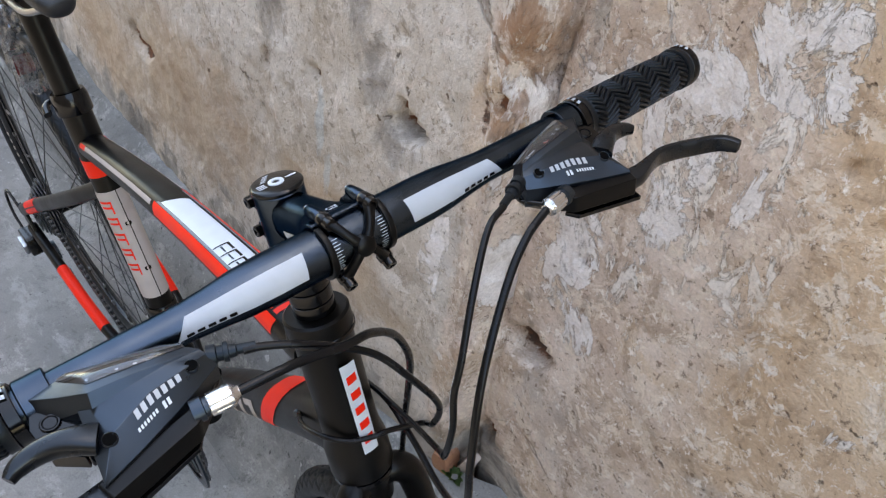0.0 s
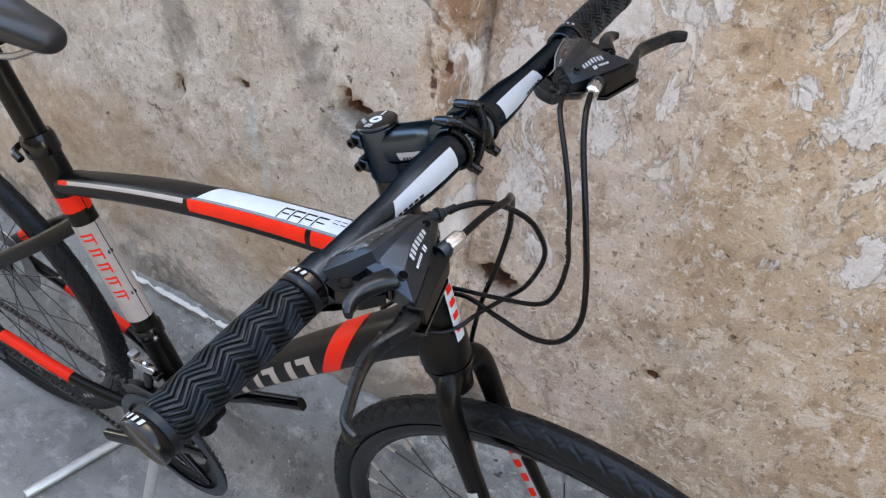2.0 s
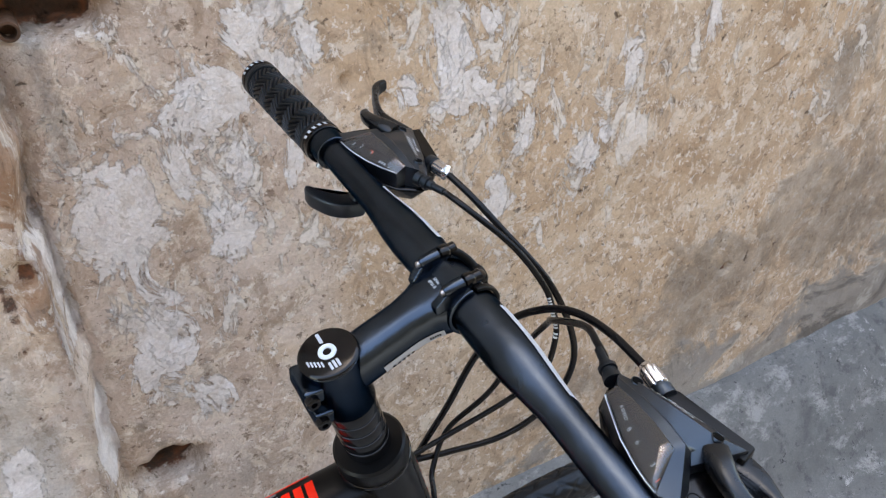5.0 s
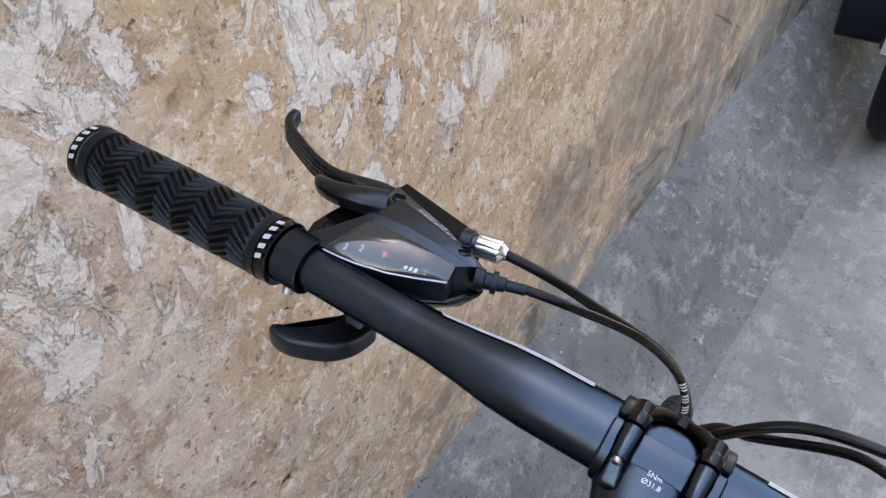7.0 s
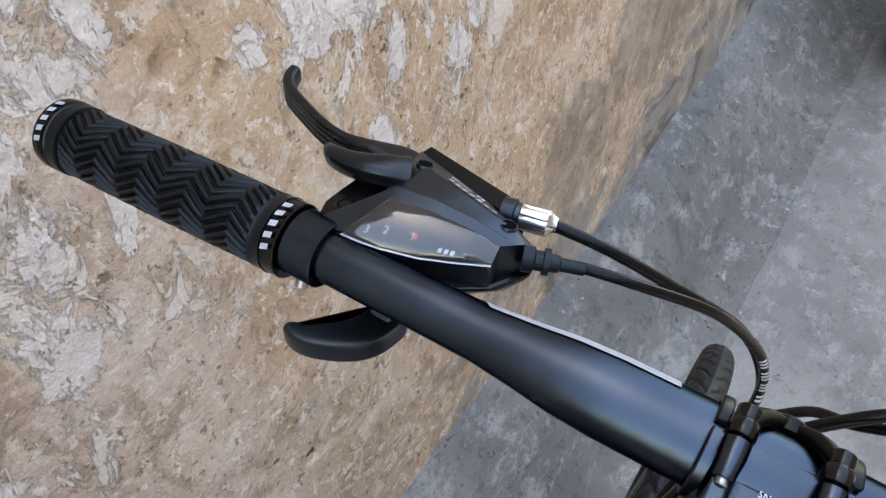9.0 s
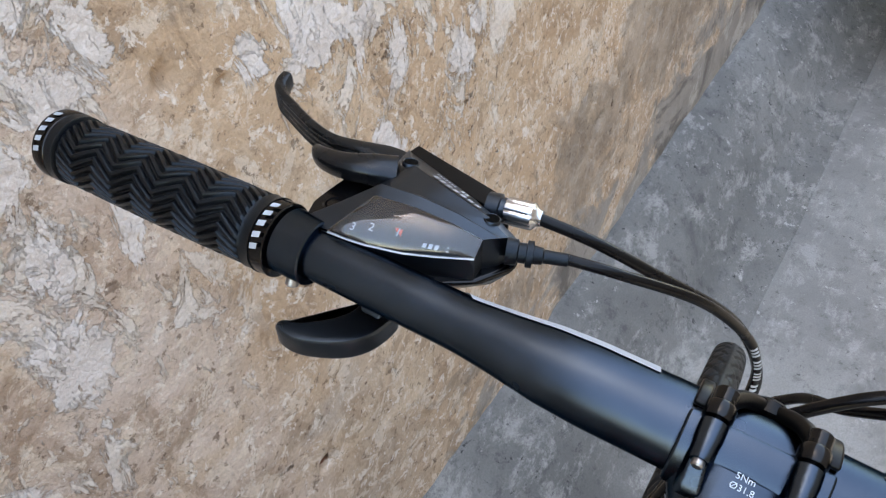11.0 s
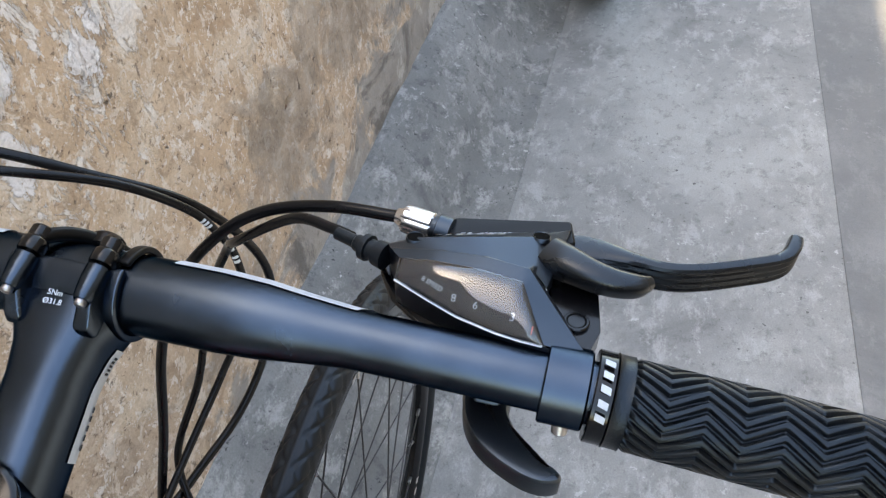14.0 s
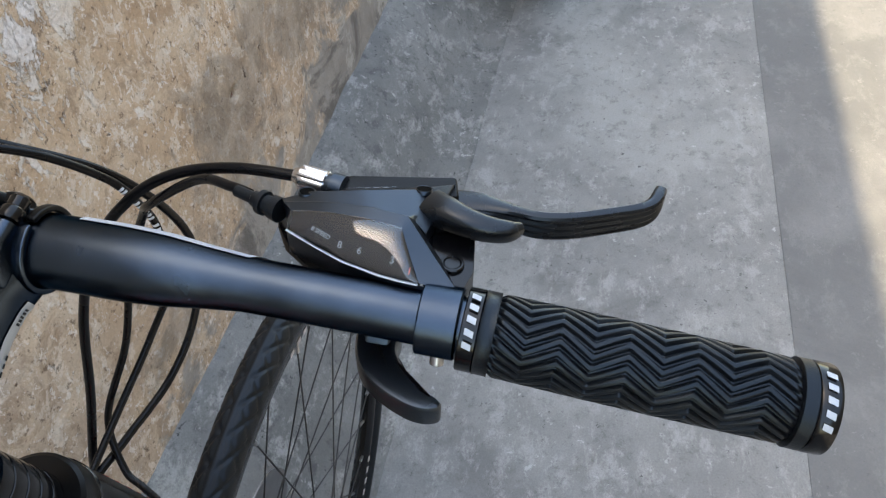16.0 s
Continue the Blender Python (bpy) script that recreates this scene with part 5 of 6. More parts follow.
            tube.patch(bm, [(s_of(x0), k * -6), (s_of(x0 - 0.006), k * -6), (s_of(x0 - 0.006), k * -4), (s_of(x0), k * -4)], 0.0009, 2, 2)
        part("mark", bm, BLACK_GLOSS, top, "thin dark strokes")

    # down tube: deep section
    pts = spline([(0.056, 0, 0.742), (0.015, 0, 0.716), (-0.055, 0, 0.655), (-0.14, 0, 0.578), (-0.22, 0, 0.502), (-0.30, 0, 0.421), (-0.388, 0, 0.310)], 6)
    m = len(pts)
    tube2 = Tube(pts, [(0.0215, 0.0255 - 0.0075 * i / m) for i in range(m)], (0, 1, 0), 2.5)
    down = part("down_tube", tube2.add(bmesh.new(), 40), BLACK_FRAME, bike, "matt black down tube with a red band and pale marks")
    xs2 = [p.x for p in pts]
    s2 = lambda x: float(np.interp(-x, [-q for q in xs2], np.linspace(0, 1, m)))
    for k0 in (0, 180):
        bm = bmesh.new()
        up = -1 if k0 == 0 else 1                 # towards the tube's upper side
        def cut_s(ang, x0, z0, slope):
            lo, hi = 0.02, 0.6
            for _ in range(30):
                mid = (lo + hi) / 2
                v = tube2.at_s(mid, radians(ang), 0.0006)
                if v.x > x0 + (v.z - z0) / slope:
                    lo = mid
                else:
                    hi = mid
            return lo
        grid = []
        for i in range(37):
            ang = k0 + up * (91 - 178 * i / 36)
            e0, e1 = cut_s(ang, -0.0263, 0.7185, 2.76), cut_s(ang, -0.063, 0.686, 3.7)
            grid.append([bm.verts.new(tube2.at_s(e0 + (e1 - e0) * j / 4, radians(ang), 0.0006)) for j in range(5)])
        for g0, g1 in zip(grid, grid[1:]):
            for j in range(4):
                bm.faces.new((g0[j], g0[j + 1], g1[j + 1], g1[j]))
        part("band", bm, RED, down, "red slanted band")
        bm = bmesh.new()
        for i in range(5):
            x0 = -0.092 - i * 0.031
            tube2.patch(bm, [(s2(x0), k0 + 20 * up), (s2(x0 - 0.011), k0 + 20 * up), (s2(x0 - 0.023), k0 - 40 * up), (s2(x0 - 0.012), k0 - 40 * up)], 0.0006, 3, 8)
            if i % 2 == 0:
                tube2.patch(bm, [(s2(x0 - 0.011), k0 + 20 * up), (s2(x0 - 0.024), k0 + 20 * up), (s2(x0 - 0.026), k0 + 4 * up), (s2(x0 - 0.013), k0 + 4 * up)], 0.0006, 3, 4)
        part("mark", bm, TAUPE, down, "pale slanted bars")
        bm = bmesh.new()
        tube2.patch(bm, [(s2(-0.264), k0 + 50 * up), (s2(-0.271), k0 + 50 * up), (s2(-0.284), k0 - 20 * up), (s2(-0.276), k0 - 20 * up)], 0.0006, 3, 8)
        tube2.patch(bm, [(s2(-0.246), k0 - 8 * up), (s2(-0.281), k0 - 8 * up), (s2(-0.284), k0 - 20 * up), (s2(-0.249), k0 - 20 * up)], 0.0006, 6, 3)
        part("band", bm, RED, down)
    p = Vector((0.003, -0.0190, 0.7220))
    part("cable_port", turned([(0, 0.0), (0, 0.0042), (0.002, 0.0036), (0.0022, 0.0)], p, p + Vector((0.5, -0.8, 0.3)), 16), BLACK_PLASTIC, down, "small black cable port")

    # seat tube
    st = lambda z: Vector((-0.44 - 0.27 * (z - 0.495), 0, z))
    pts = [st(z) for z in np.linspace(0.262, 0.742, 25)]
    tube3 = Tube(pts, [(0.0172, 0.0195)] * 25, (0, 1, 0))
    seat = part("seat_tube", tube3.add(bmesh.new(), 36), BLACK_FRAME, bike, "matt black seat tube with a warm grey panel")
    s3 = lambda z: (z - 0.262) / 0.48
    for k0 in (0, 180):
        bm = bmesh.new()
        f0, f1 = (-84, 88) if k0 == 0 else (92, 272)
        tube3.patch(bm, [(s3(0.487), f0), (s3(0.640), f0), (s3(0.640), f1), (s3(0.487), f1)], 0.0006, 20, 18)
        part("panel", bm, TAUPE, seat, "warm grey panel")
        bm = bmesh.new()
        for i in range(5):
            z = 0.628 - i * 0.022
            k1, fl = (216, 1) if k0 == 180 else (-38, -1)
            for r0, r1, w0, w1 in ((0.0, 0.003, -26, 22), (0.007, 0.010, -22, 20), (0.0, 0.0165, 18, 24)):
                tube3.patch(bm, [(s3(z - r0), k1 + fl * w0), (s3(z - r1), k1 + fl * w0), (s3(z - r1), k1 + fl * w1), (s3(z - r0), k1 + fl * w1)], 0.0010, 3, 8)
        if k0 == 180:
            part("mark", bm, RED, seat, "thin red strokes")
        else:
            bm.free()
        bm = bmesh.new()
        tube3.patch(bm, [(s3(0.657), f0), (s3(0.683), f0), (s3(0.680), f1), (s3(0.660), f1)], 0.0006, 6, 12)
        part("band", bm, RED, seat)
    for z in (0.600, 0.535):
        q = st(z) + Vector((0.0185, 0, 0))
        part("bottle_bolt", turned([(0, 0.0), (0, 0.0042), (0.002, 0.0040), (0.0022, 0.0020), (0.001, 0.0018), (0.001, 0.0)], q, q + Vector((1, 0, 0.27)), 16), BLACK_GLOSS, seat, "small black socket bolt")
    a, b = st(0.735), st(0.760)
    part("seat_clamp", turned([(0, 0.0), (0, 0.0200), (0.001, 0.0205), (0.020, 0.0205), (0.022, 0.0198), (0.026, 0.0185), (0.026, 0.0)], a, b, 36), BLACK_GLOSS, seat, "black seat clamp")
    part("quick_release", sweep(spline([a + Vector((-0.019, 0.004, 0.010)), a + Vector((-0.027, -0.008, 0.009)), a + Vector((-0.022, -0.024, 0.007)), a + Vector((-0.004, -0.029, 0.005))], 5), [(0.005, 0.0035)] * 16, n=12), BLACK_GLOSS, seat, "black quick-release lever")
    # stays
    for sg in (-1, 1):
        pts = spline([(-0.470, sg * 0.003, 0.648), (-0.56, sg * 0.029, 0.586), (-0.66, sg * 0.045, 0.519), (-0.77, sg * 0.058, 0.446), (-0.872, sg * 0.067, 0.374)], 5)
        t4 = Tube(pts, [(0.0085, 0.0108)] * len(pts), (0, 1, 0), 3.0)
        s = part("seat_stay", t4.add(bmesh.new(), 24), BLACK_FRAME, bike, "black seat stay with a red band")
        bm = bmesh.new()
        t4.patch(bm, [(0.68, -178), (0.86, -178), (0.86, 178), (0.68, 178)], 0.0005, 6, 24)
        part("band", bm, RED, s)
        pts = spline([(-0.40, sg * 0.022, 0.278), (-0.47, sg * 0.035, 0.285), (-0.60, sg * 0.058, 0.305), (-0.87, sg * 0.068, 0.335)], 5)
        t5 = Tube(pts, [(0.0085, 0.0105)] * len(pts), (0, 1, 0), 2.4)
        c = part("chain_stay", t5.add(bmesh.new(), 24), BLACK_FRAME, bike, "black chain stay with a red band")
        bm = bmesh.new()
        t5.patch(bm, [(0.66, -178), (0.86, -178), (0.86, 178), (0.66, 178)], 0.0005, 6, 24)
        part("band", bm, RED, c)
        d = hull([(-0.855, sg * 0.066, 0.372), (-0.90, sg * 0.066, 0.372), (-0.902, sg * 0.066, 0.328), (-0.84, sg * 0.066, 0.328), (-0.855, sg * 0.071, 0.372), (-0.90, sg * 0.071, 0.372), (-0.902, sg * 0.071, 0.328), (-0.84, sg * 0.071, 0.328)])
        bevelled(part("dropout", d, BLACK_FRAME, c), 0.002)
    bb = Vector((-0.385, 0, 0.278))
    part("bottom_bracket", turned([(-0.036, 0.0), (-0.036, 0.020), (-0.034, 0.0215), (0.034, 0.0215), (0.036, 0.020), (0.036, 0.0)], bb, bb + Vector((0, 1, 0)), 32), BLACK_FRAME, bike)


STRIPE = material("blue-grey decal stripe", (0.16, 0.19, 0.22), 0.4, vary=0.05, vary_scale=60)
build_frame()


# ---- fork ----
def build_fork():
    a = on_head(0.702)
    crown = part("crown_race", turned([(0, 0.0), (0, 0.0225), (0.005, 0.0225), (0.012, 0.0200), (0.030, 0.0185), (0.034, 0.0150), (0.034, 0.0)], a, a + HEAD, 36), BLACK_FRAME, bike, "matt black fork crown")
    for sg in (-1, 1):
        pts = spline([(0.0715, sg * 0.004, 0.694), (0.0755, sg * 0.017 + 0.001, 0.698), (0.0805, sg * 0.028 + 0.001, 0.688), (0.0865, sg * 0.0325 + 0.001, 0.669), (0.1015, sg * 0.0350 + 0.002, 0.620), (0.1190, sg * 0.0375 + 0.002, 0.573), (0.1570, sg * 0.046 + 0.004, 0.470), (0.200, sg * 0.053 + 0.007, 0.336)], 6)
        m = len(pts)
        t = Tube(pts, [(0.0126 - 0.0035 * min(1, i / m), 0.0132 - 0.0035 * i / m) for i in range(m)], (1, 0, 0), 2.1)
        leg = part("fork_leg", t.add(bmesh.new(), 28), BLACK_FRAME, bike, "matt black fork leg with a white band and red marks")
        side = max(range(0, 360, 5), key=lambda a_: (t.at(m - 8, radians(a_)) - t.p[m - 8]).normalized().y)
        for k0 in (side, side + 180):
            bm = bmesh.new()
            t.patch(bm, [(0.70, k0 - 42), (0.90, k0 - 42), (0.90, k0 + 42), (0.70, k0 + 42)], 0.0006, 10, 12)
            part("band", bm, WHITE, leg, "white band")
            bm = bmesh.new()
            for i in range(5):
                s = 0.72 + i * 0.033
                t.patch(bm, [(s, k0 - 24), (s + 0.018, k0 - 24), (s + 0.022, k0 + 24), (s + 0.004, k0 + 24)], 0.0010, 3, 6)
            part("mark", bm, RED, leg, "red bars")


build_fork()


# ---- wheels ----
R_WHEEL, R_TYRE = 0.332, 0.0158
tyre_cache = {}


def tyre_mesh():
    if "m" in tyre_cache:
        return tyre_cache["m"]
    nu, nv = 1200, 60
    u, v = np.meshgrid(np.linspace(0, 2 * np.pi, nu, endpoint=False), np.linspace(0, 2 * np.pi, nv, endpoint=False), indexing="ij")
    vv = np.where(v > np.pi, v - 2 * np.pi, v)            # 0 is the crown
    # tread: scale-shaped blocks between crossing slanted cuts
    turn_ = u * 84 / (2 * np.pi)
    f1, f2 = (turn_ + 0.95 * np.abs(vv)) % 1, (turn_ - 0.95 * np.abs(vv) + 0.5) % 1
    on = (np.abs(vv) > 0.16) & (np.abs(vv) < 1.45)
    cut = np.where(on, np.maximum(np.clip(1.5 - np.minimum(f1, 1 - f1) / 0.085, 0, 1), 0.7 * np.clip(1.5 - np.minimum(f2, 1 - f2) / 0.085, 0, 1)), 0)
    cut = np.maximum(cut, np.clip(1.5 - np.abs(np.abs(vv) - 0.17) / 0.05, 0, 1) * 0.6)
    r = R_TYRE - 0.0018 * cut
    rc = R_WHEEL - R_TYRE
    x = (rc + r * 1.0 * np.cos(vv)) * np.cos(u)
    z = (rc + r * 1.0 * np.cos(vv)) * np.sin(u)
    y = r * np.sin(vv)
    idx = np.arange(nu * nv).reshape(nu, nv)
    a, b = np.roll(idx, -1, 0), np.roll(idx, -1, 1)
    ab = np.roll(a, -1, 1)
    me = bpy.data.meshes.new("tyre")
    me.from_pydata(np.stack([x, y, z], -1).reshape(-1, 3).tolist(), [], np.stack([idx, b, ab, a], -1).reshape(-1, 4).tolist())
    me.polygons.foreach_set("use_smooth", [True] * len(me.polygons))
    me.materials.append(TYRE)
    tyre_cache["m"] = me
    return me


spoke_cache = {}


def build_wheel(name, at, label, turn, steer=0.0):
    wheel = new(name)
    wheel.empty_display_size = 0.05
    wheel.parent = bike
    wheel.matrix_basis = Matrix.Translation(at) @ Matrix.Rotation(radians(steer), 4, "Z")
    tagged(wheel, label)
    ty = new("tyre", tyre_mesh())
    ty.parent = wheel
    tagged(ty, "black road tyre with a lozenge tread")
    rr = R_WHEEL - 2 * R_TYRE                           # the tyre's seat
    prof = [(w, rr + h) for w, h in ((0.0100, 0.0015), (0.0105, -0.003), (0.0102, -0.009), (0.0075, -0.016), (0.0035, -0.020), (-0.0035, -0.020), (-0.0075, -0.016), (-0.0102, -0.009), (-0.0105, -0.003), (-0.0100, 0.0015))]
    rim = part("rim", turned(prof + [prof[0]], (0, 0, 0), (0, 1, 0), 160, closed=False), BLACK_GLOSS, wheel, "black deep-section rim")
    bm = bmesh.new()
    for i in range(3):                                    # pale marks on the rim flank
        for k in range(5):
            a = radians(60 + i * 120 + k * 3.2 + turn)
            for sg in (-1, 1):
                q = [(r, aa) for r, aa in ((rr - 0.0125, a), (rr - 0.0125, a + 0.03), (rr - 0.0055, a + 0.035), (rr - 0.0055, a + 0.005))]
                bm.faces.new([bm.verts.new((r * math.cos(aa), sg * (0.0096 + (0.0012 if r > rr - 0.01 else 0.0002)), r * math.sin(aa))) for r, aa in q])
    part("rim_mark", bm, TAUPE, rim, "pale bars on the rim")
    part("hub", turned([(-0.05, 0.0), (-0.05, 0.008), (-0.036, 0.009), (-0.035, 0.026), (-0.031, 0.026), (-0.028, 0.014), (0.028, 0.014), (0.031, 0.026), (0.035, 0.026), (0.036, 0.009), (0.05, 0.008), (0.05, 0.0)], (0, 0, 0), (0, 1, 0), 32), BLACK_GLOSS, wheel, "black hub")
    for i in range(32):
        sg = 1 if i % 2 else -1
        cross = 1 if (i // 2) % 2 else -1
        a = 2 * math.pi * i / 32 + radians(turn)
        h = a + cross * 1.05
        p0 = Vector((0.0245 * math.cos(h), sg * 0.033, 0.0245 * math.sin(h)))
        p1 = Vector(((rr - 0.0205) * math.cos(a), sg * 0.002, (rr - 0.0205) * math.sin(a)))
        part("spoke", sweep([p0, p1], 0.0009, n=6), DARK_STEEL, wheel)
        part("nipple", sweep([p1, p1.lerp(p0, 0.05)], 0.0021, n=6), STEEL, wheel)
    disc = turned([(0.0, 0.045), (0.0, 0.080), (0.0018, 0.080), (0.0018, 0.045)], (0, 0.042, 0), (0, 1, 0), 64, closed=False)
    part("brake_disc", disc, STEEL, wheel, "thin steel brake disc")
    return wheel


build_wheel("front_wheel", (0.2114, 0.0070, 0.333), "black front wheel with thin black spokes", 4, -0.7)
build_wheel("rear_wheel", (-0.900, 0.010, 0.333), "black rear wheel with thin black spokes", 0, 2.0)


# ---- saddle and seat post ----
def build_saddle():
    # stations from nose to tail: x, half width, top height, depth
    st = [(-0.378, 0.010, 0.912, 0.014), (-0.385, 0.019, 0.920, 0.026), (-0.41, 0.022, 0.926, 0.034), (-0.45, 0.027, 0.930, 0.036), (-0.50, 0.040, 0.932, 0.036), (-0.55, 0.062, 0.935, 0.036), (-0.60, 0.078, 0.941, 0.038), (-0.635, 0.080, 0.946, 0.036), (-0.655, 0.070, 0.946, 0.026), (-0.662, 0.050, 0.942, 0.012)]
    bm = bmesh.new()
    rings = []
    for x, w, zt, dp in [(x_ - 0.014, *rest) for x_, *rest in st]:
        ring = []
        for j in range(24):
            a = 2 * math.pi * j / 24
            c, s = math.cos(a), math.sin(a)
            yy = w * math.copysign(abs(c) ** 0.8, c)
            zz = zt - dp * 0.35 + (dp * 0.35 * s if s > 0 else dp * 0.65 * s)
            zz -= 0.006 * math.exp(-(yy / 0.008) ** 2) * (s > 0) * (x < -0.46)
            ring.append(bm.verts.new((x, yy, zz)))
        rings.append(ring)
    for r0, r1 in zip(rings, rings[1:]):
        for j in range(24):
            bm.faces.new((r0[j], r0[(j + 1) % 24], r1[(j + 1) % 24], r1[j]))
    bm.faces.new(rings[0])
    bm.faces.new(rings[-1])
    saddle = part("saddle", bm, SADDLE, bike, "black padded saddle with a central groove")
    sub = saddle.modifiers.new("round", "SUBSURF")
    sub.levels = sub.render_levels = 2
    for sg in (-1, 1):
        part("saddle_rail", sweep(spline([(-0.41, sg * 0.012, 0.902), (-0.47, sg * 0.022, 0.882), (-0.58, sg * 0.022, 0.882), (-0.64, sg * 0.035, 0.918)], 5), 0.0036, n=10), STEEL, saddle, "bent steel saddle rail")
    st_ = lambda z: Vector((-0.44 - 0.27 * (z - 0.495), 0, z))
    post = part("seat_post", sweep([st_(0.72), st_(0.872)], 0.0143, n=32), BLACK_FRAME, bike, "matt black seat post")
    q = st_(0.874)
    bevelled(part("post_clamp", hull([q + Vector((dx, dy, dz)) for dx in (-0.022, 0.022) for dy in (-0.026, 0.026) for dz in (-0.008, 0.012)]), BLACK_GLOSS, post), 0.004, 3)
    # a lamp wrapped in clear film hangs behind the post on a bracket
    mid, lean = Vector((-0.668, 0.0, 0.745)), Vector((0.30, 0, 1)).normalized()
    fore = Vector((lean.z, 0, -lean.x))
    bm = bmesh.new()
    bmesh.ops.create_icosphere(bm, subdivisions=4, radius=1.0)
    for v in bm.verts:
        n_ = v.co.normalized()
        box = 1 / max(abs(n_.x), abs(n_.y), abs(n_.z)) ** 0.45
        fold = abs(noise.noise(Vector((n_.x * 2.6, n_.y * 2.6, n_.z * 4.5)))) + 0.45 * abs(noise.noise(n_ * 6.3)) + 0.10 * abs(noise.noise(n_ * 14.0))
        k = box * (0.88 + 0.36 * fold)
        v.co = mid + fore * n_.x * 0.025 * k + Vector((0, n_.y * 0.024 * k, 0)) + lean * n_.z * 0.070 * k
    wrap = part("film_wrap", bm, WRAP, bike, "crumpled clear plastic film round a rear lamp", smooth=False)
    wrap.visible_shadow = False
    bm = hull([mid + fore * a_ + lean * c_ + Vector((0, b_, 0)) for a_ in (-0.012, 0.010) for b_ in (-0.015, 0.015) for c_ in (-0.050, 0.046)])
    ref = bevelled(part("rear_lamp", bm, BLACK_GLOSS, bike, "dark rear lamp with a red lens under plastic film"), 0.005, 3)
    bm = hull([mid + fore * a_ + lean * (c_ - 0.012) + Vector((0, b_ - 0.008, 0)) for a_ in (0.008, 0.017) for b_ in (-0.013, 0.010) for c_ in (-0.014, 0.014)])
    bevelled(part("red_lens", bm, RED_GLASS, ref, "small red lens"), 0.003, 3)
    part("lamp_bracket", sweep(spline([st_(0.805), st_(0.805) + Vector((-0.035, 0, -0.008)), mid + lean * 0.030 + fore * 0.010], 5), [(0.007, 0.005)] * 11, n=12, power=3), BLACK_PLASTIC, ref)


SADDLE = material("black saddle vinyl", (0.0055, 0.0065, 0.0085), 0.42, bump=0.25, bump_scale=900, vary=0.15, vary_scale=40)
RED_GLASS = material("dark red reflector", (0.14, 0.02, 0.02), 0.25, vary=0.3, vary_scale=120)
build_saddle()


# ---- drivetrain ----
def ring_of_teeth(r, teeth, depth, y0, y1, hole):
    bm = bmesh.new()
    n = teeth * 4
    prof = [0, 1, 1, 0]
    loops = []
    for y, rr in ((y0, None), (y1, None)):
        loops.append([bm.verts.new(((r + depth * prof[i % 4]) * math.cos(2 * math.pi * i / n), y, (r + depth * prof[i % 4]) * math.sin(2 * math.pi * i / n))) for i in range(n)])
        loops.append([bm.verts.new((hole * math.cos(2 * math.pi * i / n), y, hole * math.sin(2 * math.pi * i / n))) for i in range(n)])
    o0, i0, o1, i1 = loops
    for i in range(n):
        j = (i + 1) % n
        bm.faces.new((o0[i], o0[j], i0[j], i0[i]))
        bm.faces.new((o1[j], o1[i], i1[i], i1[j]))
        bm.faces.new((o0[j], o0[i], o1[i], o1[j]))
        bm.faces.new((i0[i], i0[j], i1[j], i1[i]))
    return bm


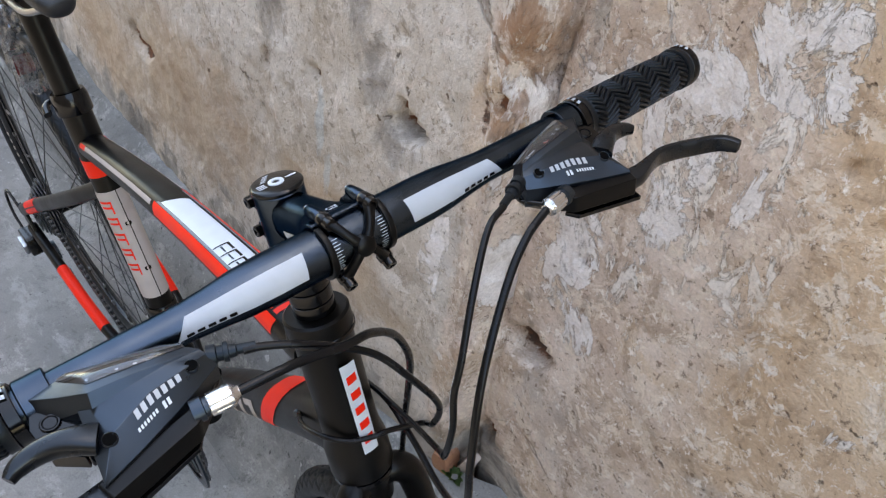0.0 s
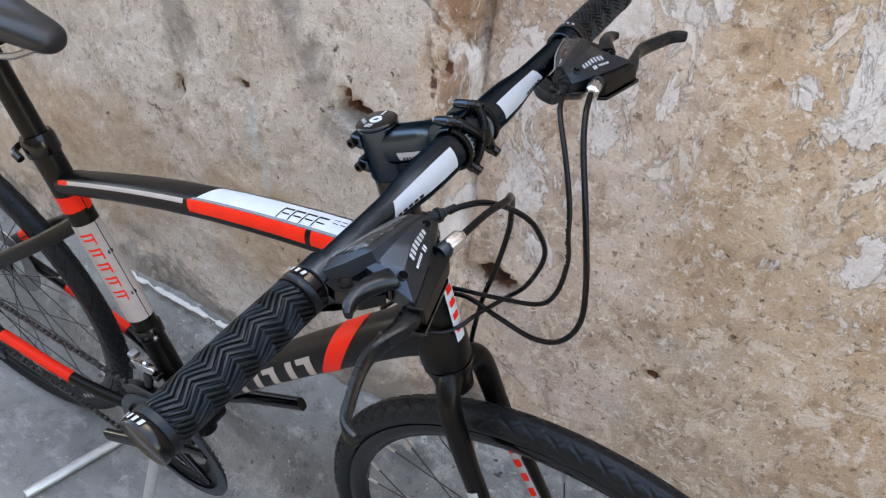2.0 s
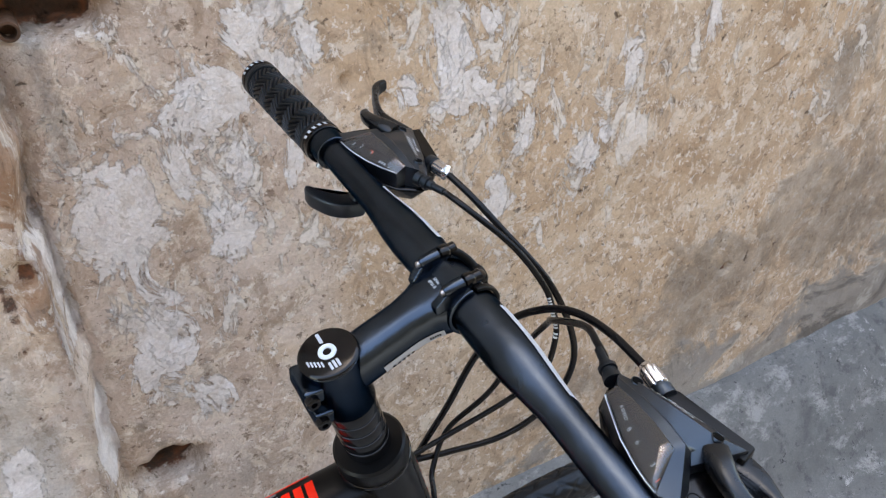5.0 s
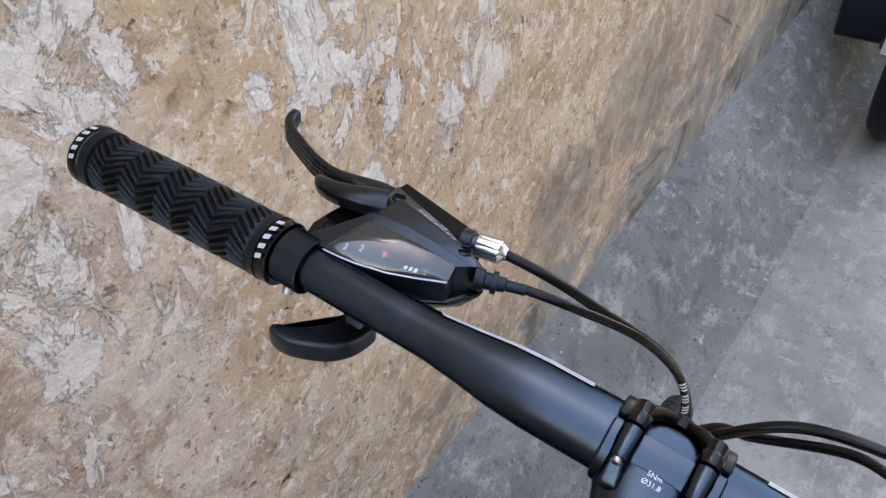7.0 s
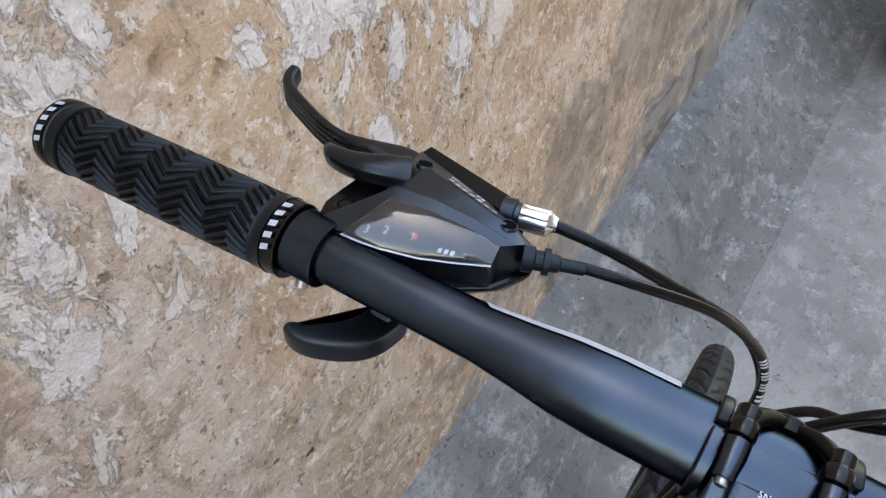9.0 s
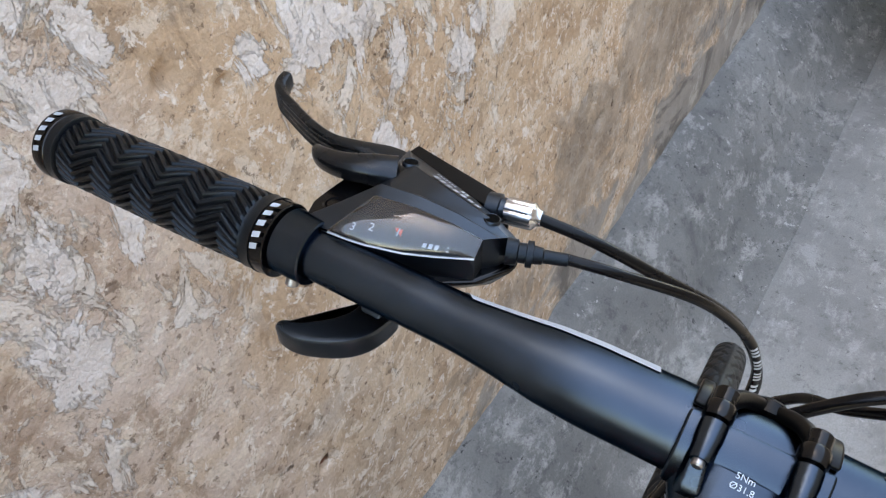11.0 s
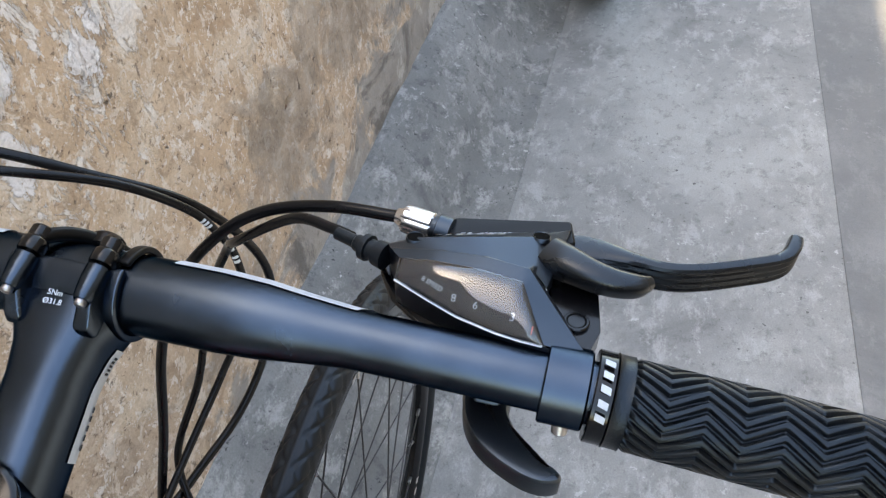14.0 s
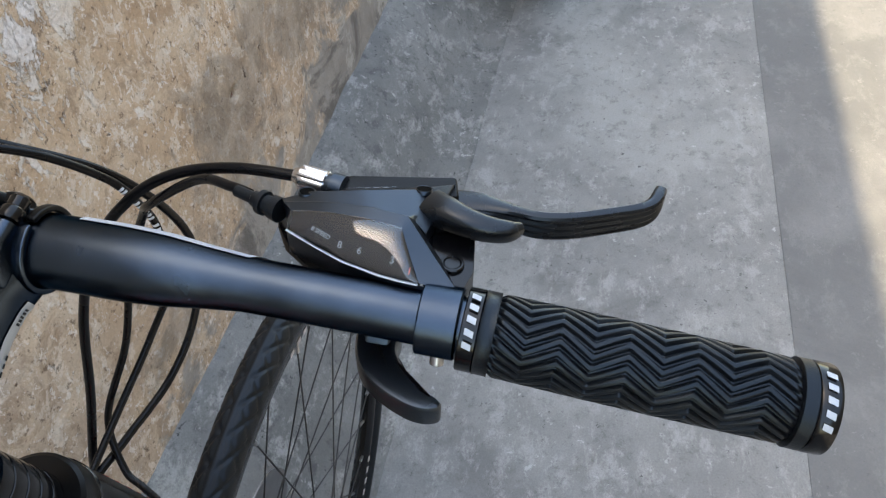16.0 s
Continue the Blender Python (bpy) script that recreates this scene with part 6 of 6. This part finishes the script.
def build_drive():
    bb = Vector((-0.385, 0, 0.278))
    crank = new("crankset")
    crank.empty_display_size = 0.05
    crank.parent = bike
    crank.matrix_basis = Matrix.Translation(bb)
    tagged(crank, "black triple crankset with a chain guard and bare crank arms")
    part("chainring", ring_of_teeth(0.092, 46, 0.005, -0.050, -0.047, 0.066), DARK_STEEL, crank)
    part("chainring", ring_of_teeth(0.072, 36, 0.005, -0.043, -0.040, 0.052), DARK_STEEL, crank)
    part("chain_guard", turned([(-0.001, 0.088), (-0.0005, 0.104), (0.0025, 0.104), (0.003, 0.088)], (0, -0.0555, 0), (0, 1, 0), 72, closed=False), BLACK_PLASTIC, crank, "black plastic chain guard")
    for i in range(5):
        a = 2 * math.pi * i / 5 + 0.4
        part("spider_arm", sweep([(0, -0.052, 0), (0.080 * math.cos(a), -0.052, 0.080 * math.sin(a))], [(0.006, 0.010), (0.004, 0.007)], n=12, power=3), BLACK_GLOSS, crank)
    for sg, a in ((-1, radians(204)), (1, radians(24))):
        e = Vector((0.170 * math.cos(a), sg * 0.070, 0.170 * math.sin(a)))
        arm = part("crank_arm", sweep([(0, sg * 0.058, 0), Vector((0, sg * 0.060, 0)).lerp(e, 0.3), e], [(0.008, 0.016), (0.007, 0.0125), (0.007, 0.011)], n=18, power=2.8), BLACK_GLOSS, crank, "black crank arm")
    # cassette
    cas = new("cassette")
    cas.empty_display_size = 0.03
    cas.parent = bike
    cas.matrix_basis = Matrix.Translation((-0.89, 0, 0.339))
    tagged(cas, "dark steel stack of rear sprockets")
    for i in range(7):
        part("sprocket", ring_of_teeth(0.026 + i * 0.0052, 12 + 2 * i, 0.0035, -0.056 + i * 0.0045, -0.054 + i * 0.0045, 0.015), DARK_STEEL, cas)
    # chain: two runs of links joined in one loop
    hub, r1, r2 = Vector((-0.89, 0, 0.339)), 0.094, 0.045
    runs = []
    for s0, s1 in (((bb.x, bb.z + r1), (hub.x, hub.z + r2)), ((bb.x, bb.z - r1), (hub.x + 0.02, 0.215))):
        a, b = Vector((s0[0], -0.0485, s0[1])), Vector((s1[0], -0.045, s1[1]))
        k = int((b - a).length / 0.0127)
        bm = bmesh.new()
        for i in range(k):
            p, q = a.lerp(b, i / k), a.lerp(b, (i + 0.93) / k)
            off = 0.0028 if i % 2 else 0.0018
            for sd in (-off, off):
                o = Vector((0, sd, 0))
                sweep([p + o, p.lerp(q, 0.5) + o, q + o], [(0.0007, 0.0042), (0.0007, 0.0030), (0.0007, 0.0042)], n=8, bm=bm)
            sweep([p + Vector((0, -0.0034, 0)), p + Vector((0, 0.0034, 0))], 0.0036, (1, 0, 0), n=8, bm=bm)
        tagged(part("chain", bm, DARK_STEEL, bike, "dark bicycle chain"), kind="stuff")
    # rear derailleur
    d = Vector((-0.885, -0.078, 0.295))
    der = bevelled(part("rear_derailleur", hull([d + Vector(v) for v in ((-0.025, -0.012, 0.02), (0.02, -0.012, 0.024), (0.03, -0.01, -0.01), (-0.02, -0.014, -0.03), (-0.025, 0.012, 0.02), (0.02, 0.012, 0.024), (0.03, 0.012, -0.01), (-0.02, 0.012, -0.03))]), BLACK_GLOSS, bike, "black and silver rear derailleur"), 0.004, 3)
    bevelled(part("derailleur_plate", hull([d + Vector(v) for v in ((-0.022, -0.018, 0.006), (0.018, -0.018, 0.01), (0.014, -0.018, -0.012), (-0.018, -0.018, -0.014), (-0.022, -0.012, 0.006), (0.018, -0.012, 0.01), (0.014, -0.012, -0.012), (-0.018, -0.012, -0.014))]), STEEL, der, "silver plate"), 0.002)
    bevelled(part("derailleur_cage", hull([d + Vector(v) for v in ((0.0, 0.016, -0.02), (0.018, 0.016, -0.02), (0.04, 0.016, -0.10), (0.018, 0.016, -0.106), (0.0, 0.020, -0.02), (0.018, 0.020, -0.02), (0.04, 0.020, -0.10), (0.018, 0.020, -0.106))]), BLACK_GLOSS, der), 0.002)
    for dz, dx in ((-0.03, 0.01), (-0.09, 0.028)):
        part("jockey_wheel", turned([(0.017, 0.0), (0.017, 0.019), (0.023, 0.019), (0.023, 0.0)], d + Vector((dx, 0.008, dz)), d + Vector((dx, 1, dz)), 20), BLACK_PLASTIC, der)
    part("derailleur_cable", sweep(spline([(-0.912, -0.080, 0.305), (-0.955, -0.080, 0.315), (-0.97, -0.077, 0.345), (-0.94, -0.074, 0.375), (-0.88, -0.072, 0.368)], 6), 0.0024, n=10), CABLE, der)
    # front derailleur, silver clamp on the seat tube
    f = Vector((-0.404, -0.038, 0.436))
    st0 = Vector((-0.44 - 0.27 * (0.452 - 0.495), 0, 0.452))
    st1 = st0 + Vector((-0.27, 0, 1)).normalized() * 0.018
    fd = part("front_derailleur", turned([(0, 0.0172), (0, 0.0200), (0.001, 0.0206), (0.017, 0.0206), (0.018, 0.0200), (0.018, 0.0172)], st0, st1, 36, closed=False), BLACK_GLOSS, bike, "front derailleur with a silver linkage clamped to the seat tube")
    part("clamp_bolt", turned([(0, 0.0), (0, 0.0038), (0.005, 0.0038), (0.0055, 0.003), (0.0055, 0.0)], st0.lerp(st1, 0.5) + Vector((0.020, -0.006, 0)), st0.lerp(st1, 0.5) + Vector((1, -0.4, 0)), 14), CHROME, fd)
    bevelled(part("linkage", hull([f + Vector(v) for v in ((-0.026, -0.006, 0.004), (-0.012, -0.008, 0.010), (0.012, -0.008, 0.014), (0.024, -0.004, 0.006), (0.018, -0.006, -0.006), (-0.016, -0.006, -0.010), (-0.022, 0.004, 0.002), (0.020, 0.006, 0.006), (0.0, 0.006, -0.008))]), CHROME, fd, "silver linkage plate"), 0.003, 3, 20)
    for dx, dz in ((-0.020, 0.012), (0.020, -0.010), (-0.026, -0.012), (0.004, -0.016)):
        bevelled(part("link_arm", hull([f + Vector((dx + a, b, dz + c)) for a in (-0.006, 0.006) for b in (-0.006, 0.008) for c in (-0.004, 0.005)]), STEEL if dz > 0 else BLACK_GLOSS, fd), 0.0025, 3, 20)
    part("limit_screw", turned([(0, 0.0), (0, 0.003), (0.006, 0.003), (0.0064, 0.0024), (0.0064, 0.0)], f + Vector((0.012, -0.004, 0.014)), f + Vector((0.012, -0.4, 1)), 12), CHROME, fd)
    g = Vector((-0.405, -0.044, 0.392))
    for yy in (-0.008, 0.004):
        bevelled(part("derailleur_cage", hull([g + Vector((x, yy + k, z)) for x, z in ((-0.062, -0.026), (-0.03, -0.004), (0.02, 0.004), (0.036, -0.012), (0.02, -0.018), (-0.05, -0.042)) for k in (0, 0.0022)]), DARK_STEEL, fd), 0.001)
    part("cage_arm", sweep([f + Vector((0.004, 0.0, -0.006)), g + Vector((-0.004, 0.0, -0.002))], [(0.005, 0.008), (0.004, 0.007)], n=12, power=3), BLACK_GLOSS, fd)
    # kickstand, leaning out on the drive side
    k0, k1 = Vector((-0.43, -0.045, 0.262)), Vector((-0.475, -0.130, 0.020))
    ks = part("kickstand", sweep([k0, k0.lerp(k1, 0.5), k1], [0.009, 0.0085, 0.0075], n=18), SILVER, bike, "silver kickstand with a black rubber foot")
    dr = (k1 - k0).normalized()
    part("rubber_foot", turned([(-0.03, 0.0), (-0.03, 0.0105), (0.008, 0.0125), (0.018, 0.0125), (0.020, 0.0)], k1 - dr * 0.008, k1 + dr, 20), RUBBER, ks, "black rubber foot")


SILVER = material("silver painted steel", (0.55, 0.55, 0.54), 0.35, 0.6, vary=0.08, vary_scale=60)
build_drive()


# ---- cables ----
def cable(points, r, label):
    return part("cable", sweep(spline(points, 10), r, n=14), CABLE, bike, label)


cable([(0.1165, -0.084, 0.9648), (0.1200, -0.0745, 0.9640), (0.1275, -0.0561, 0.9575), (0.1331, -0.0265, 0.9330), (0.144, -0.0117, 0.9120), (0.1456, 0.0082, 0.8696), (0.1296, 0.0171, 0.8225), (0.1048, 0.0275, 0.7837), (0.0850, 0.0139, 0.7645), (0.0785, 0.0010, 0.7600), (0.0710, -0.0130, 0.7600), (0.0580, -0.0250, 0.7615), (0.0350, -0.0290, 0.7510), (0.0150, -0.0235, 0.7345), (0.0030, -0.0165, 0.7240)], 0.0021, "thin black shift cable into the down tube")
cable([(0.1330, -0.0975, 0.9620), (0.1345, -0.0687, 0.9600), (0.1344, -0.0412, 0.9517), (0.1276, -0.0211, 0.9396), (0.1196, -0.001, 0.9141), (0.1108, 0.0142, 0.8727), (0.0974, 0.0218, 0.8197), (0.0784, 0.0314, 0.7529), (0.0667, 0.0373, 0.6703), (0.075, 0.058, 0.61), (0.110, 0.070, 0.53)], 0.0024, "black brake cable hanging down to the fork")
left_shift = [(0.1180, 0.0775, 0.9645), (0.1245, 0.0598, 0.9608), (0.1441, 0.0323, 0.9426), (0.1585, 0.013, 0.9189), (0.1632, 0.0043, 0.9012), (0.1671, 0.0005, 0.8782), (0.1614, 0.0, 0.8435), (0.1411, 0.0127, 0.8095), (0.0969, 0.02, 0.7882), (0.0473, 0.0232, 0.7717), (0.010, 0.027, 0.745), (-0.030, 0.0245, 0.700)]
cable(left_shift, 0.0021, "thin black shift cable looping below the bar")
cable([(0.1330, 0.0965, 0.9620), (0.1385, 0.076, 0.9560), (0.1486, 0.0531, 0.9417), (0.1699, 0.0181, 0.9102), (0.1844, -0.0011, 0.8651), (0.1846, -0.0023, 0.8243), (0.1682, 0.0037, 0.7884), (0.1403, 0.0117, 0.7688), (0.1018, 0.0209, 0.7654), (0.0624, 0.0270, 0.7660), (0.020, 0.031, 0.7400), (-0.035, 0.0255, 0.686)], 0.0024, "black brake cable looping below the bar")


def print_on_cable(points, s0, s1, count):
    t = Tube(spline(points, 10), [0.0021] * (10 * (len(points) - 1) + 1), (1, 0, 0))
    bm = bmesh.new()
    w = (s1 - s0) / count
    for i in range(count):
        if i % 4 == 3:
            continue
        t.patch(bm, [(s0 + w * i, 130), (s0 + w * (i + 0.6), 130), (s0 + w * (i + 0.6), 215), (s0 + w * i, 215)], 0.0002, 2, 6)
    part("mark", bm, PALE, bike, "small pale print on the cable")


print_on_cable(left_shift, 0.31, 0.46, 14)


# ---- a rod on the floor behind the bicycle ----
rod = bevelled(link("metal_rod", sweep([(-0.705, -0.075, 0.0095), (-0.668, 0.135, 0.0095)], 0.0095, n=16), SILVER, smooth=True), 0.001)
tagged(rod, "pale metal rod lying on the concrete by the wheel", "rod")


# ---- a parked scooter's wheel at the far end of the wall ----
def build_scooter():
    at = Vector((2.14, 0.045, 0.23))
    sc = new("scooter")
    sc.empty_display_size = 0.1
    sc.matrix_world = Matrix.Translation((at.x, at.y, 0))
    tagged(sc, "parked scooter with a black tyre and pale mudguard", "scooter")
    bm = bmesh.new()
    n, m = 64, 20
    vs = [[bm.verts.new(((0.18 + 0.05 * math.cos(2 * math.pi * j / m)) * math.cos(2 * math.pi * i / n), 0.052 * math.sin(2 * math.pi * j / m), 0.23 + (0.18 + 0.05 * math.cos(2 * math.pi * j / m)) * math.sin(2 * math.pi * i / n))) for j in range(m)] for i in range(n)]
    for i in range(n):
        for j in range(m):
            bm.faces.new((vs[i][j], vs[i][(j + 1) % m], vs[(i + 1) % n][(j + 1) % m], vs[(i + 1) % n][j]))
    part("tyre", bm, TYRE, sc, "black scooter tyre")
    part("wheel_disc", turned([(-0.03, 0.0), (-0.03, 0.05), (-0.012, 0.06), (-0.012, 0.135), (0.012, 0.135), (0.012, 0.06), (0.03, 0.05), (0.03, 0.0)], (0, 0, 0.23), (0, 1, 0.23), 40), DARK_STEEL, sc)
    bm = bmesh.new()
    rows = []
    for i in range(21):
        a = radians(20 + 140 * i / 20)
        rows.append([bm.verts.new(((0.255 - 0.03 * abs(y / 0.07) ** 2) * math.cos(a), y, 0.23 + (0.255 - 0.03 * abs(y / 0.07) ** 2) * math.sin(a))) for y in (-0.07, -0.05, -0.02, 0.02, 0.05, 0.07)])
    for r0, r1 in zip(rows, rows[1:]):
        for j in range(5):
            bm.faces.new((r0[j], r0[j + 1], r1[j + 1], r1[j]))
    bmesh.ops.solidify(bm, geom=bm.faces[:], thickness=0.004)
    part("mudguard", bm, PALE, sc, "pale grey mudguard")
    for sg in (-1, 1):
        part("fork_leg", sweep([(0.0, sg * 0.075, 0.23), (0.16, sg * 0.075, 0.75)], 0.018, n=14), DARK_STEEL, sc)
    # body added out of view to shade the floor beside the tyre
    bevelled(part("body", hull([(x, y, z) for x, y, z in ((0.16, 0.03, 0.16), (0.16, 0.24, 0.16), (0.12, 0.04, 0.50), (0.12, 0.24, 0.50), (1.1, 0.03, 0.16), (1.1, 0.24, 0.16), (1.1, 0.03, 0.62), (1.1, 0.24, 0.62))]), BLACK_PLASTIC, sc, "unseen dark lower body, added to shade the floor"), 0.03, 3)
    bevelled(part("front_panel", hull([(x, y, z) for x, y, z in ((0.14, -0.18, 0.42), (0.14, 0.18, 0.42), (0.30, -0.18, 1.0), (0.30, 0.18, 1.0), (0.26, -0.18, 0.38), (0.26, 0.18, 0.38), (0.40, -0.18, 1.0), (0.40, 0.18, 1.0))]), PALE, sc, "pale grey front panel"), 0.02, 3)


build_scooter()


# ---- a rusty pipe end in the wall's upper hole ----
def build_pipe_end():
    bm = bmesh.new()
    turned([(-0.03, 0.0), (-0.03, 0.0085), (0.020, 0.0085), (0.021, 0.0080), (0.021, 0.0060), (0.008, 0.0056), (0.008, 0.0)], (-0.099, 0.405, 1.022), (-0.099, 0.0, 1.022), 24, bm)
    ob = link("pipe_end", bm, RUST)
    tagged(ob, "rusty round pipe end sticking out of a hole in the wall", "pipe")


RUST = material("rusty iron", (0.10, 0.055, 0.035), 0.8, bump=0.5, bump_scale=900, vary=0.4, vary_scale=150, spec=0.2)
build_pipe_end()


# ---- the haunch edge's highlight, put in as a broken pale bead ----
def build_bead():
    pts, rad = [], []
    for i in range(61):
        s = i / 60
        p = BEAD0.lerp(BEAD1, s)
        n_ = noise.noise(Vector((s * 23, 0, 0)))
        pts.append(p + Vector((0, 0.004 * n_, 0.003 * noise.noise(Vector((s * 31, 5, 0))))))
        gap = 0.25 if noise.noise(Vector((s * 9, 3, 0))) < -0.22 else 1.0
        rad.append(((0.0060 + 0.002 * n_) * gap, (0.0042 + 0.0015 * n_) * gap))
    ob = link("trim_bead", sweep(pts, rad, (0, 1, 0), 12), EDGE_HIGHLIGHT)
    tagged(ob, "broken pale bead for the highlight on the haunch edge", "mortar", kind="structure")


BEAD0, BEAD1 = Vector((-0.84, 0.298, 0.216)), Vector((-0.45, 0.299, 0.216))
EDGE_HIGHLIGHT = concrete_material("pale edge highlight", (0.62, 0.60, 0.56), (0.70, 0.68, 0.64), (0.45, 0.43, 0.40), (0.78, 0.76, 0.72), 0.6)
build_bead()


# ---- broken pieces lying in the corner at the step's foot ----
def build_rubble(name, at, size, turn, seed, mat, label, category):
    """A broken lump: a box with knocked-off corners and uneven faces."""
    bm = bmesh.new()
    bmesh.ops.create_cube(bm, size=2.0)
    bmesh.ops.subdivide_edges(bm, edges=bm.edges[:], cuts=5, use_grid_fill=True)
    off = Vector((seed * 3.7, seed * 1.3, seed * 2.1))
    for v in bm.verts:
        n_ = v.co.copy()
        k = 1 - 0.16 * max(0.0, n_.length - 1.25) ** 1.2 + 0.20 * noise.noise(n_ * 0.9 + off) + 0.07 * noise.noise(n_ * 3.1 + off)
        v.co = Vector((n_.x * size[0] * k, n_.y * size[1] * k, n_.z * size[2] * k))
    bm.transform(pose(*at, *turn))
    tagged(link(name, bm, mat), label, category)


BRICK_RED = concrete_material("broken red brick", (0.30, 0.125, 0.065), (0.38, 0.17, 0.09), (0.14, 0.07, 0.045), (0.44, 0.27, 0.18), 0.8)
STONE = concrete_material("pale pinkish stone", (0.36, 0.295, 0.25), (0.43, 0.36, 0.31), (0.20, 0.16, 0.135), (0.52, 0.45, 0.40), 0.7)
build_rubble("brick_fragment", (-0.138, 0.347, 0.222), (0.013, 0.017, 0.026), (6, -5, 12), 1, BRICK_RED, "broken red brick piece at the wall's foot", "brick")
build_rubble("stone_fragment", (-0.108, 0.364, 0.230), (0.009, 0.010, 0.030), (14, 18, 20), 2, STONE, "pale broken stone leaning in the wall's corner", "stone")


# ---- a small weed in the crack at the wall's foot ----
def build_weed():
    rnd = random.Random(5)
    plant = new("weed")
    plant.empty_display_size = 0.03
    plant.matrix_world = Matrix.Translation((-0.110, 0.343, 0.208))
    tagged(plant, "small green weed growing from the crack at the wall's foot", "weed")
    for i in range(26):
        a, lean, size = rnd.uniform(0, 2 * math.pi), rnd.uniform(0.3, 1.1), rnd.uniform(0.010, 0.024)
        out = Vector((math.cos(a), math.sin(a) * 0.7 - 0.25, 0))
        base = out * 0.004
        bm = bmesh.new()
        side = Vector((-out.y, out.x, 0)).normalized()
        rows = []
        for j in range(6):
            t = j / 5
            p = base + out * size * lean * t ** 1.4 + Vector((0, 0, size * (1.3 * t - 0.5 * t * t)))
            w = size * 0.22 * math.sin(math.pi * (0.12 + 0.86 * t))
            rows.append([bm.verts.new(p + side * w * s + Vector((0, 0, -0.15 * w * abs(s)))) for s in (-1, 0, 1)])
        for r0, r1 in zip(rows, rows[1:]):
            for k in range(2):
                bm.faces.new((r0[k], r0[k + 1], r1[k + 1], r1[k]))
        bmesh.ops.solidify(bm, geom=bm.faces[:], thickness=0.0004)
        part("leaf", bm, LEAF, plant)


LEAF = material("green weed leaf", (0.045, 0.085, 0.022), 0.55, vary=0.35, vary_scale=60, spec=0.3)
build_weed()
